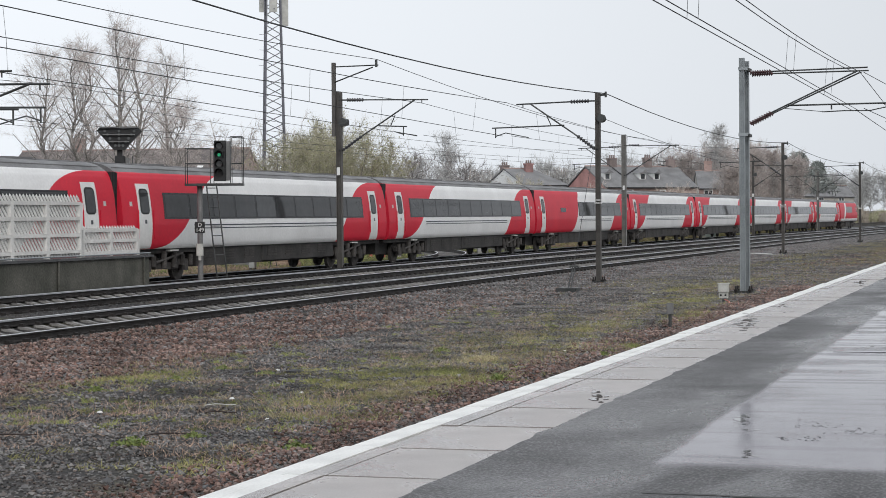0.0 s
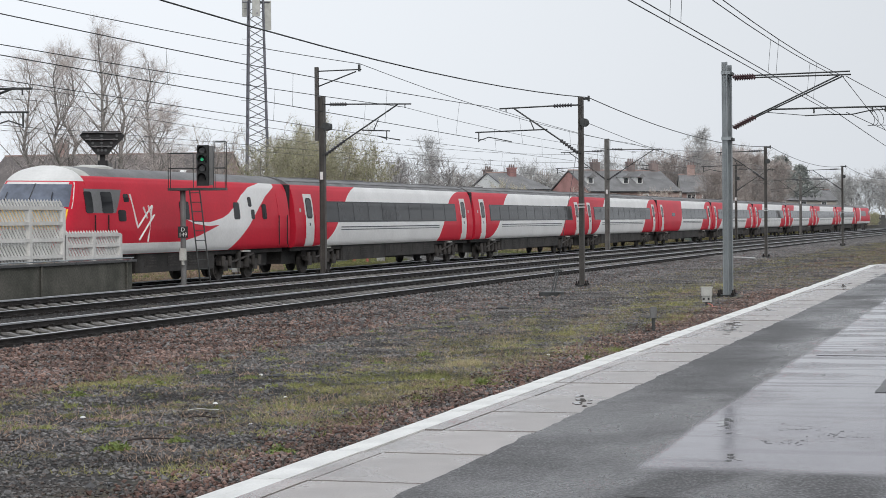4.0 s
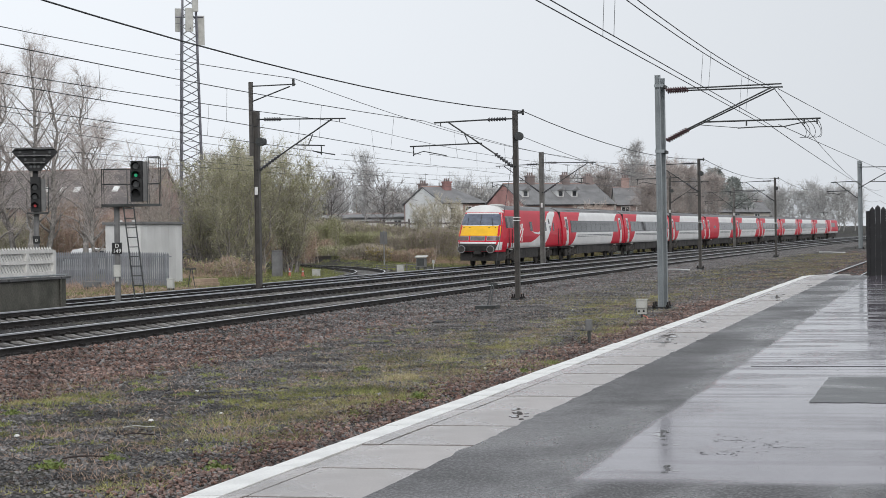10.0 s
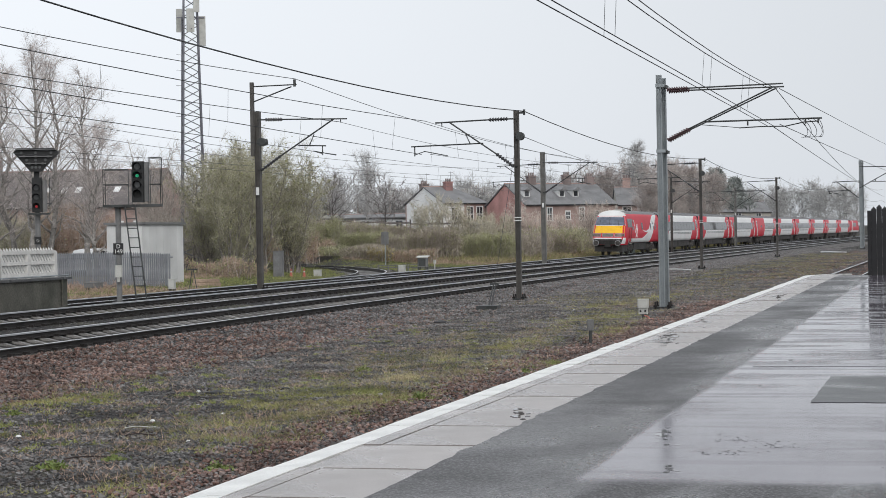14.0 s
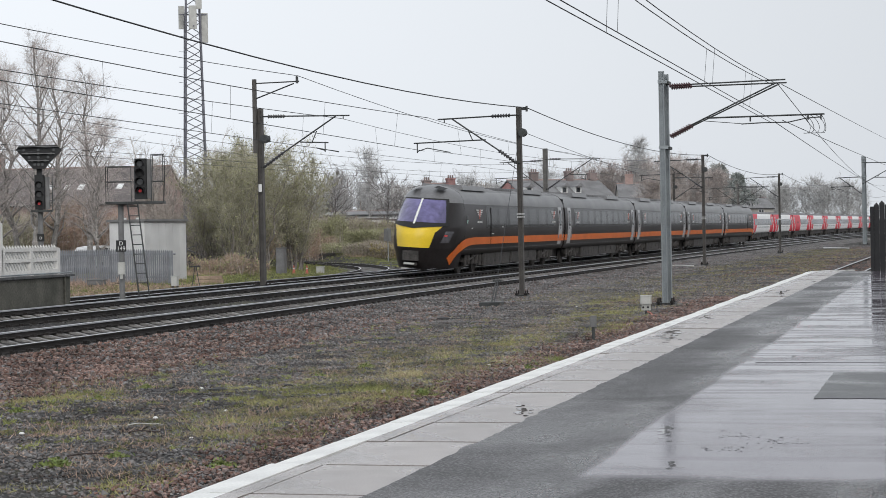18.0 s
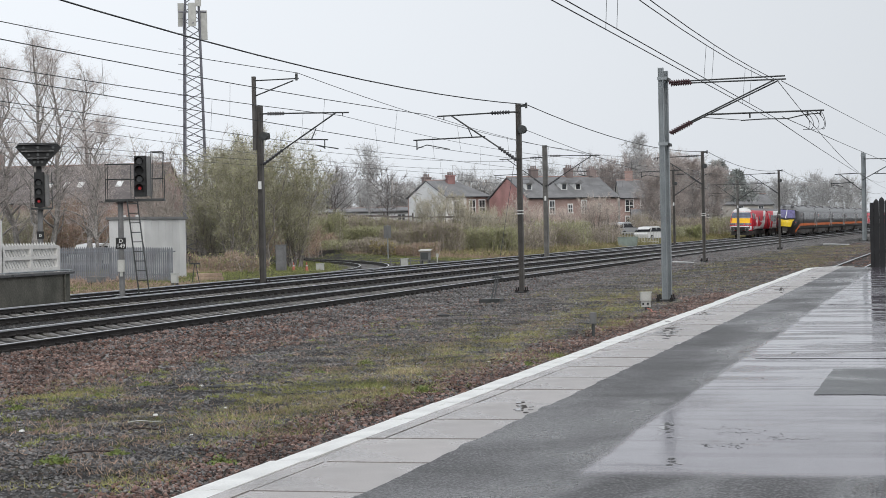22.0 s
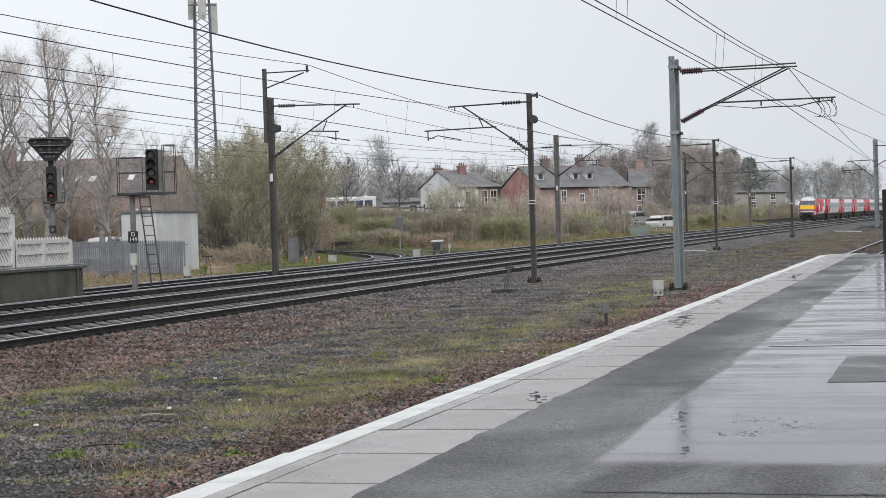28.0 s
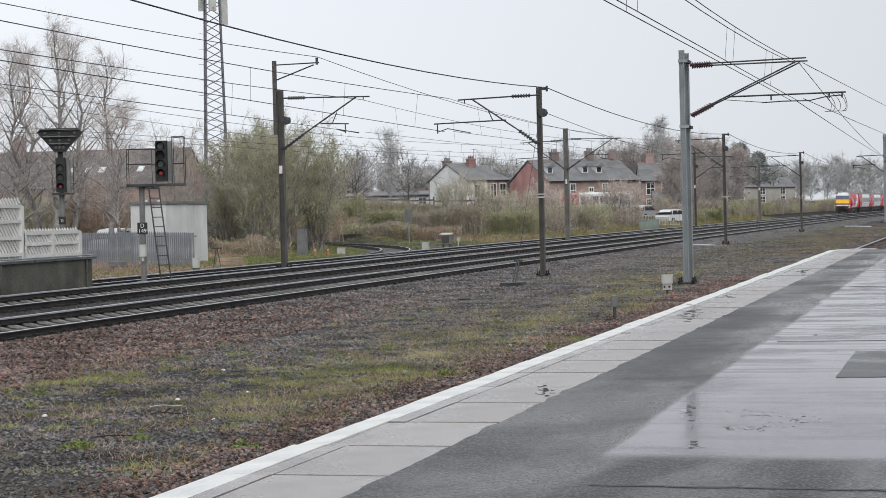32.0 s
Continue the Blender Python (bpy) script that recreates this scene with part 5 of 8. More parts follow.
ON = [206, 255, 305, 355]   # the spans beyond the last masts that show
catenary("catenary wires over the nearer main track", 17.0, [-30, *NEAR_Y, *ON], [5.87] * 9, [5.3, 5.08, 4.75, 4.78, 4.8, 4.8, 4.8, 4.8, 4.8], [0.2, 0.18, 0.4, 0.35, 0.3, 0.3, 0.3, 0.3], 0.15)
catenary("catenary wires over the second main track", 20.85, [-30, *FAR_Y, *ON[1:]], [6.1, 6.1, 6.1, 6.0, 6.0, 6.0, 6.0, 6.0, 6.0], [5.4, 5.3, 4.94, 4.9, 4.9, 4.9, 4.9, 4.9, 4.9], [0.2, 0.2, 0.33, 0.3, 0.3, 0.3, 0.3, 0.3], 0.12)
catenary("catenary wires over the far track", 26.0, [-20, 50, 116.8, 169.2, 214.4, *ON[1:]], [5.8, 5.8, 6.0, 6.0, 6.0, 6.0, 6.0, 6.0], [4.7, 4.72, 4.97, 5.0, 5.0, 5.0, 5.0, 5.0], [0.4, 0.5, 0.4, 0.3, 0.3, 0.3, 0.3], 0.12, 0.75)
catenary("catenary wires over the branch track", 30.0, [-20, 57, 135], [6.0, 6.0, 6.05], [4.97, 4.97, 5.0], [0.5, 0.56], 0.1, 0.75)
wire_run("earth_wire", "thick black earth wire along the near masts", [(-13.6 + bend(y), y, 6.1) for y in (*NEAR_Y, *ON)], [0.47] * 8, 0.016, M["wire"])
wire_run("feeder_wire", "dark feeder wire on the extension poles", [(-22.45 + bend(y), y, 7.68 if y < 100 else 6.6) for y in FAR_Y], [0.36, 0.37, 0.3, 0.3], 0.012, M["wire"])
wire_run("tension_wire", "thin tensioned wire running from the balance wheel", [(-13.74 + bend(64.4), 64.4, 5.3), (-16.6 + bend(112), 112, 4.86)], [0.1], 0.010, M["wire"])

# bay line: twin wires that cross towards the platform
bay = thing("catenary", "twin catenary wires over the former bay track", "overhead wire", "overhead wires")
for dx in (0.0, 0.16):
    ms = sagged((-4.64 + dx, 8, 5.92), (-4.62 + dx, 55.7, 5.94), 0.37)
    ct = [Vector((-4.63 + dx, 8, 4.76)), Vector((-4.72 + dx, 55.7, 4.9))]
    part("messenger_wire", Geo().path(ms, 0.009, 5), M["wire"], bay)
    part("contact_wire", Geo().path(ct, 0.0085, 5), M["wire"], bay)
    dr = Geo()
    for k in (5, 8, 10):
        dr.tube(ms[k], ct[0].lerp(ct[1], k / 12), 0.004, 4)
    part("dropper", dr, M["wirefar"], bay)["kind"] = "stuff"
for p, q, s in (((-4.4, 55.7, 5.95), (-3.7, 212, 9.6), 0.05), ((-4.5, 55.7, 5.95), (-6.2, 212, 6.0), 1.0), ((-4.6, 55.7, 4.9), (-6.0, 212, 5.2), 0.15), ((-4.4, 55.7, 4.95), (-3.4, 205, 6.9), 0.1)):
    part("wire", Geo().path(sagged(p, q, s), 0.011, 5), M["wire"], bay)


# ---- signals ----
M["sigblack"] = mat("matt black signal", (0.02, 0.021, 0.022), 0.5, 0, 0.2, 4, 40, 0.05)
M["siggrey"] = mat("grey signal back", (0.20, 0.20, 0.20), 0.55, 0.1, 0.15, 3, 40, 0.05)
M["lensoff"] = mat("unlit grey lens", (0.13, 0.135, 0.135), 0.14, 0, 0.1, 5, 30, 0, spec=0.8)
M["lensred"] = glow("lit red lens", (0.8, 0.06, 0.07), 0.13)
M["lensgreen"] = glow("lit green lens", (0.05, 0.9, 0.42), 0.2)


def lens_unit(parent, x, y, z, m, lit=False):
    """Hooded lamp that faces -y."""
    hood = Geo()
    n = 12
    secs = []
    for d, k in ((0.0, 0.6), (-0.28, 0.1)):
        secs.append([(x + 0.125 * math.cos(a), y + d, z + 0.125 * math.sin(a)) for a in steps(-k, math.pi + k, n)])
    hood.loft(secs, caps=False, close=False)
    secs = [[(x + 0.118 * math.cos(a), y + d, z + 0.118 * math.sin(a)) for a in steps(-k, math.pi + k, n)] for d, k in ((-0.28, 0.1), (0.0, 0.6))]
    hood.loft(secs, caps=False, close=False)
    h = part("hood", hood, M["sigblack"], parent)
    part("lens", Geo().tube((x, y - 0.005, z), (x, y - 0.03, z), 0.05 if lit else 0.09, 14), m, h, "lit lens" if lit else "")


def plate(parent, x, y, z, rows, w=0.30, h=0.34):
    p = part("identity_plate", Geo().box(x - w / 2, x + w / 2, y - 0.012, y, z, z + h), M["sigblack"], parent, "black identity plate")
    for i, s in enumerate(rows):
        cu = bpy.data.curves.new("lettering", "FONT")
        cu.body, cu.size, cu.align_x, cu.extrude = s, h * 0.5, "CENTER", 0.002
        cu.materials.append(M["white"])
        o = new("lettering", cu)
        o.parent = p
        o.matrix_basis = pose(x, y - 0.016, z + h * (0.56 - 0.45 * i) if len(rows) > 1 else z + h * 0.28, 90, 0, 0)


def platform_signal():
    s = thing("colour_light_signal", "four-aspect colour light signal on a grey post with caged platform", "railway signal", at=pose(-23.98, 54.8, 0.14, 0, 0, 18))
    part("post", Geo().tube((0, 0, 0), (0, 0, 2.95), 0.085, 14).cbox(0, 0, -0.1, 0.4, 0.4, 0.14, 0.04), M["siggrey"], s, "grey tubular post")
    fl = Geo().box(-0.42, 1.32, -0.32, 0.32, 2.88, 2.95)
    part("floor_grating", fl, M["darksteel"], s, "dark steel grating floor")
    rails = [((-0.4, -0.3), (-0.4, 0.3)), ((0.95, 0.3), (1.3, 0.3)), ((-0.4, 0.3), (0.4, 0.3)), ((0.95, -0.3), (1.3, -0.3)), ((1.3, -0.3), (1.3, 0.3)), ((-0.4, -0.3), (0.35, -0.3))]
    for (xa, ya), (xb, yb) in rails:
        zt = 4.0 if xa < 0.5 else 4.35
        g = Geo()
        for z in (3.55, zt):
            g.tube((xa, ya, z), (xb, yb, z), 0.012, 5)
        g.tube((xa, ya, 2.95), (xa, ya, zt), 0.012, 5).tube((xb, yb, 2.95), (xb, yb, zt), 0.012, 5)
        part("guard_rail", g, M["darksteel"], s)
    head = part("signal_head", Geo().cbox(0.62, 0.0, 3.02, 0.36, 0.22, 1.22, 0.03), M["sigblack"], s, "black four-lamp signal head")
    part("back_box", Geo().cbox(0.86, 0.08, 3.04, 0.14, 0.3, 1.18, 0.02), M["siggrey"], head, "grey equipment box")
    lens_unit(head, 0.60, -0.11, 4.08, M["lensoff"])
    lens_unit(head, 0.60, -0.11, 3.81, M["lensgreen"], True)
    lens_unit(head, 0.60, -0.11, 3.54, M["lensoff"])
    lens_unit(head, 0.60, -0.11, 3.27, M["lensred"], True)
    la = Geo()
    for o in (-0.15, 0.15):
        la.tube((0.1 + o + 0.28, -0.35, 2.95), (0.1 + o + 0.62, -0.75, 0.1), 0.022, 5)
    for i in range(10):
        k = (i + 0.5) / 10
        x, y, z = 0.38 + 0.34 * k, -0.35 - 0.4 * k, 2.95 - 2.85 * k
        la.tube((x - 0.15, y, z), (x + 0.15, y, z), 0.014, 5)
    part("ladder", la, M["darksteel"], s, "dark steel access ladder")
    plate(s, 0.0, -0.1, 1.46, ("D", "149"))
    part("phone_box", Geo().cbox(0.0, -0.16, 0.78, 0.21, 0.15, 0.36, 0.03).box(-0.04, 0.04, -0.2, -0.12, 0.64, 0.78), M["greycab"], s, "pale grey lineside telephone box")
    # added discs, no part of the signal: they cover whichever lens is off
    shut = []
    for z, nm in ((3.81, "shutter"), (3.27, "shutter")):
        o = part(nm, Geo().tube((0, 0, 0), (0, -0.006, 0), 0.108, 14), M["sigblack"], s, "added black disc that covers a lit lens")
        shut.append((o, z))
    return s, shut


LENS_MASKS = platform_signal()[1]


def junction_signal():
    s = thing("junction_signal", "three-aspect signal with V-shaped route indicator on a post", "railway signal", at=pose(-30.3, 62.4, -0.06, 0, 0, 22))
    part("post", Geo().tube((0, 0.1, 0), (0, 0.1, 3.2), 0.09, 12), M["siggrey"], s, "grey tubular post")
    part("bracket", Geo().box(-0.3, 0.42, -0.2, 0.3, 3.02, 3.08), M["darksteel"], s)
    h = part("signal_head", Geo().cbox(0, 0, 3.1, 0.34, 0.22, 1.2, 0.03), M["sigblack"], s, "black three-lamp signal head")
    part("back_box", Geo().cbox(0.25, 0.1, 3.12, 0.14, 0.3, 1.1, 0.02), M["siggrey"], h)
    for i, m in enumerate(("lensred", "lensoff", "lensoff")):
        lens_unit(h, -0.02, -0.11, 3.3 + 0.32 * i, M[m], i == 0)
    f = Geo()
    out = [(-0.76, 5.16), (-0.62, 5.30), (0.62, 5.30), (0.78, 5.14), (0.32, 4.66), (0.2, 4.5), (-0.2, 4.5), (-0.32, 4.66)]
    f.loft([[(x, y, z) for x, z in out] for y in (-0.35, 0.05)])
    f.box(-0.09, 0.09, -0.1, 0.05, 4.28, 4.52)
    ind = part("route_indicator", f, M["sigblack"], s, "dark V-shaped route indicator")
    hd = Geo()
    for za, w in ((5.24, 0.68), (5.0, 0.55), (4.76, 0.34)):
        hd.loft([[(-w, y, za), (w, y, za), (w, y, za + 0.025), (-w, y, za + 0.025)] for y in (-0.52, -0.35)])
    part("lamp_hood", hd, M["siggrey"], ind, "grey weathered hood shelves")
    for x0, a in ((-0.28, 0.62), (0.0, 0.0), (0.3, -0.62)):
        for k in range(5):
            c = Vector((x0 * (0.45 + 0.32 * k), -0.36, 4.64 + 0.125 * k))
            part("marker_lamp", Geo().tube(c, c + Vector((0, -0.03, 0)), 0.05, 8), M["lensoff"], ind)
    gr = Geo()
    for z in (3.4, 3.9):
        gr.tube((0.35, -0.1, z), (0.48, 0.3, z), 0.015, 5)
    gr.tube((0.42, 0.1, 3.05), (0.42, 0.1, 4.3), 0.015, 5)
    part("guard_rail", gr, M["darksteel"], s)
    plate(s, 0.0, 0.0, 2.0, ("D",), 0.24, 0.26)


junction_signal()


# ---- island platform end with white paling fence ----
def island_end():
    g = Geo()
    g.prism([(-24.9, -140), (-23.1, -140), (-23.1, 49.3), (-23.2, 49.4), (-24.8, 49.4), (-24.9, 49.3)], -0.2, 1.0)
    w = tagged(part("island_platform", g, M["wallconc"]), "stained concrete island platform end wall", "platform", kind="structure")
    cp = Geo().prism([(-24.98, -140), (-23.02, -140), (-23.02, 49.45), (-24.98, 49.45)], 1.0, 1.06)
    part("coping", cp, M["darkcover"], w, "dark worn coping")
    rl = Geo().tube((-23.06, -100, 1.11), (-23.06, 49.3, 1.11), 0.02, 6)
    for i in range(40):
        rl.tube((-23.06, 49.2 - i * 1.5, 1.05), (-23.06, 49.2 - i * 1.5, 1.11), 0.015, 5)
    part("pipe", rl, M["steel"], w, "grey pipe along the edge")
    for y in (48.9, 44.0, 39.1, 34.2):
        part("drain", Geo().tube((-23.06, y, 0.1), (-23.06, y, 1.0), 0.03, 6), M["wallconc"], w)


island_end()


def paling_fence(y0, y1, z0, h, name_label, ends=True):
    f = thing("paling_fence", name_label, "fence", at=pose(-23.55, 0, 0))
    n = max(1, round((y1 - y0) / 1.75))
    for i in range(n + 1):
        y = y0 + (y1 - y0) * i / n
        part("post", Geo().cbox(0.05, y, z0, 0.13, 0.17, h * 0.86, 0.015), M["fencewhite"], f)
    for k in ((0.12, 0.5, 0.84) if h < 1 else (0.1, 0.36, 0.62, 0.86)):
        part("rail", Geo().box(0.06, 0.11, y0, y1, z0 + h * k - 0.05, z0 + h * k + 0.04), M["fencewhite"], f)
    sl = 0.95
    yb = y0 + 0.08
    while yb < y1 + sl * h:
        za, zb = max(0.04, (yb - y1) / sl), min(h, (yb - y0) / sl)
        if zb - za > 0.08:
            tip = zb > h - 0.01
            zc = zb - 0.07 if tip else zb
            w = 0.055
            pk = Geo().loft([[(x, yb + q - sl * z, z) for x, q in ((0, -w), (0.02, -w), (0.02, w), (0, w))] for z in (za, zc)])
            if tip:
                o = yb - sl * zc
                pk.add([(0, o - w, zc), (0.02, o - w, zc), (0.02, o + w, zc), (0, o + w, zc), (0.01, o - 0.03, h)], [(0, 1, 4), (1, 2, 4), (2, 3, 4), (3, 0, 4)])
            part("paling", pk, M["fencewhite"], f, at=pose(0.02, 0, z0))
        yb += 0.165


paling_fence(28.0, 46.0, 1.06, 1.62, "tall off-white slanted paling fence on the platform end")
paling_fence(46.1, 49.35, 1.06, 0.82, "low off-white slanted paling fence on the platform end")


# ---- relay hut and steel palisade ----
M["hut"] = mat("pale grey hut panel", (0.70, 0.70, 0.69), 0.55, 0, 0.08, 0.8, 20, 0.04, rnd=0.04)
M["palis"] = mat("galvanised palisade", (0.24, 0.25, 0.27), 0.5, 0.15, 0.15, 2, 30, 0.05, rnd=0.12)
M["timber"] = mat("pale weathered timber", (0.42, 0.31, 0.23), 0.7, 0, 0.2, 3, 30, 0.1)


def hut():
    x0, x1, y0, y1, z0, z1 = -35.57, -33.9, 80.0, 84.8, -0.05, 2.70
    h = thing("equipment_hut", "pale grey panelled railway equipment hut", "hut")
    part("body", Geo().box(x0 + 0.03, x1 - 0.03, y0 + 0.03, y1 - 0.03, z0, z1), M["hut"], h)
    n = 3
    for i in range(n):
        a = x0 + (x1 - x0) * i / n
        part("panel", Geo().box(a + 0.012, a + (x1 - x0) / n - 0.012, y0, y0 + 0.03, z0 + 0.1, z1 - 0.05), M["hut"], h)
    for i in range(6):
        a = y0 + (y1 - y0) * i / 6
        part("panel", Geo().box(x1 - 0.03, x1, a + 0.012, a + (y1 - y0) / 6 - 0.012, z0 + 0.1, z1 - 0.05), M["hut"], h)
    part("roof", Geo().cbox((x0 + x1) / 2, (y0 + y1) / 2, z1, x1 - x0 + 0.2, y1 - y0 + 0.2, 0.1, 0.03), M["siggrey"], h, "flat grey roof")
    for x in (-35.0, -34.4):
        part("roof_vent", Geo().tube((x, 80.4, z1 + 0.1), (x, 80.4, z1 + 0.18), 0.08, 8), M["hut"], h)


hut()


def palisade(xa, ya, xb, yb, h, label):
    f = thing("palisade_fence", label, "fence")
    d = Vector((xb - xa, yb - ya, 0))
    L = d.length
    d.normalize()
    rot = math.degrees(math.atan2(d.y, d.x))
    pale = Geo()
    pale.loft([[(x, y, z) for x, y in ((-0.042, 0.0), (0, -0.02), (0.042, 0.0), (0.042, 0.006), (0, -0.014), (-0.042, 0.006))] for z in (0.05, h - 0.08)])
    pale.add([(-0.042, 0, h - 0.08), (0, -0.02, h - 0.08), (0.042, 0, h - 0.08), (0, -0.005, h)], [(0, 1, 3), (1, 2, 3), (2, 0, 3)])
    me = pale.mesh("pale", M["palis"])
    n = int(L / 0.098)
    for i in range(n):
        o = new("pale", me)
        o.parent = f
        p = Vector((xa, ya, 0)) + d * (i * 0.098)
        o.matrix_basis = pose(p.x, p.y, ground_z(p.x, p.y) - 0.04, 0, 0, rot)
    for k in (0.2, 0.85):
        a, b = Vector((xa, ya, ground_z(xa, ya) + h * k)), Vector((xb, yb, ground_z(xb, yb) + h * k))
        part("rail", Geo().tube(a + Vector((0, 0.03, 0)), b + Vector((0, 0.03, 0)), 0.03, 5), M["palis"], f)
    for i in range(int(L / 2.75) + 1):
        p = Vector((xa, ya, 0)) + d * (i * 2.75)
        part("post", Geo().cbox(p.x, p.y + 0.06, ground_z(p.x, p.y) - 0.05, 0.06, 0.1, h * 0.95), M["palis"], f)


palisade(-40.5, 79.0, -31.93, 78.6, 1.52, "grey galvanised steel palisade fence before the hut")

# ---- lineside boxes and posts ----
def cabinet(x, y, w, d, h, label, m="greycab", legs=True, name="lineside_cabinet", lid=True):
    z = ground_z(x, y)
    t = thing(name, label, "cabinet", at=pose(x, y, z))
    b = 0.38 * h if legs else 0.0
    part("body", Geo().cbox(0, 0, b, w, d, h - b, 0.02), M[m], t)
    if lid:
        part("lid", Geo().cbox(0, 0, h, w * 1.12, d * 1.12, 0.04, 0.02), M[m], t)
    part("door", Geo().box(-w * 0.42, w * 0.42, -d / 2 - 0.012, -d / 2, b + 0.04, h - 0.04), M[m], t)
    if legs:
        for a in (-1, 1):
            for c in (-1, 1):
                part("leg", Geo().cbox(a * w * 0.36, c * d * 0.36, -0.1, 0.035, 0.035, b + 0.12), M["darksteel"], t)
    return t


def junction_box(x, y):
    """Two pale boxes one over the other on a short post, the lower with two glands."""
    t = thing("lineside_cabinet", "pale grey twin lineside box on a short post", "cabinet", at=pose(x, y, ground_z(x, y)))
    part("post", Geo().tube((0, 0, -0.1), (0, 0, 0.2), 0.035, 8), M["darksteel"], t)
    part("body", Geo().cbox(0, 0, 0.28, 0.27, 0.2, 0.2, 0.03), M["greycab"], t)
    part("lid", Geo().cbox(0, 0, 0.48, 0.29, 0.22, 0.025, 0.03), M["greycab"], t)
    low = part("gland_plate", Geo().cbox(0, 0.01, 0.12, 0.23, 0.14, 0.16, 0.02), M["greycab"], t, "grimy lower box")
    for a in (-0.06, 0.06):
        part("gland", Geo().tube((a, -0.06, 0.2), (a, -0.085, 0.2), 0.026, 10), M["black"], low)
    part("conduit", Geo().path([(0.05, 0, 0.14), (0.09, -0.02, 0.05), (0.22, -0.05, 0.02), (0.42, 0.1, 0.03)], 0.013, 6), M["black"], t, "black bent conduit")


junction_box(-7.46, 49.9)
def relay_cabinet(x, y):
    """Cabinet with a bright sloping lid on a leggy stand, a hand rail at either side."""
    t = thing("lineside_cabinet", "dark relay cabinet with a pale sloping lid on legs", "cabinet", at=pose(x, y, ground_z(x, y)))
    part("body", Geo().cbox(0, 0, 0.32, 0.52, 0.42, 0.5, 0.02), M["siggrey"], t)
    part("door", Geo().box(-0.2, 0.2, -0.225, -0.21, 0.38, 0.76), M["darksteel"], t, "dark door panel")
    part("lid", Geo().loft([[(a, -0.28, 0.84), (a, 0.26, 0.92), (a, 0.26, 0.96), (a, -0.28, 0.88)] for a in (-0.34, 0.34)]), M["greycab"], t, "pale sloping lid")
    for a in (-1, 1):
        for c in (-1, 1):
            part("leg", Geo().tube((a * 0.2, c * 0.15, 0.34), (a * 0.27, c * 0.2, -0.1), 0.03, 6), M["darksteel"], t)
    part("post", Geo().tube((0.66, 0.1, -0.1), (0.66, 0.1, 0.62), 0.035, 6).cbox(0.66, 0.1, 0.5, 0.14, 0.12, 0.2, 0.02), M["greycab"], t, "pale marker post")


relay_cabinet(-28.6, 107.7)
cr = thing("cable_route", "grey raised cable route on short posts", "cable route", at=pose(-31.9, 110, ground_z(-31.9, 110)))
for k in (0.22, 0.36):
    part("rail", Geo().tube((0, 0, k), (2.5, -0.3, k + 0.03), 0.022, 6), M["siggrey"], cr)
for k in range(5):
    part("post", Geo().cbox(k * 0.62, -0.075 * k, -0.1, 0.06, 0.06, 0.5, 0.01), M["siggrey"], cr)
cabinet(-31.4, 97.0, 0.34, 0.36, 0.32, "small pale lineside box by the branch track", "greycab", False)
cabinet(-29.5, 106.5, 0.34, 0.36, 0.4, "small pale box between the tracks", "greycab", False)
cabinet(-29.0, 71.3, 0.24, 0.22, 0.55, "pale lineside box on legs", "greycab")
cabinet(-33.2, 73.3, 0.7, 0.3, 0.3, "low grey lineside trunking box", "siggrey")
cabinet(-32.9, 95.2, 0.46, 0.4, 1.3, "tall grey weathered lineside cabinet", "siggrey", False)


def short_post(x, y, h, label, head=0.16):
    t = thing("marker_post", label, "post", at=pose(x, y, ground_z(x, y)))
    part("stem", Geo().tube((0, 0, -0.1), (0, 0, h), 0.035, 6), M["darksteel"], t)
    part("head", Geo().cbox(0, 0, h - 0.02, head, head * 0.8, 0.22, 0.02), M["siggrey"], t, "grey head box")


short_post(-6.85, 38.7, 0.30, "short grey marker post beside the platform", 0.13)
short_post(-30.2, 59.5, 0.35, "short marker post in rough grass")


def bent_frame(x, y):
    t = thing("cable_stand", "thin dark A-shaped cable stand beside the rails", "stand", at=pose(x, y, ground_z(x, y)))
    part("frame", Geo().tube((-0.18, 0, -0.05), (-0.03, 0, 0.85), 0.018, 5).tube((0.18, 0, -0.05), (0.03, 0, 0.85), 0.018, 5), M["darksteel"], t)
    part("top_bar", Geo().box(-0.2, 0.2, -0.04, 0.04, 0.85, 0.9), M["darksteel"], t)


bent_frame(-29.6, 75.0)


def balance_anchor(x, y):
    """Anchor block with a stay that runs up to the mast."""
    t = thing("stay_anchor", "dark anchor block with a stay rod on ballast", "anchor", at=pose(x, y, ground_z(x, y)))
    part("block", Geo().cbox(0, 0, -0.1, 0.62, 0.7, 0.24, 0.06), M["darksteel"], t, "dark concrete block")
    part("rod", Geo().tube((0, 0, 0.1), (0.02, 0.6, 0.75), 0.02, 5).tube((0.08, 0, 0.1), (0.08, 0.6, 0.75), 0.02, 5).box(-0.08, 0.18, 0.55, 0.65, 0.72, 0.78), M["darksteel"], t)
    part("stay", Geo().tube((0.05, 0.6, 0.75), (-13.86 + bend(64.4) - x, 64.4 - y, 5.4), 0.008, 5), M["wire"], t, "thin steel stay wire")


balance_anchor(-13.0, 56.4)


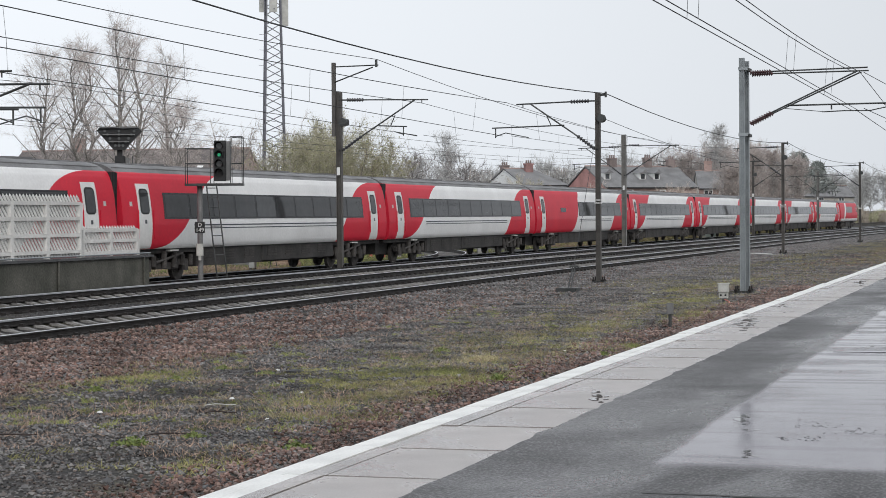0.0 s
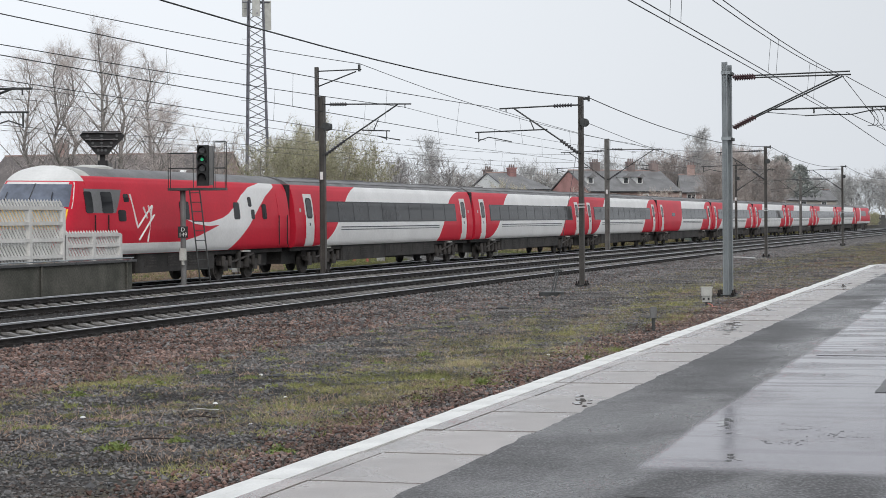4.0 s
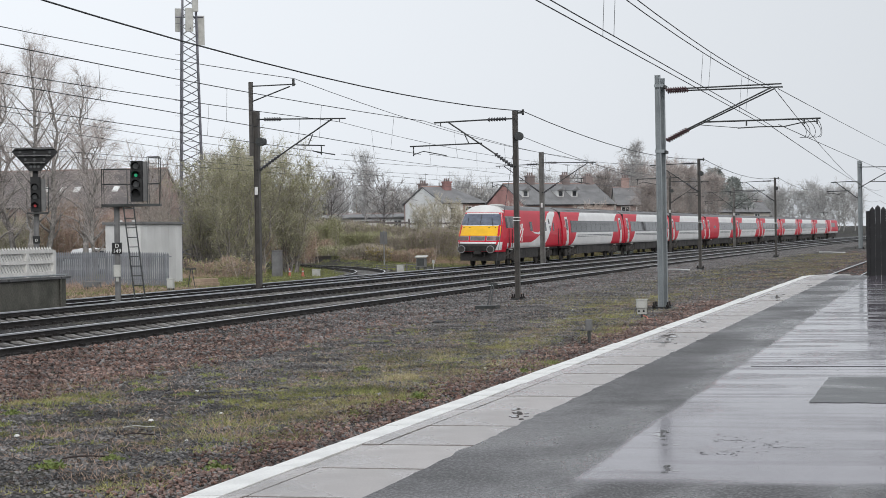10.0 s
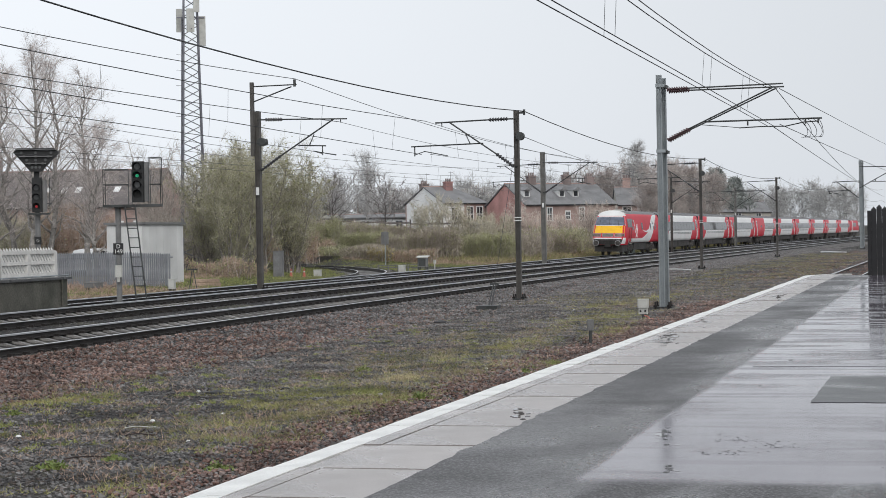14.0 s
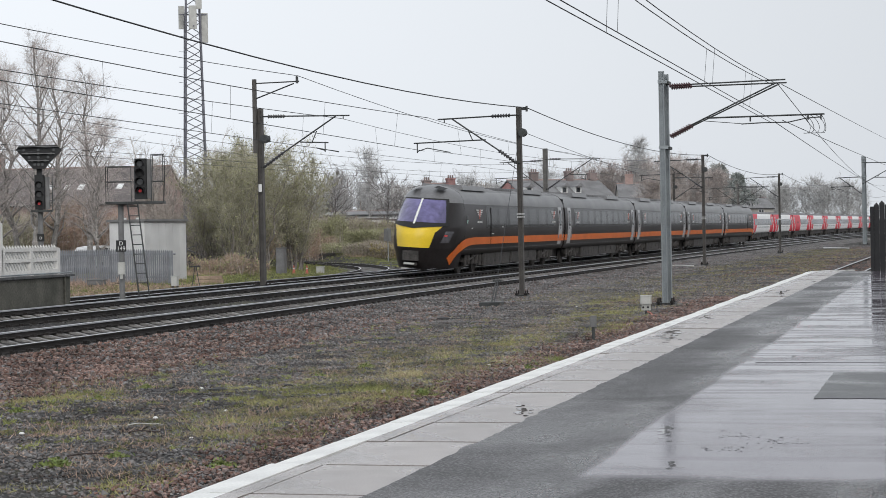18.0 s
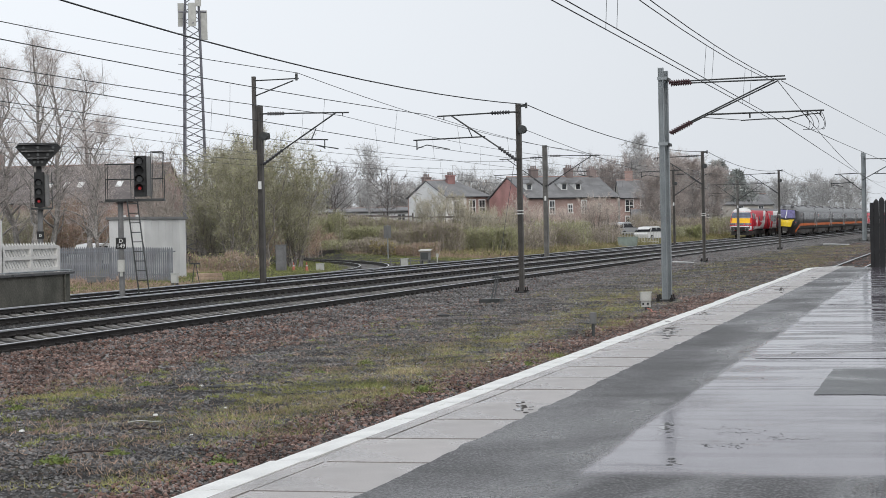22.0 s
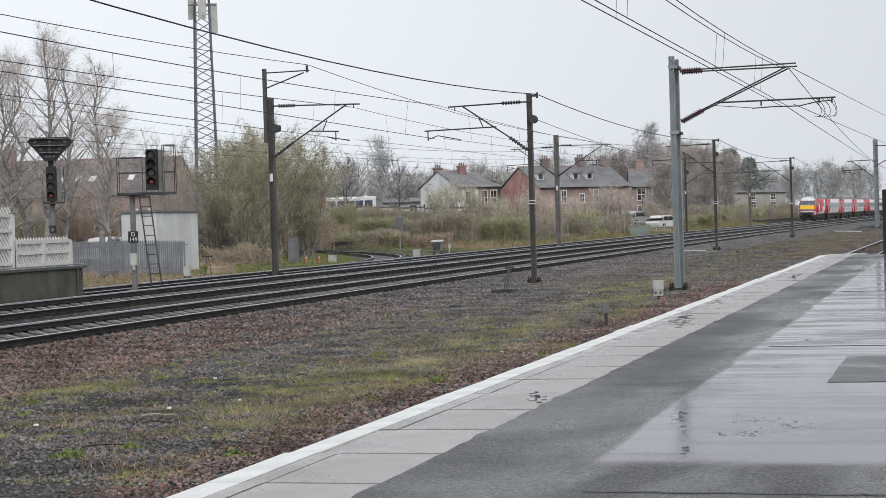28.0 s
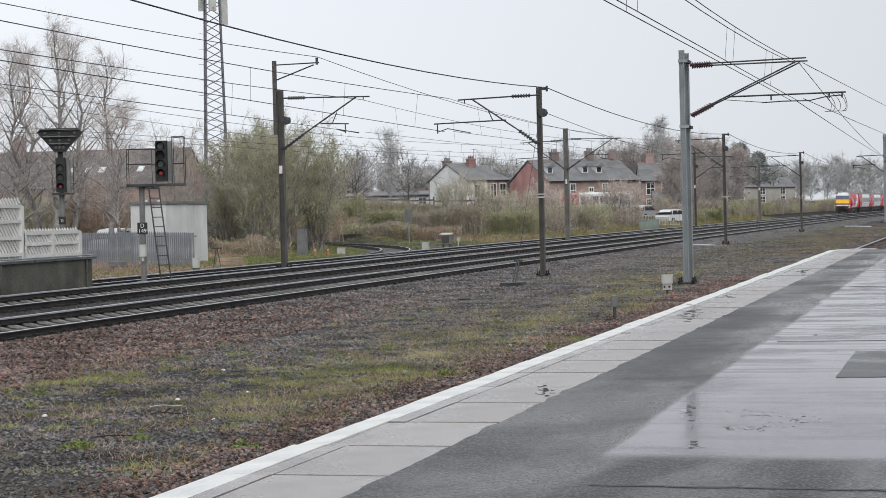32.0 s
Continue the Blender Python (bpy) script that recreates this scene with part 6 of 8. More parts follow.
def cone(x, y):
    t = thing("traffic_cone", "faded orange traffic cone in the grass", "cone", "traffic cones", at=pose(x, y, ground_z(x, y)) @ Matrix.Scale(0.8, 4))
    part("body", Geo().tube((0, 0, 0.03), (0, 0, 0.55), 0.11, 12, 0.02), M["conered"], t)
    part("base", Geo().cbox(0, 0, -0.02, 0.28, 0.28, 0.04, 0.02), M["conered"], t)
    part("sleeve", Geo().tube((0, 0, 0.30), (0, 0, 0.38), 0.068, 12, 0.055), M["greycab"], t, "dull reflective sleeve")


M["conered"] = mat("faded orange cone plastic", (0.5, 0.14, 0.1), 0.5, 0, 0.08, 5, 30, 0)
for x, y in ((-32.3, 95.4), (-31.8, 96.0), (-43.6, 121.8)):
    cone(x, y)


def sign_post(x, y):
    z = ground_z(x, y)
    t = thing("post_sign", "plain grey sign board on a thin post", "sign", at=pose(x, y, z))
    part("post", Geo().tube((0, 0, -0.1), (0, 0, 2.25), 0.035, 6), M["steel"], t)
    for k in (0, 1):
        part("board", Geo().box(-0.24 + 0.25 * k, -0.01 + 0.25 * k, -0.06, -0.03, 1.4, 2.2), M["siggrey"], t)


sign_post(-34.4, 120.3)
# sawn beams lying by the hut
ts = thing("timber_beams", "two pale sawn beams lying beside the hut", "timber", at=pose(-31.05, 80.2, ground_z(-31.05, 80.2), 0, 0, 12))
for q, (ln, yy, zz, r) in enumerate(((0.62, 0.0, 0.0, 0), (0.56, 0.05, 0.17, 4))):
    bm_ = part("beam", Geo().loft([[(x, k * 0.11, 0.16 * h) for k, h in ((-1, 0.08), (-0.9, 0), (0.9, 0), (1, 0.08), (1, 0.92), (0.9, 1), (-0.9, 1), (-1, 0.92))] for x in (-ln, ln)]), M["timber"], ts)
    bm_.matrix_basis = pose(0.02, yy, zz, 0, 0, r)

# ---- branch that curves off to the left ----
def branch():
    t = thing("branch_track", "rusty branch track curving away from the far line", "railway track", kind="structure")
    ang = steps(0, 0.70, 30)
    R = 76.0
    y0 = 78.5
    c0 = (-26.4 + bend(y0) - R, y0)
    for off in (-GAUGE / 2, GAUGE / 2):
        foot, head = Geo(), Geo()
        pr = [(-0.07, -0.16), (0.07, -0.16), (0.036, -0.03), (0.036, 0.0), (-0.036, 0.0), (-0.036, -0.03)]
        secs = [[(c0[0] + (R + off + a) * math.cos(th), c0[1] + (R + off + a) * math.sin(th), 0.14 + b) for a, b in pr] for th in ang]
        foot.loft(secs)
        r = part("rail", foot, M["rust"], t)
        head.loft([[(c0[0] + (R + off + a) * math.cos(th), c0[1] + (R + off + a) * math.sin(th), 0.141) for a in (-0.03, 0.03)] for th in ang], caps=False, close=False)
        part("rail_head", head, M["railhead"], r)
    sl = Geo()
    for i in range(96):
        th = 0.08 + i * 0.65 / R
        if th > 0.70:
            break
        ca, sa = math.cos(th), math.sin(th)
        vs = []
        for rr in (R - 1.25, R + 1.25):
            for d in (-0.12, 0.12):
                vs.append((c0[0] + rr * ca - d * sa, c0[1] + rr * sa + d * ca))
        sl.prism([vs[0], vs[2], vs[3], vs[1]], -0.12, -0.02)
    part("sleepers", sl, M["sleeper"], t)["kind"] = "stuff"


branch()

# ---- lattice radio tower ----
M["towersteel"] = mat("weathered tower steel", (0.22, 0.22, 0.25), 0.5, 0.4, 0.15, 1.5, 30, 0.05)
def tower():
    t = thing("lattice_tower", "grey steel lattice mobile mast with panel antennas", "mast", at=pose(-47.2, 120, 0, 0, 0, 25))
    H, b, a = 17.6, 0.78, 0.42
    corner = lambda i, z: Vector(((b + (a - b) * z / H) * (1, 1, -1, -1)[i], (b + (a - b) * z / H) * (-1, 1, 1, -1)[i], z))
    for i in range(4):
        part("leg", Geo().tube(corner(i, 0), corner(i, H), 0.055, 6), M["towersteel"], t)
    n = 15
    for i in range(4):
        j = (i + 1) % 4
        for k in range(n):
            z0, z1 = H * k / n, H * (k + 1) / n
            zm = (z0 + z1) / 2
            g = Geo().tube(corner(i, z0), corner(j, zm), 0.028, 4).tube(corner(j, zm), corner(i, z1), 0.028, 4)
            part("brace", g, M["towersteel"], t)
    la = Geo()
    lx = -b - 0.1
    for o in (-0.2, 0.2):
        la.tube((lx, o, 0.5), (lx + 0.33, o, 16.4), 0.02, 4)
    for k in range(52):
        z = 0.6 + 0.3 * k
        la.tube((lx + 0.33 * z / 16, -0.2, z), (lx + 0.33 * z / 16, 0.2, z), 0.012, 4)
    for k in range(16):
        z = 1 + k
        la.tube((lx + 0.33 * z / 16 - 0.35, 0, z), (lx + 0.33 * z / 16, 0.2, z), 0.012, 4)
    part("ladder", la, M["towersteel"], t, "caged access ladder")
    part("head_frame", Geo().tube((-0.9, 0, 16.4), (0.9, 0, 16.4), 0.05, 6).tube((0, -0.9, 15.6), (0, 0.9, 15.6), 0.05, 6).tube((0, 0, H), (0, 0, H + 1.5), 0.05, 6), M["towersteel"], t)
    for x, y, z, w, h in ((-0.05, -0.75, 15.4, 0.5, 1.5), (0.75, 0.1, 14.6, 0.45, 1.9), (-0.7, 0.4, 15.5, 0.4, 1.5), (0.35, -0.6, 16.7, 0.4, 1.6)):
        part("panel_antenna", Geo().cbox(x, y, z, w, 0.2, h, 0.05), M["greycab"], t, "pale panel antenna")


tower()

# ---- black gate screen at the platform end ----
gt = thing("spiked_gate", "black timber end screen with pointed boards on the platform", "fence", at=pose(-1.9, 54.4, PZ))
for i in range(12):
    h = 1.78 + 0.05 * (i % 2)
    g = Geo().box(i * 0.145, i * 0.145 + 0.14, 0, 0.05, 0, h)
    g.add([(i * 0.145, 0, h), (i * 0.145 + 0.14, 0, h), (i * 0.145 + 0.14, 0.05, h), (i * 0.145, 0.05, h), (i * 0.145 + 0.07, 0.025, h + 0.08)], [(0, 1, 4), (1, 2, 4), (2, 3, 4), (3, 0, 4)])
    part("board", g, M["blackpaint"], gt)
part("post", Geo().cbox(-0.05, 0.03, 0, 0.1, 0.12, 1.75, 0.01), M["blackpaint"], gt)
part("brace", Geo().box(0, 1.7, 0.05, 0.1, 0.4, 0.5).box(0, 1.7, 0.05, 0.1, 1.3, 1.4), M["blackpaint"], gt)

# ---- parked cars ----
def car(x, y, rz, rgb, label):
    z = ground_z(x, y)
    m = mat("car paint", rgb, 0.25, 0.1, 0.03, 1, 20, 0, coat=0.5)
    t = thing("parked_car", label, "car", "parked cars", at=pose(x, y, z, 0, 0, rz))
    prof = [(-2.1, 0.3), (-2.15, 0.7), (-1.9, 0.9), (-1.2, 0.95), (1.1, 0.95), (1.95, 0.85), (2.1, 0.6), (2.08, 0.3)]
    body = Geo().loft([[(px, s * w, pz) for px, pz in prof] for s, w in ((-1, 0.82), (-1, 0.86), (1, 0.86), (1, 0.82))])
    part("body", body, m, t)
    roof = [(-1.75, 0.94), (-1.3, 1.42), (0.3, 1.46), (1.05, 0.94)]
    part("cabin", Geo().loft([[(px * 0.98, s * (0.78 - 0.12 * (pz > 1)), pz) for px, pz in roof] for s in (-1, 1)]), M["glassdark"], t, "dark car windows")
    part("roof", Geo().loft([[(px, s * w, pz) for px, pz in ((-1.62, 1.2), (-1.4, 1.44), (-0.6, 1.52), (0.35, 1.49), (0.72, 1.28), (0.3, 1.36), (-1.2, 1.36))] for s, w in ((-1, 0.69), (1, 0.69))]), m, t)
    for s in (-1, 1):
        part("pillar", Geo().tube((-0.25, s * 0.7, 0.95), (-0.25, s * 0.68, 1.42), 0.04, 5).tube((-1.4, s * 0.74, 0.93), (-1.15, s * 0.68, 1.42), 0.06, 5), m, t)
    for a in (-1.3, 1.35):
        for s in (-1, 1):
            w = part("wheel", Geo().tube((a, s * 0.7, 0.32), (a, s * 0.88, 0.32), 0.32, 14), M["black"], t)
            part("hubcap", Geo().tube((a, s * 0.88, 0.32), (a, s * 0.89, 0.32), 0.2, 10), M["steelgrey"], w)


car(-47.2, 105, 78, (0.75, 0.75, 0.75), "white parked car beyond the palisade fence")
car(-32.6, 203, 72, (0.42, 0.43, 0.44), "silver parked car before the houses")
car(-29.6, 203, 66, (0.78, 0.78, 0.78), "white parked car before the houses")
# green bin and steel railing beyond the far track
M["binGreen"] = mat("weathered green steel", (0.25, 0.30, 0.265), 0.6, 0, 0.15, 2, 20, 0.05)
gb = thing("steel_bin", "weathered green steel bin beyond the far track", "bin", at=pose(-28.0, 177, ground_z(-28.0, 177), 0, 0, 8))
part("body", Geo().loft([[(-0.9 * k, -0.4, z), (0.9 * k, -0.4, z), (0.9 * k, 0.4, z), (-0.9 * k, 0.4, z)] for k, z in ((0.92, 0.05), (1.0, 0.85), (1.03, 0.86), (1.03, 0.92))]), M["binGreen"], gb)
part("lid", Geo().cbox(0, 0, 0.92, 1.86, 0.84, 0.05, 0.03), M["binGreen"], gb)
rg = thing("steel_railing", "pale grey steel railing before the parked cars", "fence", at=pose(-31.0, 190, ground_z(-29.4, 190) - 0.05, 0, 0, 4))
for k in (0.2, 1.12):
    part("rail", Geo().tube((0, 0, k), (3.9, 0, k), 0.035, 6), M["greycab"], rg)
for k in range(27):
    part("bar", Geo().tube((k * 0.15, 0, 0), (k * 0.15, 0, 1.15), 0.02, 5), M["greycab"], rg)


# ---- bus on the road behind the hedge ----
def bus():
    t = thing("bus", "white single-deck bus with a red rear end", "bus")
    L, W, H = 7.8, 2.3, 2.6
    m = mat("white bus paint", (0.80, 0.80, 0.79), 0.4, 0, 0.05, 1, 12, 0)
    r = mat("red bus paint", (0.44, 0.075, 0.075), 0.4, 0, 0.05, 1, 12, 0)
    prof = [(-W / 2, 0.35), (W / 2, 0.35), (W / 2, 2.4), (W / 2 - 0.15, H - 0.1), (W / 2 - 0.45, H), (-W / 2 + 0.45, H), (-W / 2 + 0.15, H - 0.1), (-W / 2, 2.4)]
    part("body", Geo().loft([[(x, a, b) for a, b in prof] for x in (2.0, L - 0.15, L)]), m, t, "white bus body")
    part("rear_body", Geo().loft([[(x, a, b) for a, b in prof] for x in (0.0, 0.12, 2.0)]), r, t, "red rear body")
    for s in (-1, 1):
        for i in range(5):
            x = 2.2 + i * 1.08
            part("window", Geo().box(x, x + 0.9, s * W / 2 - 0.012, s * W / 2 + 0.012, 1.3, 2.15), M["screen"], t)
        part("side_vent", Geo().box(0.6, 1.3, s * W / 2 - 0.012, s * W / 2 + 0.012, 0.8, 1.1), M["black"], t)
        for x in (1.3, L - 1.5):
            w = part("wheel", Geo().tube((x, s * (W / 2 - 0.25), 0.46), (x, s * (W / 2 + 0.01), 0.46), 0.46, 14), M["black"], t)
            part("hub", Geo().tube((x, s * (W / 2 + 0.01), 0.46), (x, s * (W / 2 + 0.03), 0.46), 0.24, 10), M["steelgrey"], w)
    part("windscreen", Geo().box(L - 0.01, L + 0.012, -1.0, 1.0, 1.15, 2.4), M["screen"], t)
    part("rear_window", Geo().box(-0.012, 0.01, -0.9, 0.9, 1.5, 2.2), M["screen"], t)
    return t


BUS = bus()


# ---- houses beyond the line ----
M["render"] = mat("white rendered wall", (0.87, 0.87, 0.86), 0.7, 0, 0.08, 0.5, 8, 0.1)
# both bricks are paled, with some distance haze in the colour
M["brickred"] = mat("red brick wall", (0.48, 0.26, 0.24), 0.8, 0, 0.15, 0.6, 12, 0.2)
M["brickbrown"] = mat("brown brick wall", (0.42, 0.30, 0.27), 0.8, 0, 0.2, 0.6, 12, 0.2)
M["chimneybrick"] = mat("sooty chimney brick", (0.26, 0.21, 0.20), 0.8, 0, 0.2, 0.6, 12, 0.2)
M["chimneyred"] = mat("weathered red chimney brick", (0.34, 0.19, 0.18), 0.8, 0, 0.2, 0.6, 12, 0.2)
M["greystucco"] = mat("grey stucco wall", (0.40, 0.38, 0.35), 0.8, 0, 0.12, 0.5, 10, 0.1)
M["slate"] = mat("wet slate roof", (0.21, 0.21, 0.215), 0.6, 0, 0.15, 0.8, 9, 0.3)
M["tilebrown"] = mat("brown tile roof", (0.145, 0.125, 0.12), 0.6, 0, 0.2, 0.8, 5, 0.3)
M["windowdark"] = mat("dark house window", (0.05, 0.055, 0.06), 0.1, 0, 0.2, 1, 6, 0, spec=0.8)


def house(label, x, y, z, rz, L, W, eave, ridge, wall, gable, wins=(), chims=(), dormers=(), skylights=(), hip=0.0, tiles="slate", pale=0.0):
    """Origin at the near corner; the front runs along +x for L metres, the gable along +y for W. wins: (along, sill, width, height) on the front."""
    t = thing("house", label, "house", "houses beyond the line", at=pose(x, y, z, 0, 0, rz))
    if pale:
        part("wall", Geo().box(0, pale, 0, 0.25, 0, eave), M["render"], t, "white rendered wall")
    for xa, ya in ((pale, 0.0), (0.0, W - 0.25)):
        part("wall", Geo().box(xa, L, ya, ya + 0.25, 0, eave), M[wall], t)
    for a in (0.0, L - 0.25):
        g = Geo().loft([[(xx, 0.25, 0), (xx, W - 0.25, 0), (xx, W - 0.25, eave), (xx, W / 2, ridge if a == 0 or not hip else eave), (xx, 0.25, eave)] for xx in (a, a + 0.25)])
        part("gable_wall", g, M[gable], t)
    o = 0.3
    k = (ridge - eave) / (W / 2)
    for s in (0, 1):
        f = (lambda yy: yy) if not s else (lambda yy: W - yy)
        pts = [(f(-o), eave - o * k), (f(W / 2), ridge), (f(W / 2), ridge + 0.14), (f(-o), eave - o * k + 0.14)]
        rf = part("roof", Geo().loft([[(xx - (hip if xx > 0 and b >= ridge else 0), a, b) for a, b in pts] for xx in (-0.12, L + 0.12)]), M[tiles], t, "wet tiled roof")
        if not s:
            for a in skylights:
                yy = W * 0.17
                part("skylight", Geo().loft([[(xx, q, eave + k * q + 0.16) for q in (yy, yy + 0.8)] + [(xx, q, eave + k * q + 0.2) for q in (yy + 0.8, yy)] for xx in (a, a + 0.5)]), M["white"], rf, "pale roof light")
    if hip:
        e = eave - o * k + 0.1
        part("roof", Geo().add([(L + 0.13, -o, e), (L + 0.13, W + o, e), (L + 0.12 - hip, W / 2, ridge + 0.14), (L + 0.1, 0, e - 0.1), (L + 0.1, W, e - 0.1), (L - hip, W / 2, ridge)], [(0, 1, 2), (3, 5, 4), (0, 3, 4, 1)]), M["slate"], t)
    part("ridge_tile", Geo().box(-0.12, L + 0.12 - hip, W / 2 - 0.1, W / 2 + 0.1, ridge + 0.08, ridge + 0.2), M["brickbrown"], t)
    part("gutter", Geo().tube((-0.1, -o - 0.02, eave - 0.08), (L + 0.1, -o - 0.02, eave - 0.08), 0.06, 6), M["blackpaint"], t)
    for a, b, c, d in wins:
        wn = part("window", Geo().box(a, a + c, -0.02, 0.02, b, b + d), M["windowdark"], t)
        fr = Geo().box(a - 0.1, a, -0.06, 0, b, b + d).box(a + c, a + c + 0.1, -0.06, 0, b, b + d).box(a - 0.1, a + c + 0.1, -0.06, 0, b + d, b + d + 0.14)
        fr.box(a, a + c, -0.05, 0, b + d / 2 - 0.04, b + d / 2 + 0.04).box(a + c / 2 - 0.03, a + c / 2 + 0.03, -0.05, 0, b, b + d)
        part("frame", fr, M["white"], wn, "white window frame")
        part("sill", Geo().box(a - 0.15, a + c + 0.15, -0.12, 0, b - 0.12, b), M["white"], wn)
    for a, b, h, m in chims:
        c = part("chimney", Geo().cbox(a, b, ridge - 1.0, 1.0, 0.6, h + 1.0).cbox(a, b, ridge + h, 1.12, 0.72, 0.18), M[m], t, "brick chimney stack")
        for i in range(3):
            part("pot", Geo().tube((a - 0.3 + 0.3 * i, b, ridge + h + 0.18), (a - 0.3 + 0.3 * i, b, ridge + h + 0.55), 0.11, 8, 0.09), M["chimneybrick"], c)
        part("aerial", Geo().tube((a + 0.4, b, ridge + h), (a + 0.4, b, ridge + h + 1.4), 0.02, 4).tube((a + 0.1, b, ridge + h + 1.3), (a + 0.8, b, ridge + h + 1.3), 0.015, 4), M["darksteel"], c)
    for a in dormers:
        d0 = Geo().box(a, a + 0.9, W * 0.16, W * 0.4, eave + k * W * 0.16, eave + k * W * 0.16 + 0.9)
        dm = part("dormer", d0, M["white"], t, "small white dormer")
        part("pane", Geo().box(a + 0.18, a + 0.72, W * 0.16 - 0.02, W * 0.16, eave + k * W * 0.16 + 0.2, eave + k * W * 0.16 + 0.78), M["windowdark"], dm)
        zz = eave + k * W * 0.16 + 0.9
        part("dormer_roof", Geo().loft([[(a - 0.1, yy, zz), (a + 1.0, yy, zz), (a + 0.45, yy, zz + 0.45)] for yy in (W * 0.1, W * 0.5)]), M["slate"], dm)


house("white rendered end house with slate roof and red chimney", -57.9, 228, 0.3, 48, 6.4, 8.4, 5.5, 7.45, "brickbrown", "render",
      ((1.2, 3.5, 0.7, 1.4), (3.45, 3.3, 0.8, 1.7), (4.85, 3.3, 0.8, 1.7), (0.8, 0.7, 1.2, 1.5), (4.1, 0.7, 1.6, 1.5)), ((0.7, 5.2, 0.35, "chimneybrick"), (3.0, 3.4, 0.55, "chimneyred")), hip=2.6, pale=3.0)
house("long low white building behind the bare trees", -77.0, 240, 2.2, 0, 12, 5, 2.1, 2.5, "render", "render", [(1.0 + 2.2 * i, 0.9, 0.9, 0.8) for i in range(5)])
house("low white outbuilding with slate roof", -53.6, 224, 0.3, 20, 2.7, 3, 2.5, 3.1, "render", "render", ((0.6, 1.3, 1.4, 0.9),))
house("red brick terrace with slate roof, dormers and chimneys", -47.5, 226, 0.3, 45, 13, 8.6, 5.1, 7.55, "brickbrown", "brickred",
      ((3.1, 3.2, 0.65, 1.45), (5.75, 3.3, 0.55, 0.9), (7.7, 3.2, 0.65, 1.45), (9.9, 3.4, 0.6, 0.8), (1.2, 0.7, 0.7, 1.3), (3.1, 0.7, 0.7, 1.3), (5.6, 0.7, 0.7, 1.3), (7.6, 0.7, 0.7, 1.4), (10.4, 0.7, 0.8, 1.3)), ((3.7, 4.3, 0.9, "chimneybrick"), (8.8, 4.3, 1.0, "chimneybrick"), (12.2, 4.3, 0.8, "chimneybrick")), (0.7, 5.7, 7.7))
house("brown brick house with white windows behind the parked cars", -39.8, 246, 0.8, 14, 6.2, 8.0, 4.6, 6.8, "brickbrown", "greystucco",
      [(0.7 + 1.9 * i, z, 0.95, 1.4) for i in range(3) for z in (0.8, 2.9)], ((1.5, 4.0, 1.1, "brickbrown"),))
house("small white glazed porch with a pitched roof", -37.0, 238, 0.9, 14, 2.2, 2.6, 1.9, 2.9, "render", "render", ((0.4, 0.5, 1.4, 1.2),))
# white walls drawn in grey stucco to stand in for haze
for i in range(3):
    house("pale terraced house with grey roof, far along the line", -45.3 + 3.0 * i, 378 + 10 * i, 2.0, 30, 6.4, 7.0, 3.5, 5.6 + 0.4 * (i % 2), "greystucco", "greystucco",
          [(0.8 + 2.4 * j, z, 1.0, 1.1) for j in range(2) for z in (0.5, 2.1)], ((3, 3.5, 0.8, "chimneybrick"),))
house("long brown-roofed building with roof lights", -82.0, 146, 0.6, 6, 20, 11, 4.2, 7.2, "brickbrown", "brickbrown",
      [(1.2 + 2.6 * i, 1.2, 1.3, 1.4) for i in range(7)], ((5, 5.5, 1.0, "brickbrown"),), (), (10.4, 11.9, 13.1, 16.4), tiles="tilebrown")


def field_wall(xa, ya, xb, yb, h, m, label):
    d = Vector((xb - xa, yb - ya, 0))
    n = int(d.length / 2.5)
    t = thing("board_fence", label, "fence")
    for i in range(n):
        p, q = Vector((xa, ya, 0)) + d * (i / n), Vector((xa, ya, 0)) + d * ((i + 0.97) / n)
        z = ground_z(p.x, p.y)
        for k in range(3):
            part("board", Geo().add([(p.x, p.y, z + h * (0.3 + 0.25 * k)), (q.x, q.y, z + h * (0.3 + 0.25 * k)), (q.x, q.y, z + h * (0.3 + 0.25 * k) + 0.16), (p.x, p.y, z + h * (0.3 + 0.25 * k) + 0.16),
                                     (p.x, p.y + 0.04, z + h * (0.3 + 0.25 * k)), (q.x, q.y + 0.04, z + h * (0.3 + 0.25 * k)), (q.x, q.y + 0.04, z + h * (0.3 + 0.25 * k) + 0.16), (p.x, p.y + 0.04, z + h * (0.3 + 0.25 * k) + 0.16)],
                                    [(0, 1, 2, 3), (7, 6, 5, 4), (3, 2, 6, 7), (0, 4, 5, 1)]), M[m], t)
        part("post", Geo().cbox(p.x, p.y + 0.06, z - 0.1, 0.12, 0.12, h + 0.15), M[m], t)


field_wall(-66, 166.5, -37, 164.5, 2.15, "tilebrown", "weathered dark post and board fence above the hedge")


# ---- bare trees, thickets and hedges ----
RNG = np.random.default_rng(11)


def np_mesh(name, verts, faces, material):
    """Mesh from arrays; faces all of one size."""
    me = bpy.data.meshes.new(name)
    n, k = faces.shape
    me.vertices.add(len(verts))
    me.vertices.foreach_set("co", verts.astype(np.float32).ravel())
    me.loops.add(n * k)
    me.loops.foreach_set("vertex_index", faces.astype(np.int32).ravel())
    me.polygons.add(n)
    me.polygons.foreach_set("loop_start", np.arange(0, n * k, k, dtype=np.int32))
    me.materials.append(material)
    me.polygons.foreach_set("use_smooth", np.zeros(n, dtype=bool))
    me.update(calc_edges=True)
    me.validate()
    return me


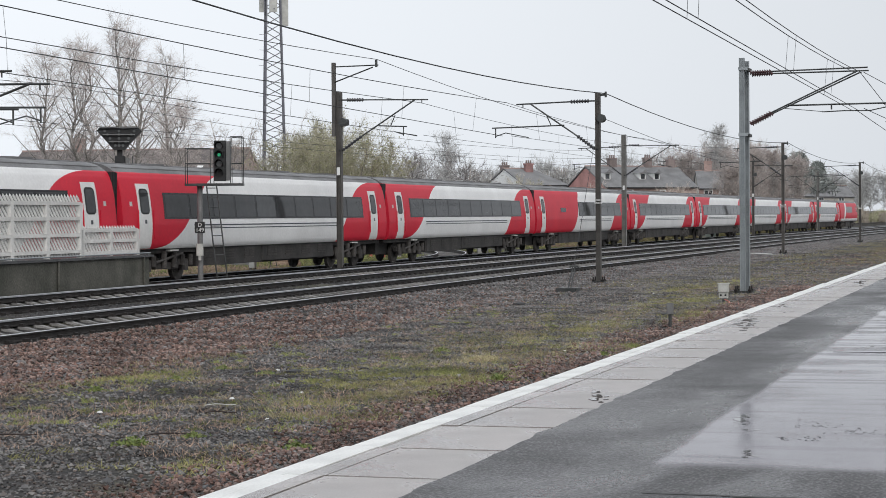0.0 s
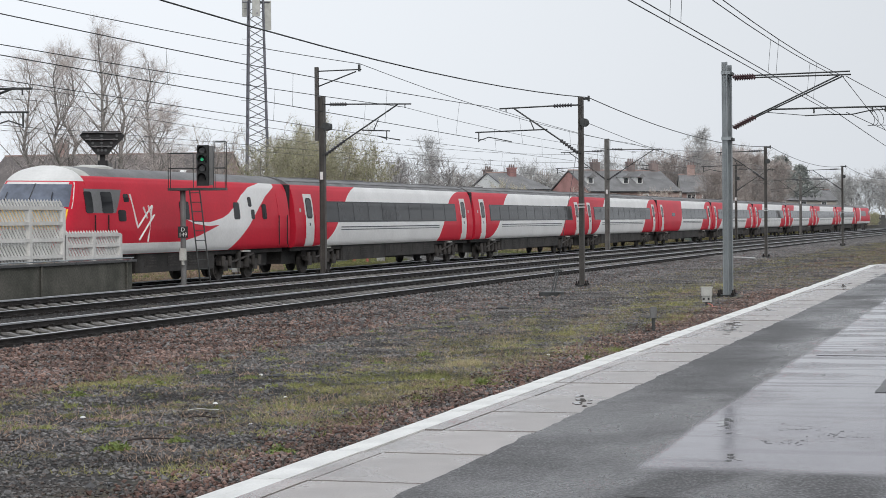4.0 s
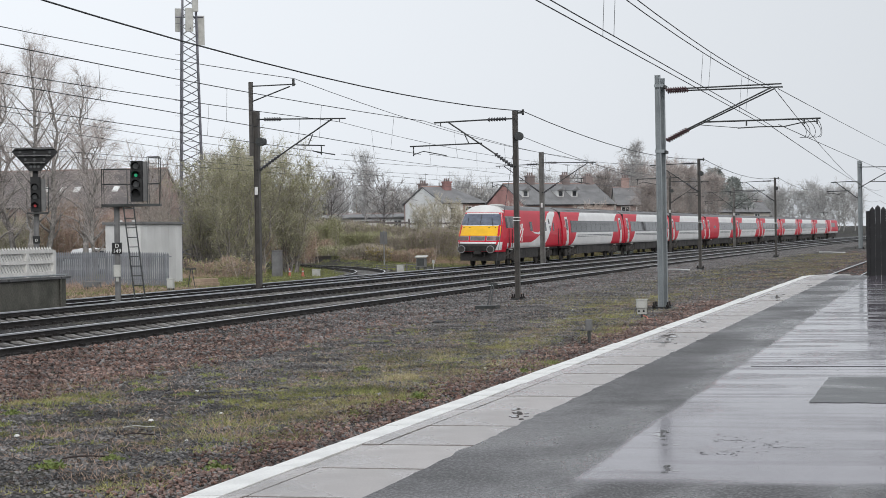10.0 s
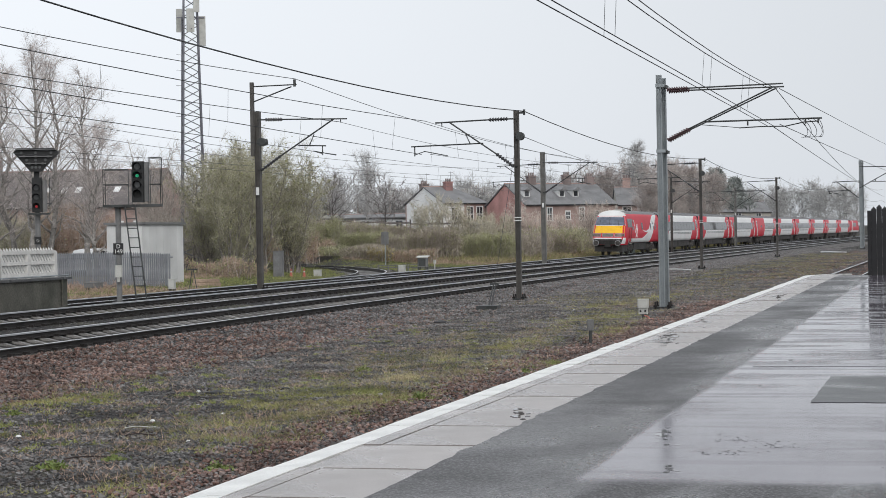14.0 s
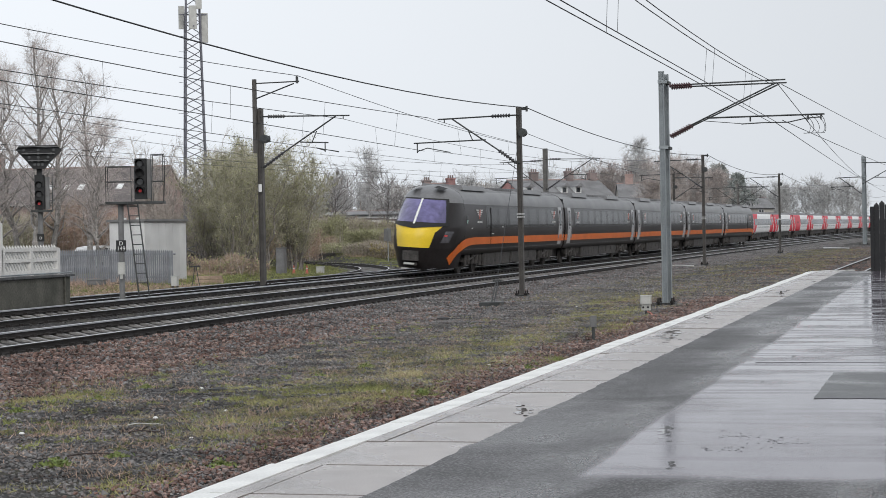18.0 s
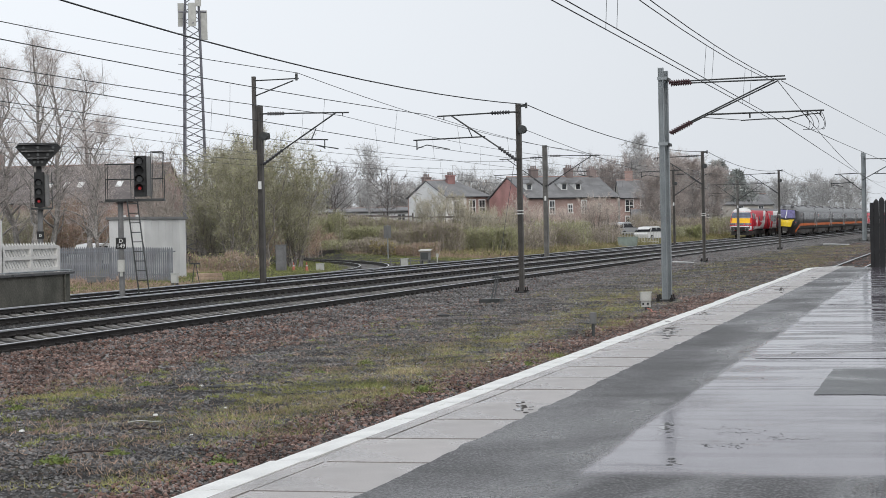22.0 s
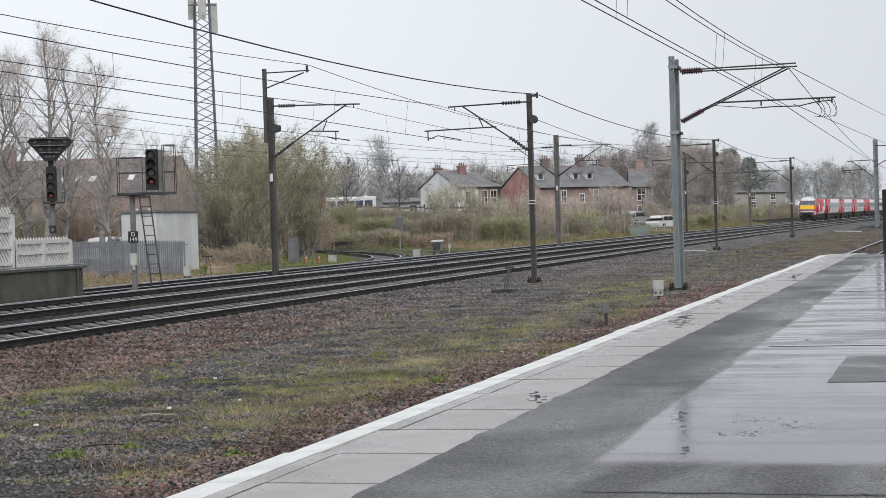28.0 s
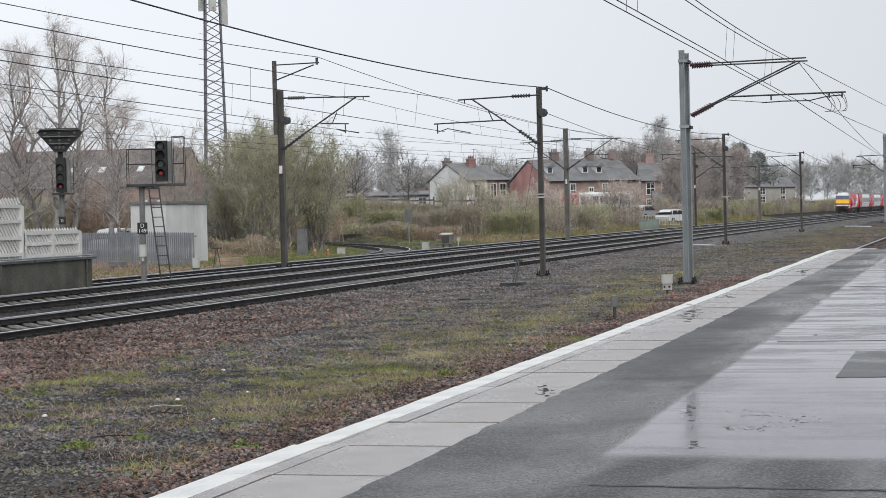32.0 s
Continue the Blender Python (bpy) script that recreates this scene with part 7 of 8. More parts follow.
def blades(p, d, width, name, material, taper=0.25, parent=None):
    """Thin tapering strips from p along d, each a crossed sliver."""
    n = len(p)
    side = np.cross(d, RNG.normal(size=(n, 3)))
    side /= np.linalg.norm(side, axis=1, keepdims=True) + 1e-9
    w = np.broadcast_to(np.asarray(width, float).reshape(-1, 1), (n, 1))
    v = np.stack([p - side * w / 2, p + side * w / 2, p + d + side * w * taper / 2, p + d - side * w * taper / 2], 1).reshape(-1, 3)
    f = np.arange(4 * n).reshape(n, 4)
    ob = new(name, np_mesh(name, v, f, material))
    if parent is not None:
        ob.parent = parent
    return ob


def bark(name, rgb, rough=0.85):
    return island(mat(name, rgb, rough, 0, 0.15, 1.5, 20, 0.0), 0.35)


M["birch"] = bark("birch twig", (0.56, 0.50, 0.475))
M["birchbark"] = mat("pale birch bark", (0.33, 0.31, 0.29), 0.8, 0, 0.3, 4, 20, 0.2)
M["twiggreen"] = bark("mossy twig", (0.45, 0.425, 0.32))
M["twigbrown"] = bark("brown bare twig", (0.44, 0.39, 0.35))
M["twigrust"] = bark("russet bramble twig", (0.43, 0.31, 0.24))
# far twigs: distance haze is put into these two colours
M["twigfar"] = bark("haze-paled grey twig", (0.52, 0.515, 0.51))
M["twighaze"] = bark("haze-paled brown twig", (0.52, 0.465, 0.44))
M["scrub"] = bark("brown scrub twig", (0.38, 0.33, 0.275))
M["scrubrust"] = bark("russet scrub twig", (0.42, 0.31, 0.24))
M["scrubgreen"] = bark("olive scrub twig", (0.40, 0.39, 0.25))
M["leafgreen"] = bark("young yellow green leaf", (0.33, 0.335, 0.17))
# needles paled as haze would pale them
M["needlehaze"] = bark("haze-paled needle", (0.34, 0.365, 0.35))
M["gorse"] = bark("yellow gorse flower", (0.36, 0.30, 0.09))
# thickets by the terrace, twig colours lifted to stand in for haze
M["twigmoss"] = bark("haze-paled mossy twig", (0.62, 0.57, 0.47))
M["twigtan"] = bark("haze-paled tan twig", (0.66, 0.58, 0.52))
M["limb"] = mat("wet bark", (0.27, 0.245, 0.225), 0.85, 0, 0.25, 3, 20, 0.2)
M["limbwet"] = mat("dark wet bark", (0.13, 0.115, 0.11), 0.85, 0, 0.25, 3, 20, 0.2)
M["twigdark"] = bark("dark grey bare twig", (0.30, 0.28, 0.275))
# far bark, lightened for haze in the base colour
M["limbfar"] = mat("haze-paled grey bark", (0.46, 0.45, 0.44), 0.85, 0, 0.2, 3, 20, 0.1)


def unit(v):
    return v / (np.linalg.norm(v) + 1e-9)


def tree(x, y, h, spread, label, twig, limb, crown0=0.25, limbs=26, subs=7, twigs=10, up=0.75, droop=0.0, tw=0.02, tl=0.7, stems=1, leaf=None, nleaf=0, name="bare_tree", bushy=0.5):
    z = ground_z(x, y)
    t = thing(name, label, "tree" if name != "shrub" else "shrub", at=pose(x, y, z))
    g = Geo()
    P, D, W = [], [], []
    for s in range(stems):
        a0 = RNG.uniform(0, 6.28)
        off = np.array([math.cos(a0), math.sin(a0), 0]) * (0 if stems == 1 else RNG.uniform(0.1, 0.5) * spread * 0.6)
        hh = h * (1 if s == 0 else RNG.uniform(0.65, 0.98))
        lean = np.array([math.cos(a0), math.sin(a0), 0]) * (0.03 if stems == 1 else RNG.uniform(0.02, 0.28)) * hh
        n = 9
        wob = RNG.normal(size=(n + 1, 3)) * 0.018 * hh
        wob[0] = 0
        pts = [off + lean * (i / n) ** 1.5 + np.array([0, 0, hh * i / n]) + wob[i] * np.array([1, 1, 0]) for i in range(n + 1)]
        r0 = 0.014 * hh / math.sqrt(max(1, stems * 0.45)) + 0.02
        for i in range(n):
            g.tube(pts[i], pts[i + 1], r0 * (1 - 0.93 * i / n), 6, r0 * (1 - 0.93 * (i + 1) / n))
        m = max(5, int(limbs / stems))
        for j in range(m):
            k = crown0 + (0.97 - crown0) * (j + RNG.uniform(0, 0.9)) / m
            f = k * n
            i = min(int(f), n - 1)
            st = pts[i] + (pts[i + 1] - pts[i]) * (f - i)
            az = j * 2.4 + RNG.uniform(-0.5, 0.5)
            shape = math.sin(math.pi * min(1, (k - crown0) / (1 - crown0) * 0.85 + 0.15)) ** bushy
            ln = spread * (0.45 + 0.6 * shape) * RNG.uniform(0.65, 1.15) * (1 if k < 0.85 else 0.55)
            d = unit(np.array([math.cos(az), math.sin(az), up * RNG.uniform(0.7, 1.4) + 0.3 * k]))
            prev, r = st, max(0.012, r0 * (1 - 0.9 * k) * 0.6)
            for q in range(5):
                d = unit(d + RNG.normal(size=3) * 0.16 + np.array([0, 0, 0.10 - droop * q * 0.12]))
                nx = prev + d * ln / 5
                g.tube(prev, nx, r, 4, r * 0.72)
                r *= 0.72
                for _ in range(max(1, int(subs * (0.5 + 0.25 * q) / 4))):
                    b0 = prev + (nx - prev) * RNG.uniform()
                    bd = unit(d + RNG.normal(size=3) * 0.65 + np.array([0, 0, 0.2 - droop * 0.5]))
                    bl = ln * RNG.uniform(0.18, 0.42)
                    P.append(b0), D.append(bd * bl), W.append(tw * 1.3)
                    for _ in range(twigs):
                        u = RNG.uniform(0.15, 1)
                        td = unit(bd + RNG.normal(size=3) * 0.6 + np.array([0, 0, 0.12 - droop * 0.9]))
                        P.append(b0 + bd * bl * u), D.append(td * tl * RNG.uniform(0.35, 1.1)), W.append(tw * 0.6)
                prev = nx
    part("trunk", g, M[limb], t)
    P, D, W = np.array(P), np.array(D), np.array(W)
    blades(P, D, W, "crown", M[twig], 0.3, t)
    if leaf:
        i = RNG.integers(0, len(P), nleaf)
        p = P[i] + D[i] * RNG.uniform(0.2, 1, size=(nleaf, 1))
        d = RNG.normal(size=(nleaf, 3))
        d *= 0.07 / np.linalg.norm(d, axis=1, keepdims=True) * RNG.uniform(0.6, 1.5, size=(nleaf, 1))
        blades(p, d, 0.05, "leaf_mass", M[leaf], 0.6, t)["kind"] = "stuff"
    return t


# birches behind the junction signal
for x, y, h, sp in ((-46.4, 95, 12.4, 3.0), (-49.6, 97, 11.3, 3.1), (-43.6, 96, 10.6, 2.5), (-52.4, 99, 11.2, 3.0), (-41.6, 92, 7.6, 2.0), (-47.8, 101, 12.0, 2.9), (-50.9, 101, 11.8, 2.9)):
    tree(x, y, h, sp, "tall bare silver birch with drooping fine twigs", "birch", "birchbark", 0.16, 44, 8, 15, up=0.8, droop=0.28, tw=0.012, tl=0.7, name="birch_tree", bushy=0.8)
# the tall thicket behind the mast
for x, y, h, sp in ((-37.0, 101, 6.9, 2.2), (-38.6, 103, 5.8, 2.2), (-35.6, 100, 6.6, 2.1), (-34.4, 102, 5.6, 2.0), (-36.4, 97.5, 5.2, 2.0), (-40.2, 104, 6.0, 2.0), (-35.8, 106, 6.4, 2.0), (-39.6, 108, 7.6, 2.4), (-42.0, 113, 7.0, 2.4)):
    tree(x, y, h, sp, "tall bare willow thicket with mossy twigs and first leaves", "twiggreen", "limb", 0.06, 70, 9, 18, up=1.4, tw=0.014, tl=0.6, stems=8, leaf="leafgreen", nleaf=2300, name="shrub", bushy=0.25)
for x, y, h, sp in ((-42.0, 108, 5.2, 2.2), (-44.6, 109, 4.6, 2.4), (-40.5, 98, 3.0, 1.6), (-52.0, 126, 7.0, 2.6), (-49.4, 128, 7.4, 2.6), (-55.0, 130, 6.4, 2.6), (-46.0, 126, 6.4, 2.6)):
    tree(x, y, h, sp, "bare brown thicket beside the hut", "twigbrown", "limb", 0.08, 44, 7, 8, up=1.3, tw=0.022, tl=0.6, stems=6, name="shrub", bushy=0.25)
# tall scrub between the far track and the terrace
for x, y, h, sp in ((-38.7, 150, 3.9, 1.5), (-37.2, 151, 3.7, 1.4), (-35.9, 150, 3.0, 1.3), (-34.4, 149, 2.6, 1.2), (-33.5, 150.5, 2.9, 1.2), (-40.4, 152, 3.2, 1.4)):
    tree(x, y, h, sp, "tall mossy thicket with first leaves beyond the far track", "twigmoss", "limb", 0.05, 50, 7, 12, up=1.5, tw=0.016, tl=0.5, stems=8, leaf="leafgreen", nleaf=500, name="shrub", bushy=0.25)
for x, y, h, sp in ((-35.7, 166, 3.9, 1.2), (-34.5, 165, 3.1, 1.2), (-36.4, 167, 3.0, 1.1), (-31.9, 182, 4.1, 1.3), (-31.0, 183, 4.2, 1.3), (-30.2, 181.5, 3.8, 1.1), (-32.9, 184, 3.2, 1.2)):
    tree(x, y, h, sp, "tall bare brown thicket beyond the far track", "twigtan", "limb", 0.05, 46, 7, 12, up=1.5, tw=0.016, tl=0.5, stems=8, name="shrub", bushy=0.25)
for x, y, h, sp in ((-35.3, 176, 2.9, 1.2), (-34.3, 178, 2.6, 1.2), (-33.4, 177, 2.4, 1.1)):
    tree(x, y, h, sp, "thin bare shrub beyond the far track", "twigtan", "limb", 0.05, 36, 6, 8, up=1.4, tw=0.02, tl=0.5, stems=6, name="shrub", bushy=0.25)
# middle trees
for x, y, h, sp in ((-52.9, 168, 4.9, 3.3), (-47.8, 168, 4.5, 3.0), (-58.5, 172, 4.4, 3.2)):
    tree(x, y, h, sp, "bare spreading dark tree behind the hedge", "twigdark", "limbwet", 0.30, 22, 6, 6, up=0.5, tw=0.05, tl=0.7, bushy=0.3)
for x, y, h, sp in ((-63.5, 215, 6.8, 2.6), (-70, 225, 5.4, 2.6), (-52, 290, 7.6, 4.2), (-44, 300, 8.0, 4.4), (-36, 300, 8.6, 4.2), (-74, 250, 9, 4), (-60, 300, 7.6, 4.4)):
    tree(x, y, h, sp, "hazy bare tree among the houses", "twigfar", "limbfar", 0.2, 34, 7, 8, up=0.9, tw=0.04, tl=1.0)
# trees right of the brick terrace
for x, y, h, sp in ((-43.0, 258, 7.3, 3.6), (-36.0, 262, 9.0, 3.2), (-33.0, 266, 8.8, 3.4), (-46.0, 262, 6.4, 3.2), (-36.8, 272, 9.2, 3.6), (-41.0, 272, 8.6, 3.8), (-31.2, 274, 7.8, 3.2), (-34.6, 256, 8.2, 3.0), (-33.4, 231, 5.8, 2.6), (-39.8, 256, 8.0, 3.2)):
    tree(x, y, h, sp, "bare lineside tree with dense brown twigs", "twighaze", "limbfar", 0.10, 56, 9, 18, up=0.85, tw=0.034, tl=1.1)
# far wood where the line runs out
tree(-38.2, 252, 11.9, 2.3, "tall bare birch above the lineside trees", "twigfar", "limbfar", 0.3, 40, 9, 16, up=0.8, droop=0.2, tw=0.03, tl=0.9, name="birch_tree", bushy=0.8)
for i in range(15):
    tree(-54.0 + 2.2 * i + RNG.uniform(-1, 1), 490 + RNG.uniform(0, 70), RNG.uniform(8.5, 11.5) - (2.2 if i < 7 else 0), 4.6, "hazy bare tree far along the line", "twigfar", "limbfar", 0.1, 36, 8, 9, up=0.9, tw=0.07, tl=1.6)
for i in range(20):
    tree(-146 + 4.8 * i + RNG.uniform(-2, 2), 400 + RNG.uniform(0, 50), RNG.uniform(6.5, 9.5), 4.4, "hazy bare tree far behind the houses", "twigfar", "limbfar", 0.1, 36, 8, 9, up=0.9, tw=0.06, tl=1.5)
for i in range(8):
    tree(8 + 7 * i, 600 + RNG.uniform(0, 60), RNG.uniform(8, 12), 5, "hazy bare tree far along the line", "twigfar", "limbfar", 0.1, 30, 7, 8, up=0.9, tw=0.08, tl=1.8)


def conifer(x, y, h, r):
    t = thing("pine_tree", "dark evergreen pine standing above the trees", "tree", at=pose(x, y, ground_z(x, y)))
    part("trunk", Geo().tube((0, 0, 0), (0, 0, h * 0.95), 0.2, 7, 0.05), M["limb"], t)
    n = 5200
    zc = RNG.uniform(0.45, 1, n)
    az = RNG.uniform(0, 6.28, n)
    lump = 0.7 + 0.35 * np.sin(az * 3 + zc * 14)
    rr = r * np.sqrt(RNG.uniform(0.1, 1, n)) * (1.15 - zc) * 1.7 * lump
    p = np.stack([rr * np.cos(az), rr * np.sin(az), zc * h], 1)
    d = RNG.normal(size=(n, 3)) * 0.28
    blades(p, d, 0.16, "crown", M["needlehaze"], 0.5, t)


conifer(-38.6, 345, 11.0, 4.4)
conifer(-36.0, 352, 9.6, 3.6)


def hedge(xs, ys, h, label, twig, n, tw=0.022, leaf=None, nl=0, depth=1.6, name="hedge"):
    """A rough clump of upright twigs over a stretch of ground."""
    x0, x1 = xs
    t = thing(name, label, "hedge", at=pose((x0 + x1) / 2, ys, ground_z((x0 + x1) / 2, ys)))
    cx = (x0 + x1) / 2
    L = x1 - x0
    px = RNG.uniform(-L / 2, L / 2, n)
    py = RNG.uniform(-depth / 2, depth / 2, n)
    top = h * np.array([0.82 + 0.42 * noise.noise(((cx + a) * 0.42, ys * 0.3, 2.0)) + 0.22 * noise.noise(((cx + a) * 1.5, b * 1.5, ys)) for a, b in zip(px, py)])
    pz = RNG.uniform(0, 1, n) ** 0.85 * top * 0.8
    d = np.stack([RNG.normal(size=n) * 0.55, RNG.normal(size=n) * 0.55, RNG.uniform(0.05, 1.0, n)], 1)
    d *= (RNG.uniform(0.25, 0.75, n) * h * 0.36)[:, None] / np.linalg.norm(d, axis=1)[:, None]
    p = np.stack([px, py, pz], 1)
    blades(p, d, tw, "twig_mass", M[twig], 0.3, t)
    m = n // 36
    blades(np.stack([px[:m], py[:m], 0 * px[:m]], 1), np.stack([RNG.normal(size=m) * 0.25, RNG.normal(size=m) * 0.2, top[:m] * 0.9], 1), tw * 1.6, "stem_mass", M["twigbrown"], 0.3, t)
    if leaf:
        i = RNG.integers(0, n, nl)
        q = p[i] + d[i] * RNG.uniform(0, 1, size=(nl, 1))
        e = RNG.normal(size=(nl, 3)) * 0.06
        blades(q, e, 0.06, "leaf_mass", M[leaf], 0.6, t)["kind"] = "stuff"


for i, x in enumerate(np.arange(-50, -31.5, 3.2)):
    yy = 132 + 9 * math.sin(i * 0.7) + (10 if x > -36 else 0)
    hedge((x, x + 4.0), yy, 2.2 + 0.4 * math.sin(i * 1.9), "scrubby lineside hedge of brown and green twigs", ("scrub", "scrubgreen", "scrubgreen", "scrub")[i % 4], 8200, 0.019, "leafgreen", 5200 if i % 4 in (1, 2) else 2200, 2.4)
for i, x in enumerate(np.arange(-66, -33, 4.4)):
    hedge((x, x + 5.6), 158 + 4 * math.sin(i), 2.35, "dense bare brown hedge below the houses", "scrub", 6500, 0.022, "leafgreen", 1500 + 2200 * (i % 3 == 1), 2.6)
for i, x in enumerate(np.arange(-86, -40, 4.6)):
    hedge((x, x + 5.6), 122 + 3 * math.sin(i * 2), 3.4 + 0.6 * math.sin(i * 1.3), "tangled russet scrub behind the palisade", ("twigrust", "twigbrown", "twiggreen")[i % 3], 7000, 0.022, "leafgreen", 900, 2.6)
for i in range(16):
    yy = 150 + 15 * i
    if yy == 195:   # the gap through which the parked cars show
        continue
    x = -33.4 + bend(yy)
    hedge((x - 1.2, x + 2.4), yy, 2.4 + 0.5 * math.sin(i * 2.2), "dark low scrub along the curve", ("scrub", "scrubgreen")[i % 2], 5200, 0.03, "leafgreen", 900, 9.0)
for x, y in ((-44.6, 133), (-36.6, 126.8)):
    hedge((x - 0.7, x + 0.7), y, 1.35, "yellow flowering gorse bush", "scrub", 1800, 0.03, "gorse", 1100, 1.1, "gorse_bush")
for i, (x, y) in enumerate(((-35.0, 128.5), (-37.9, 128.2), (-40.6, 130.0), (-43.6, 133.0), (-47.0, 137.0), (-50.4, 141.0))):
    hedge((x - 1.7, x + 1.7), y, 1.15 + 0.35 * math.sin(i * 2.7), "low russet bramble beside the branch track", ("scrubrust", "scrub", "scrubgreen")[i % 3], 4200, 0.024, "leafgreen", 700, 2.4, "bramble")
for x, y in ((-33.6, 92), (-35.6, 94), (-37.2, 96)):
    hedge((x - 1.0, x + 1.0), y, 1.2, "low russet bramble at the thicket's foot", "scrubrust", 1000, 0.02, "leafgreen", 260, 1.4, "bramble")

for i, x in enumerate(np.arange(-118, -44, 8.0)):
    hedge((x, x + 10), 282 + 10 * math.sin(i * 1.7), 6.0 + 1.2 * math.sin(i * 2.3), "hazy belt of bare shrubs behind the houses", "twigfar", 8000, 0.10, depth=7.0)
hedge((-29.9, -27.0), 225, 1.9, "yellow-green willow bush beyond the far track", "leafgreen", 3000, 0.05, "leafgreen", 2600, 2.4, "willow_bush")


# ---- ballast stones, weeds and grass ----
OCT_V = np.array([(1, 0, 0), (-1, 0, 0), (0, 1, 0), (0, -1, 0), (0, 0, 1), (0, 0, -1)], float)
OCT_F = np.array([(0, 2, 4), (2, 1, 4), (1, 3, 4), (3, 0, 4), (2, 0, 5), (1, 2, 5), (3, 1, 5), (0, 3, 5)])


def stones(name, label, u, y, size, lift, material, flat=0.8):
    """Angular stones at u metres left of the line; half sunk in the ground."""
    n = len(u)
    x = -u + np.array([bend(b) for b in y])
    z = np.array([ground_z(a, b) for a, b in zip(x, y)]) + lift
    s = size * RNG.uniform(0.55, 1.3, n)
    v = OCT_V[None] * (s[:, None, None] * RNG.uniform(0.55, 1.2, (n, 6, 1)))
    a = RNG.uniform(0, 6.28, (3, n))
    for k, (i, j) in enumerate(((0, 1), (1, 2), (0, 2))):
        c, w = np.cos(a[k])[:, None], np.sin(a[k])[:, None]
        p, q = v[..., i].copy(), v[..., j].copy()
        v[..., i], v[..., j] = p * c - q * w, p * w + q * c
    v[..., 2] *= flat
    v += np.stack([x, y, z], 1)[:, None]
    f = (OCT_F[None] + 6 * np.arange(n)[:, None, None]).reshape(-1, 3)
    return tagged(new(name, np_mesh(name, v.reshape(-1, 3), f, material)), label, "ballast", kind="stuff")


def scatter(n, u0, u1, y0, y1, power=2.2):
    """More of them near the camera."""
    y = y0 + (y1 - y0) * RNG.uniform(0, 1, n) ** power
    return RNG.uniform(u0, u1, n), y


def patchy(u, y, scale, low, seed):
    k = np.array([noise.noise((a * scale, b * scale * 0.6, seed)) for a, b in zip(u, y)])
    return k > low


def band(v, a, b, c, d):
    """1 between b and c, fading to 0 at a and d."""
    return np.clip(np.minimum((v - a) / (b - a), (d - v) / (d - c)), 0, 1)


u, y = scatter(46000, 12.3, 16.9, 20, 150, 1.8)
k = RNG.uniform(0, 1, len(u)) < band(u, 12.2, 13.6, 17, 18)
red = RNG.uniform(0, 1, len(u)) < np.clip((62 - y) / 32, 0.12, 0.92)
stones("ballast_shoulder", "reddish brown ballast shoulder beside the track", u[k & red], y[k & red], 0.044, 0.022, M["ballastred"])
stones("grey_shoulder", "grey ballast shoulder along the curve", u[k & ~red], y[k & ~red], 0.044, 0.022, M["ballast"])
u, y = scatter(44000, 16.6, 28.2, 30, 150, 1.6)
on = np.abs((y - 18) / 0.65 - np.round((y - 18) / 0.65)) < 0.24
for tu, tz, tc in TRACKS:
    k = ~(on & (np.abs(u - tu) < 1.24))
    u, y, on = u[k], y[k], on[k]
stones("ballast_bed", "dark grey ballast between the rails", u, y, 0.038, -0.004, M["bedstone"])
u, y = scatter(150000, 5.6, 14.2, 10.5, 85, 1.9)
k = RNG.uniform(0, 1, len(u)) < np.where(u > 13, 0.5, 1) * (0.55 + 0.45 * patchy(u, y, 0.3, -0.15, 2.0))
stones("cinder_stones", "dark wet cinders and loose stones", u[k], y[k], 0.016 + 0.0005 * y[k], 0.006, M["cinder"], flat=0.7)
u, y = scatter(2600, 5.6, 14.0, 11, 60, 1.8)
stones("loose_stones", "larger loose grey stones on the cinders", u, y, 0.04, 0.008, M["ballast"])
u, y = scatter(22000, 5.0, 7.6, 10, 62, 1.8)
k = RNG.uniform(0, 1, len(u)) < band(u, 4.9, 5.2, 6.8, 7.5)
stones("ballast_edge", "loose reddish ballast along the platform face", u[k], y[k], 0.022 + 0.0005 * y[k], 0.02, M["ballastred"])
u, y = scatter(26000, 5.6, 14.0, 62, 210, 1.5)
stones("far_cinders", "grey cinders towards the curve", u, y, 0.06, 0.0, M["cinder"], flat=0.55)
u, y = scatter(16000, 13.0, 17.2, 110, 300, 1.4)
stones("far_shoulder", "grey ballast shoulder on the curve", u, y, 0.07, 0.0, M["ballast"])
th, rr = RNG.uniform(0.06, 0.70, 7000), 76 + RNG.uniform(-1.9, 1.9, 7000)
x, y = -102.1 + rr * np.cos(th), 78.5 + rr * np.sin(th)
stones("branch_ballast", "grey ballast along the branch track", np.array([bend(b) for b in y]) - x, y, 0.06, 0.0, M["ballast"])
u, y = scatter(9000, 2.6, 10.0, 57, 190, 1.5)
stones("ballast_siding", "rusty brown ballast round the siding", u, y, 0.06, 0.0, M["ballastred"])

M["grassgreen"] = speckle(mat("wet green grass blade", (0.12, 0.14, 0.05), 0.7, bump=0), ((0.12, 0.155, 0.04), (0.23, 0.235, 0.075), (0.11, 0.11, 0.05), (0.19, 0.22, 0.06), (0.27, 0.25, 0.12)))
M["grassdry"] = speckle(mat("dry straw grass blade", (0.24, 0.21, 0.12), 0.75, bump=0), ((0.38, 0.33, 0.20), (0.20, 0.17, 0.085), (0.45, 0.40, 0.27), (0.17, 0.12, 0.075), (0.30, 0.28, 0.13)))
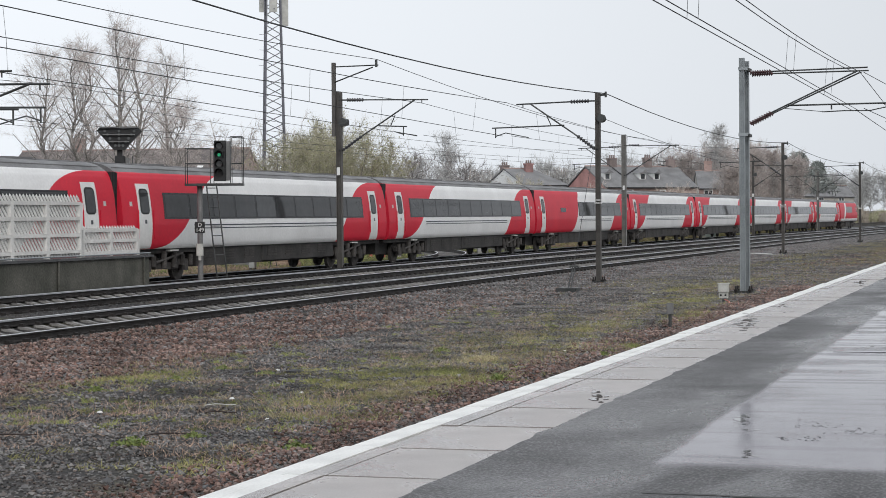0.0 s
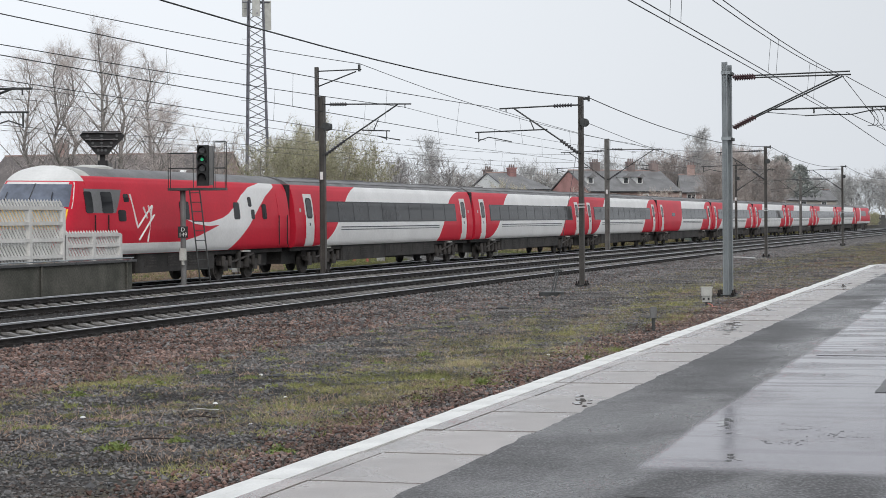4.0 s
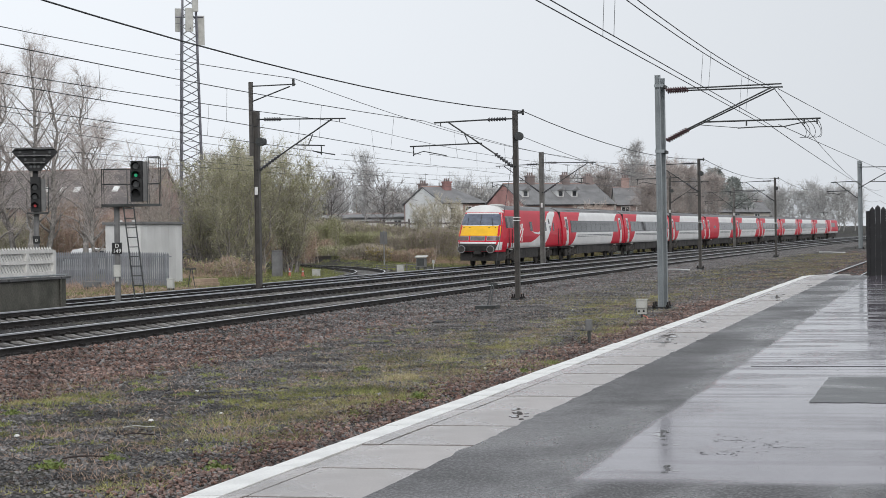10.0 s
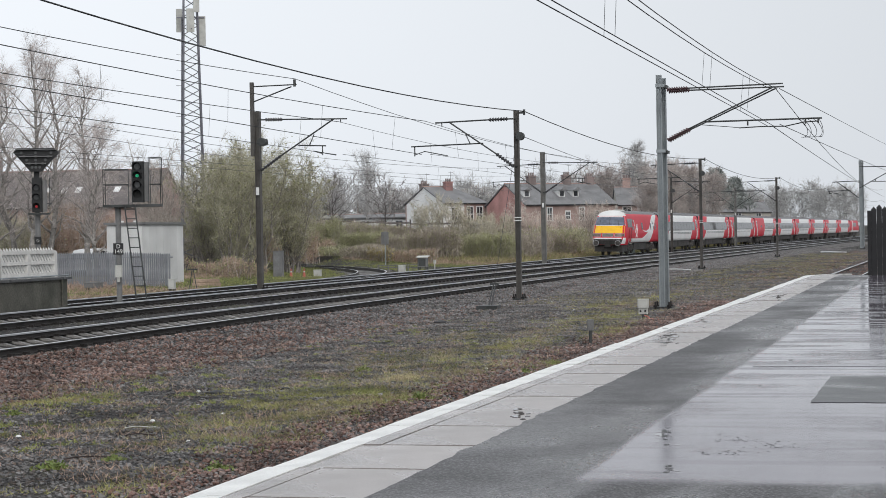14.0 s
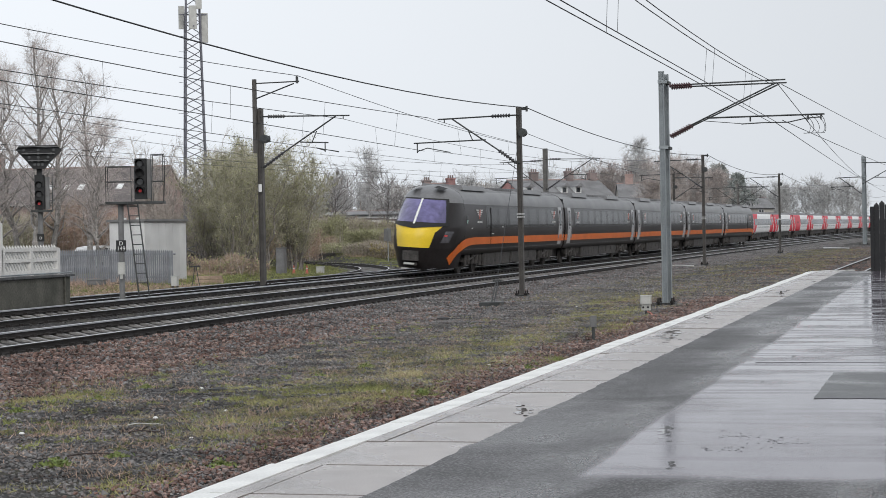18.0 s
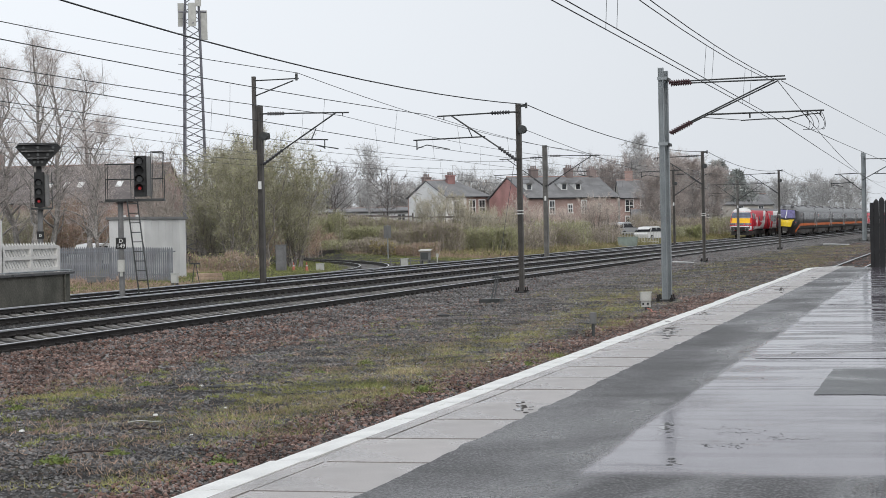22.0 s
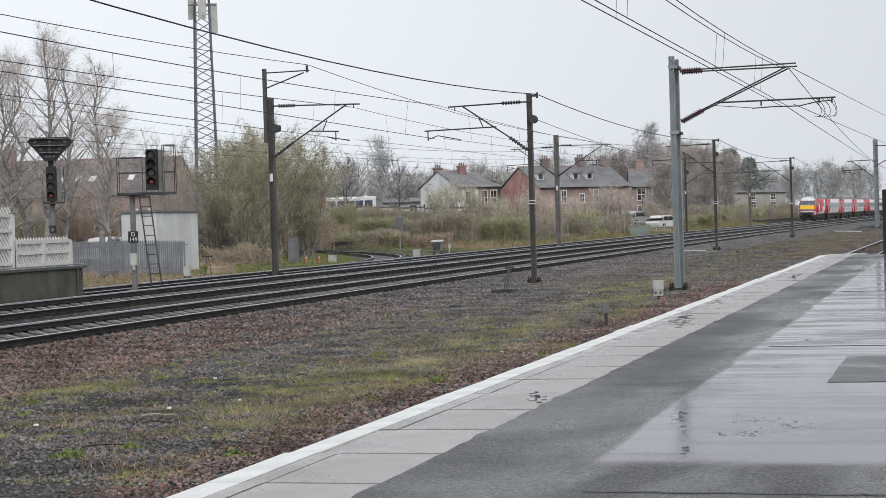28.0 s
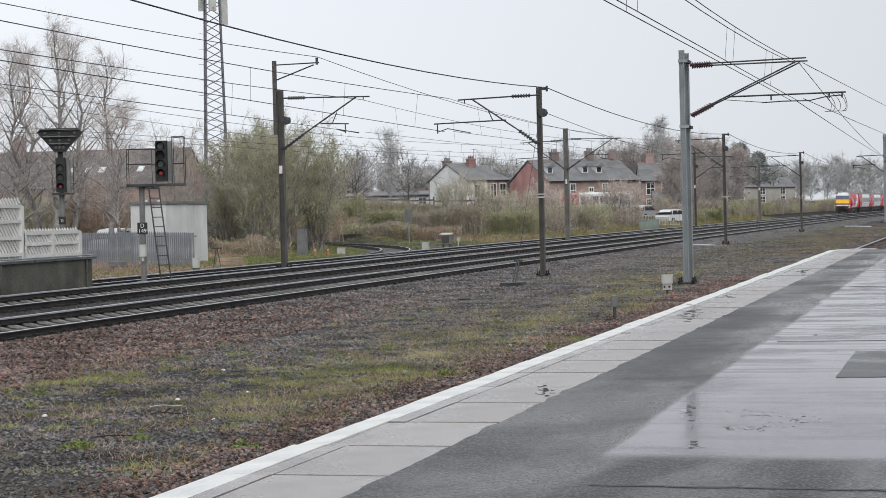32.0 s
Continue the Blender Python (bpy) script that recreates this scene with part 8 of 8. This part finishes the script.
M["grassmoss"] = speckle(mat("mossy olive grass", (0.14, 0.14, 0.06), 0.8, bump=0), ((0.20, 0.19, 0.075), (0.12, 0.10, 0.065), (0.26, 0.245, 0.10), (0.14, 0.145, 0.055), (0.19, 0.14, 0.095), (0.32, 0.28, 0.15), (0.25, 0.245, 0.085)))
M["grassmossbright"] = speckle(mat("bright mossy grass", (0.2, 0.2, 0.07), 0.8, bump=0), ((0.26, 0.25, 0.09), (0.20, 0.205, 0.07), (0.30, 0.275, 0.12), (0.16, 0.15, 0.07)))
M["limbdark"] = mat("dark dead bramble", (0.05, 0.035, 0.032), 0.8, 0, 0.2, 6, 40, 0.1)
M["weedgreen"] = speckle(mat("bright weed leaf", (0.12, 0.17, 0.05), 0.6, bump=0), ((0.12, 0.175, 0.045), (0.19, 0.215, 0.07), (0.09, 0.125, 0.04), (0.16, 0.20, 0.05), (0.17, 0.15, 0.08)))


def grass(name, label, u, y, material, nb=16, h=0.10, w=0.009, spread=0.09):
    n = len(u)
    x = -u + np.array([bend(b) for b in y])
    z = np.array([ground_z(a, b) for a, b in zip(x, y)])
    p = np.repeat(np.stack([x, y, z], 1), nb, 0) + RNG.normal(size=(n * nb, 3)) * (spread, spread, 0)
    d = RNG.normal(size=(n * nb, 3)) * 0.8
    d[:, 2] = np.abs(d[:, 2]) * 0.7 + 0.35
    d *= (h * RNG.uniform(0.3, 1.25, n * nb))[:, None]
    return tagged(blades(p, d, w, name, material, 0.3), label, "grass", kind="stuff")


def tufts(n, u0, u1, y0, y1, scale, low, seed, power=1.6):
    u, y = scatter(n, u0, u1, y0, y1, power)
    k = patchy(u, y, scale, low, seed)
    return u[k], y[k]


def off_branch(u, y, near, far=16):
    """Keeps clear of the branch track and of the strip between it and the main line."""
    r = np.hypot(-u + np.array([bend(b) for b in y]) + 102.1, y - 78.5)
    k = (r < 76 - near) | (r > 76 + far) | (y < 76) | (y > 126)
    return u[k], y[k]


def meadow(n, seed, lean):
    """Tufts thick beside the platform's ballast, thin on the bare cinders."""
    u, y = scatter(n, 6.4, 13.6, 11, 85, 1.45)
    far = np.clip((y - 20) / 14, 0, 1)
    lush = band(u, 6.4, 7.1, 8.4 + 1.3 * far, 9.8 + 2.0 * far) * np.clip((y - 15) / 7, 0.0, 1)
    rim = 0.55 * band(u, 11.2, 12.2, 13.0, 13.7)
    k1 = np.array([0.9 * noise.noise((a * 0.5, b * 0.25, seed)) + 0.8 * noise.noise((a * 1.5, b * 0.7, seed + 4)) + 0.4 * noise.noise((a * 4, b * 2, seed + 8)) for a, b in zip(u, y)])
    k = 1.0 * k1 + 0.74 * np.maximum(lush, rim * 0.7) > lean + 0.3 * np.clip((y - 27) / 15, 0, 1) + 0.42 * np.clip((22.5 - y) / 3, 0, 1) + RNG.normal(size=n) * 0.09
    return u[k], y[k]


u, y = meadow(17000, 7.0, 0.72)
grass("olive_grass", "low olive moss and grass on the cinders", u, y, M["grassmoss"], 26, 0.036, 0.007, 0.075)
u, y = meadow(11000, 3.0, 0.76)
grass("straw_grass", "dry straw-coloured grass patches", u, y, M["grassdry"], 22, 0.04, 0.006, 0.09)
u, y = meadow(12000, 13.0, 0.86)
grass("green_grass", "patches of wet green grass", u, y, M["grassgreen"], 22, 0.038, 0.0065, 0.07)
def clumps(n, spots):
    """Tufts gathered round a few centres (x, y, half width, half length), thinning outwards."""
    w = np.array([a * b for _, _, a, b in spots])
    i = RNG.choice(len(spots), n, p=w / w.sum())
    c = np.array(spots)[i]
    q = RNG.normal(size=(n, 2)) * 0.5
    x, y = c[:, 0] + q[:, 0] * c[:, 2], c[:, 1] + q[:, 1] * c[:, 3]
    k = np.array([noise.noise((a * 1.6, b * 0.9, 3.3)) for a, b in zip(x, y)]) > 0.06 + 0.16 * RNG.normal(size=n)
    return np.array([bend(b) for b in y[k]]) - x[k], y[k]


u, y = clumps(1500, [(-8.75, 24.9, 0.75, 2.0), (-8.3, 22.6, 0.6, 1.6), (-7.6, 25.6, 0.6, 1.6), (-8.9, 28.0, 0.7, 2.4), (-12.2, 25.4, 0.7, 1.2), (-11.2, 24.8, 0.6, 1.0), (-10.1, 26.6, 0.5, 1.0), (-7.4, 20.4, 0.6, 1.2), (-8.6, 16.6, 0.6, 0.8), (-7.3, 16.5, 0.5, 0.8), (-8.2, 37.0, 0.9, 3.0)])
grass("mossy_patches", "yellow-green mossy grass patches on the cinders", u, y, M["grassmossbright"], 26, 0.042, 0.008, 0.075)
u, y = clumps(1500, [(-8.7, 50.5, 0.9, 6.0), (-7.4, 43.0, 0.7, 4.0), (-10.0, 58.5, 1.1, 5.0), (-8.3, 41.0, 0.7, 3.5), (-9.3, 66.0, 1.2, 5.0)])
grass("verge_moss", "yellow-green moss and grass along the far verge", u, y, M["grassmossbright"], 20, 0.05, 0.012, 0.12)
u, y = clumps(900, [(-7.7, 30.4, 0.65, 2.2), (-8.3, 29.4, 0.5, 1.6), (-7.9, 23.2, 0.5, 1.2), (-8.3, 20.6, 0.5, 1.0), (-9.0, 33.5, 0.7, 2.4)])
grass("straw_patches", "pale straw-coloured dead grass patches", u, y, M["grassdry"], 24, 0.042, 0.007, 0.085)
u, y = clumps(260, [(-6.95, 25.9, 0.3, 0.6), (-6.5, 32.2, 0.3, 1.0), (-7.0, 21.0, 0.3, 0.5), (-8.0, 27.0, 0.3, 0.6), (-11.8, 26.8, 0.3, 0.5)])
grass("green_patches", "fresh green grass clumps near the platform", u, y, M["grassgreen"], 30, 0.06, 0.008, 0.06)
u, y = scatter(2000, 6.6, 13.5, 20, 60, 1.5)
k = patchy(u, y, 0.7, 0.1, 31.0)
grass("dead_stems", "reddish brown dead stems among the grass", u[k], y[k], M["twigrust"], 5, 0.11, 0.006, 0.08)
u, y = tufts(8000, 6.2, 13.6, 60, 175, 0.35, -0.1, 17.0, 1.3)
grass("far_grass", "thin olive grass towards the curve", u, y, M["grassmoss"], 6, 0.06, 0.016, 0.2)
u, y = off_branch(*tufts(11000, 28.6, 46, 56, 137, 0.12, -0.35, 21.0, 1.1), 1.9, 1.9)
grass("bank_grass", "green grass beyond the far track", u, y, M["grassgreen"], 14, 0.09, 0.018, 0.3)
u, y = tufts(9000, 28.6, 37, 130, 270, 0.1, -0.4, 23.0, 1.0)
grass("slope_grass", "rough olive grass on the slope beyond the far track", u, y, M["grassmoss"], 12, 0.3, 0.04, 0.35)
u, y = off_branch(*tufts(5200, 29, 40, 56, 140, 0.2, -0.15, 27.0, 1.1), 7.0)
grass("bank_straw", "orange brown dead grass by the hut", u, y, M["twigrust"], 12, 0.2, 0.02, 0.3)


u, y = off_branch(*tufts(2000, 29.4, 36, 112, 178, 0.2, -0.2, 29.0, 1.0), 3.0)
grass("hedge_straw", "orange brown dead grass at the hedge's foot", u, y, M["twigrust"], 12, 0.26, 0.022, 0.3)


def weed(x, y, r, label="small bright green weed on the cinders"):
    t = thing("weed", label, "weed", "weeds", at=pose(x, y, ground_z(x, y)))
    n = 320
    az, el = RNG.uniform(0, 6.28, n), RNG.uniform(-0.2, 1.0, n)
    d = np.stack([np.cos(az) * np.cos(el), np.sin(az) * np.cos(el), np.sin(el)], 1) * (r * RNG.uniform(0.15, 0.4, n))[:, None]
    p = RNG.normal(size=(n, 3)) * (r * 0.6, r * 0.6, 0)
    p[:, 2] = np.abs(RNG.normal(size=n)) * r * 0.28 * np.exp(-(p[:, 0] ** 2 + p[:, 1] ** 2) / r ** 2)
    blades(p, d, r * 0.16, "leaf_rosette", M["weedgreen"], 0.7, t)["kind"] = "stuff"


for x, y in ((-8.2, 18.5), (-8.5, 17.7), (-6.8, 17.8), (-11.7, 23.3), (-6.9, 25.7), (-6.4, 32.7), (-11.4, 25.2), (-10.5, 26.3), (-11.6, 27.3), (-9.6, 29.5), (-9.4, 31.4), (-6.5, 30.7)):
    weed(x, y, RNG.uniform(0.09, 0.14))
# odd scraps of litter and stones
for x, y, s in ((-8.9, 23.5, 0.028), (-10.6, 27.0, 0.03), (-9.2, 43.5, 0.04), (-8.1, 20.3, 0.022), (-7.3, 31.4, 0.03)):
    g = Geo().loft([[(s * a * k, s * b * k, h) for a, b in ((-1, -0.7), (0.2, -1), (1, -0.3), (0.8, 0.8), (-0.5, 0.9))] for k, h in ((1, -0.02), (0.9, s * 0.5), (0.4, s * 0.8))])
    tagged(part("pale_stone", g, M["white"], at=pose(x, y, ground_z(x, y))), "small pale stone lying on the cinders", "stone", "pale stones")
# low moss clumps and rusty patches on the cinders
u, y = scatter(320, 6.8, 13.4, 19, 50, 1.5)
grass("moss_clumps", "small yellow-green moss clumps on the cinders", u, y, M["grassgreen"], 46, 0.045, 0.012, 0.055)
u, y = scatter(320, 7.0, 13.2, 17, 50, 1.5)
grass("dock_stems", "rusty brown dead dock stems", u, y, M["twigrust"], 40, 0.05, 0.01, 0.12)


def rod(name, label, p, q, r, m):
    g = Geo().path([(p[0] + (q[0] - p[0]) * f, p[1] + (q[1] - p[1]) * f, r + 0.012 * math.sin(f * 5)) for f in steps(0, 1, 6)], r, 6)
    z = ground_z((p[0] + q[0]) / 2, (p[1] + q[1]) / 2) + 0.03
    tagged(part(name, g, M[m], at=pose(0, 0, z)), label, "litter")


rod("pale_stick", "thin pale plastic stick on the cinders", (-9.34, 21.42), (-9.06, 21.7), 0.006, "greycab")
rod("fallen_pole", "long white pole lying on the ballast", (-15.1, 111.3), (-13.7, 109.7), 0.035, "white")
rod("fallen_plank", "pale plank lying beside the siding", (-10.9, 182.6), (-8.4, 177.7), 0.06, "white")
for p, q in (((-8.6, 18.2), (-8.2, 18.6)), ((-8.95, 20.55), (-8.65, 20.75)), ((-10.1, 17.6), (-9.7, 18.0))):
    rod("dead_twig", "dark dead bramble twig on the ground", p, q, 0.008, "limbdark")
for x, y, s_ in ((-10.17, 26.6, 0.16), (-9.41, 27.4, 0.10), (-12.4, 48.4, 0.2), (-7.9, 44.0, 0.12)):
    g = Geo().loft([[(s_ * a * k, s_ * b * k, h) for a, b in ((-1, -0.5), (0.1, -0.8), (1, -0.2), (0.7, 0.6), (-0.6, 0.7))] for k, h in ((1, -0.03), (0.85, s_ * 0.25), (0.3, s_ * 0.4))])
    tagged(part("dark_lump", g, M["blackpaint"], at=pose(x, y, ground_z(x, y))), "dark lump of litter on the cinders", "litter", "dark lumps")
for x, y in ((-11.47, 73.2), (-10.17, 20.36), (-9.42, 22.45), (-12.2, 62.0), (-10.2, 55.0)):
    g = Geo().loft([[(0.03 * a * k, 0.03 * b * k, h * 0.6) for a, b in ((-1, -0.7), (0.2, -1), (1, -0.3), (0.8, 0.8), (-0.5, 0.9))] for k, h in ((1, 0), (0.7, 0.03), (0.3, 0.04))])
    tagged(part("paper_scrap", g, M["white"], at=pose(x, y, ground_z(x, y) + 0.02)), "crumpled scrap of white paper on the cinders", "litter", "paper scraps")
# cable from the box to the mast footing
g = Geo().path([(-7.4 + 0.5 * f + 0.05 * math.sin(f * 9), 49.7 - 1.2 * f, ground_z(-7.2, 49.5) + 0.04 + 0.2 * max(0, 0.3 - f)) for f in steps(0, 1, 10)], 0.014, 6)
tagged(part("red_cable", g, M["conered"]), "thin red cable lying by the lineside box", "cable")
# shallow pools of rain water in the hollows, still enough to mirror the masts
for x, y, w, ln, m, lift in ((-2.965, 13.8, 0.03, 0.9, 14, 0.004), (-1.735, 12.4, 0.03, 0.9, 16, 0.0008), (-1.475, 10.68, 0.03, 0.22, 7, 0.0008), (-3.24, 23.7, 0.07, 2.4, 22, 0.004), (-3.25, 27.4, 0.06, 2.0, 16, 0.004), (-3.06, 37.8, 0.07, 4.0, 20, 0.004), (-2.92, 44.0, 0.07, 3.0, 12, 0.004)):
    g = Geo()
    for _ in range(m):
        cy = y + RNG.normal() * ln / 3.2
        cx = x * cy / y + RNG.normal() * w
        a, b = RNG.uniform(0.5, 1.0) * (0.016 + 0.5 * w), RNG.uniform(0.012, 0.03) * (1 + 0.05 * y)
        g.prism([(cx + a * math.cos(q) * (1 + 0.6 * noise.noise((math.cos(q) * 1.5, cx * 9, cy))), cy + b * math.sin(q) * (1 + 0.6 * noise.noise((math.sin(q) * 1.5, cy * 9, 4)))) for q in steps(0, 2 * math.pi, 16)[:-1]], PZ - 0.01, PZ + lift + RNG.uniform(0, 0.0004))
    tagged(part("rain_pool", g, M["rainpool"]), "small still pool of rain water on the platform", "puddle", "rain pools", "stuff")
# grit standing out of the water
for x, y, w, ln in ((-1.3, 12.3, 0.09, 0.4), (-1.0, 12.0, 0.07, 0.35), (-1.25, 11.5, 0.1, 0.3)):
    g = Geo()
    for _ in range(34):
        cx, cy = x + RNG.normal() * w, y + RNG.uniform(-ln, ln) / 2
        a, b = RNG.uniform(0.002, 0.008), RNG.uniform(0.003, 0.014)
        g.prism([(cx + a * math.cos(q) * (1 + 0.5 * noise.noise((q * 2, cx * 9, cy))), cy + b * math.sin(q) * (1 + 0.5 * noise.noise((q * 2, cy * 9, 4)))) for q in steps(0, 2 * math.pi, 10)[:-1]], PZ - 0.01, PZ + 0.0012)
    tagged(part("surface_mark", g, M["puddle"]), "small ragged dark mark in the wet surface", "surface mark", "surface marks", "stuff")
# cracks and joints on the wet surface
for (xa, ya), (xb, yb) in (((-1.75, 9.1), (1.2, 8.98)), ((-1.78, 18.85), (6, 18.8)), ((-1.8, 31), (9, 30.95)), ((-1.8, 43), (12, 43))):
    n = 34
    g = Geo()
    pts = [(xa + (xb - xa) * i / n, ya + (yb - ya) * i / n + 0.03 * noise.noise((i * 0.7, ya, 0))) for i in range(n + 1)]
    for p, q in zip(pts, pts[1:]):
        dx, dy = q[0] - p[0], q[1] - p[1]
        ln = math.hypot(dx, dy)
        half = (0.028 if ya < 10 else 0.011) * (0.6 + 0.8 * abs(noise.noise((p[0] * 3, ya, 7))))
        nx, ny = -dy / ln * half, dx / ln * half
        g.prism([(p[0] - nx, p[1] - ny), (q[0] - nx, q[1] - ny), (q[0] + nx, q[1] + ny), (p[0] + nx, p[1] + ny)], PZ - 0.01, PZ + 0.003)
    tagged(part("surface_crack", g, M["joint"]), "thin dark crack across the platform", "crack", "platform cracks", "structure")


# ---- all that moves ----
def motions():
    for ob, off in RED_TRAIN:
        walk(ob, [(t, on_track(2, y + off)) for t, y in RED_AT])
    for ob, off, turned in DARK_TRAIN:
        walk(ob, [(t, on_track(1, 82.6 + (40.3 if t > 17.5 else 39.6) * (t - 17.5) + off, turned)) for t in (0, 4, 8, 12, 14, 15, 16, 16.5, 17, 17.5, 18, 18.5, 19, 20, 21, 22, 23, 24, 25, 26, 28, 30, 32)])
    # the bus drives behind the hedge after the trains have gone
    for_road = lambda x: pose(x * 1.1026 + 2.2, 215, ground_z(x * 1.1026 + 6.0, 215), 0, 0, 4)
    walk(BUS, [(t, for_road(x)) for t, x in ((0, -118), (19, -118), (20, -116.5), (21, -112.2), (22, -105.8), (23.5, -96.2), (25, -86.5), (26.5, -76.9), (28, -67.2), (29, -60.5), (30, -54.1), (31, -47.6), (32, -41.6))])
    # the added discs swing before the dark train passes: green is covered, red bared
    for ob, z in LENS_MASKS:
        hidden = pose(0.60, -0.145, z)
        aside = hidden @ pose(0.125, 0, 0, 0, 0, 80)
        first, last = (aside, hidden) if z > 3.5 else (hidden, aside)
        walk(ob, [(0, first), (15.4, first), (15.7, last), (32, last)])


motions()
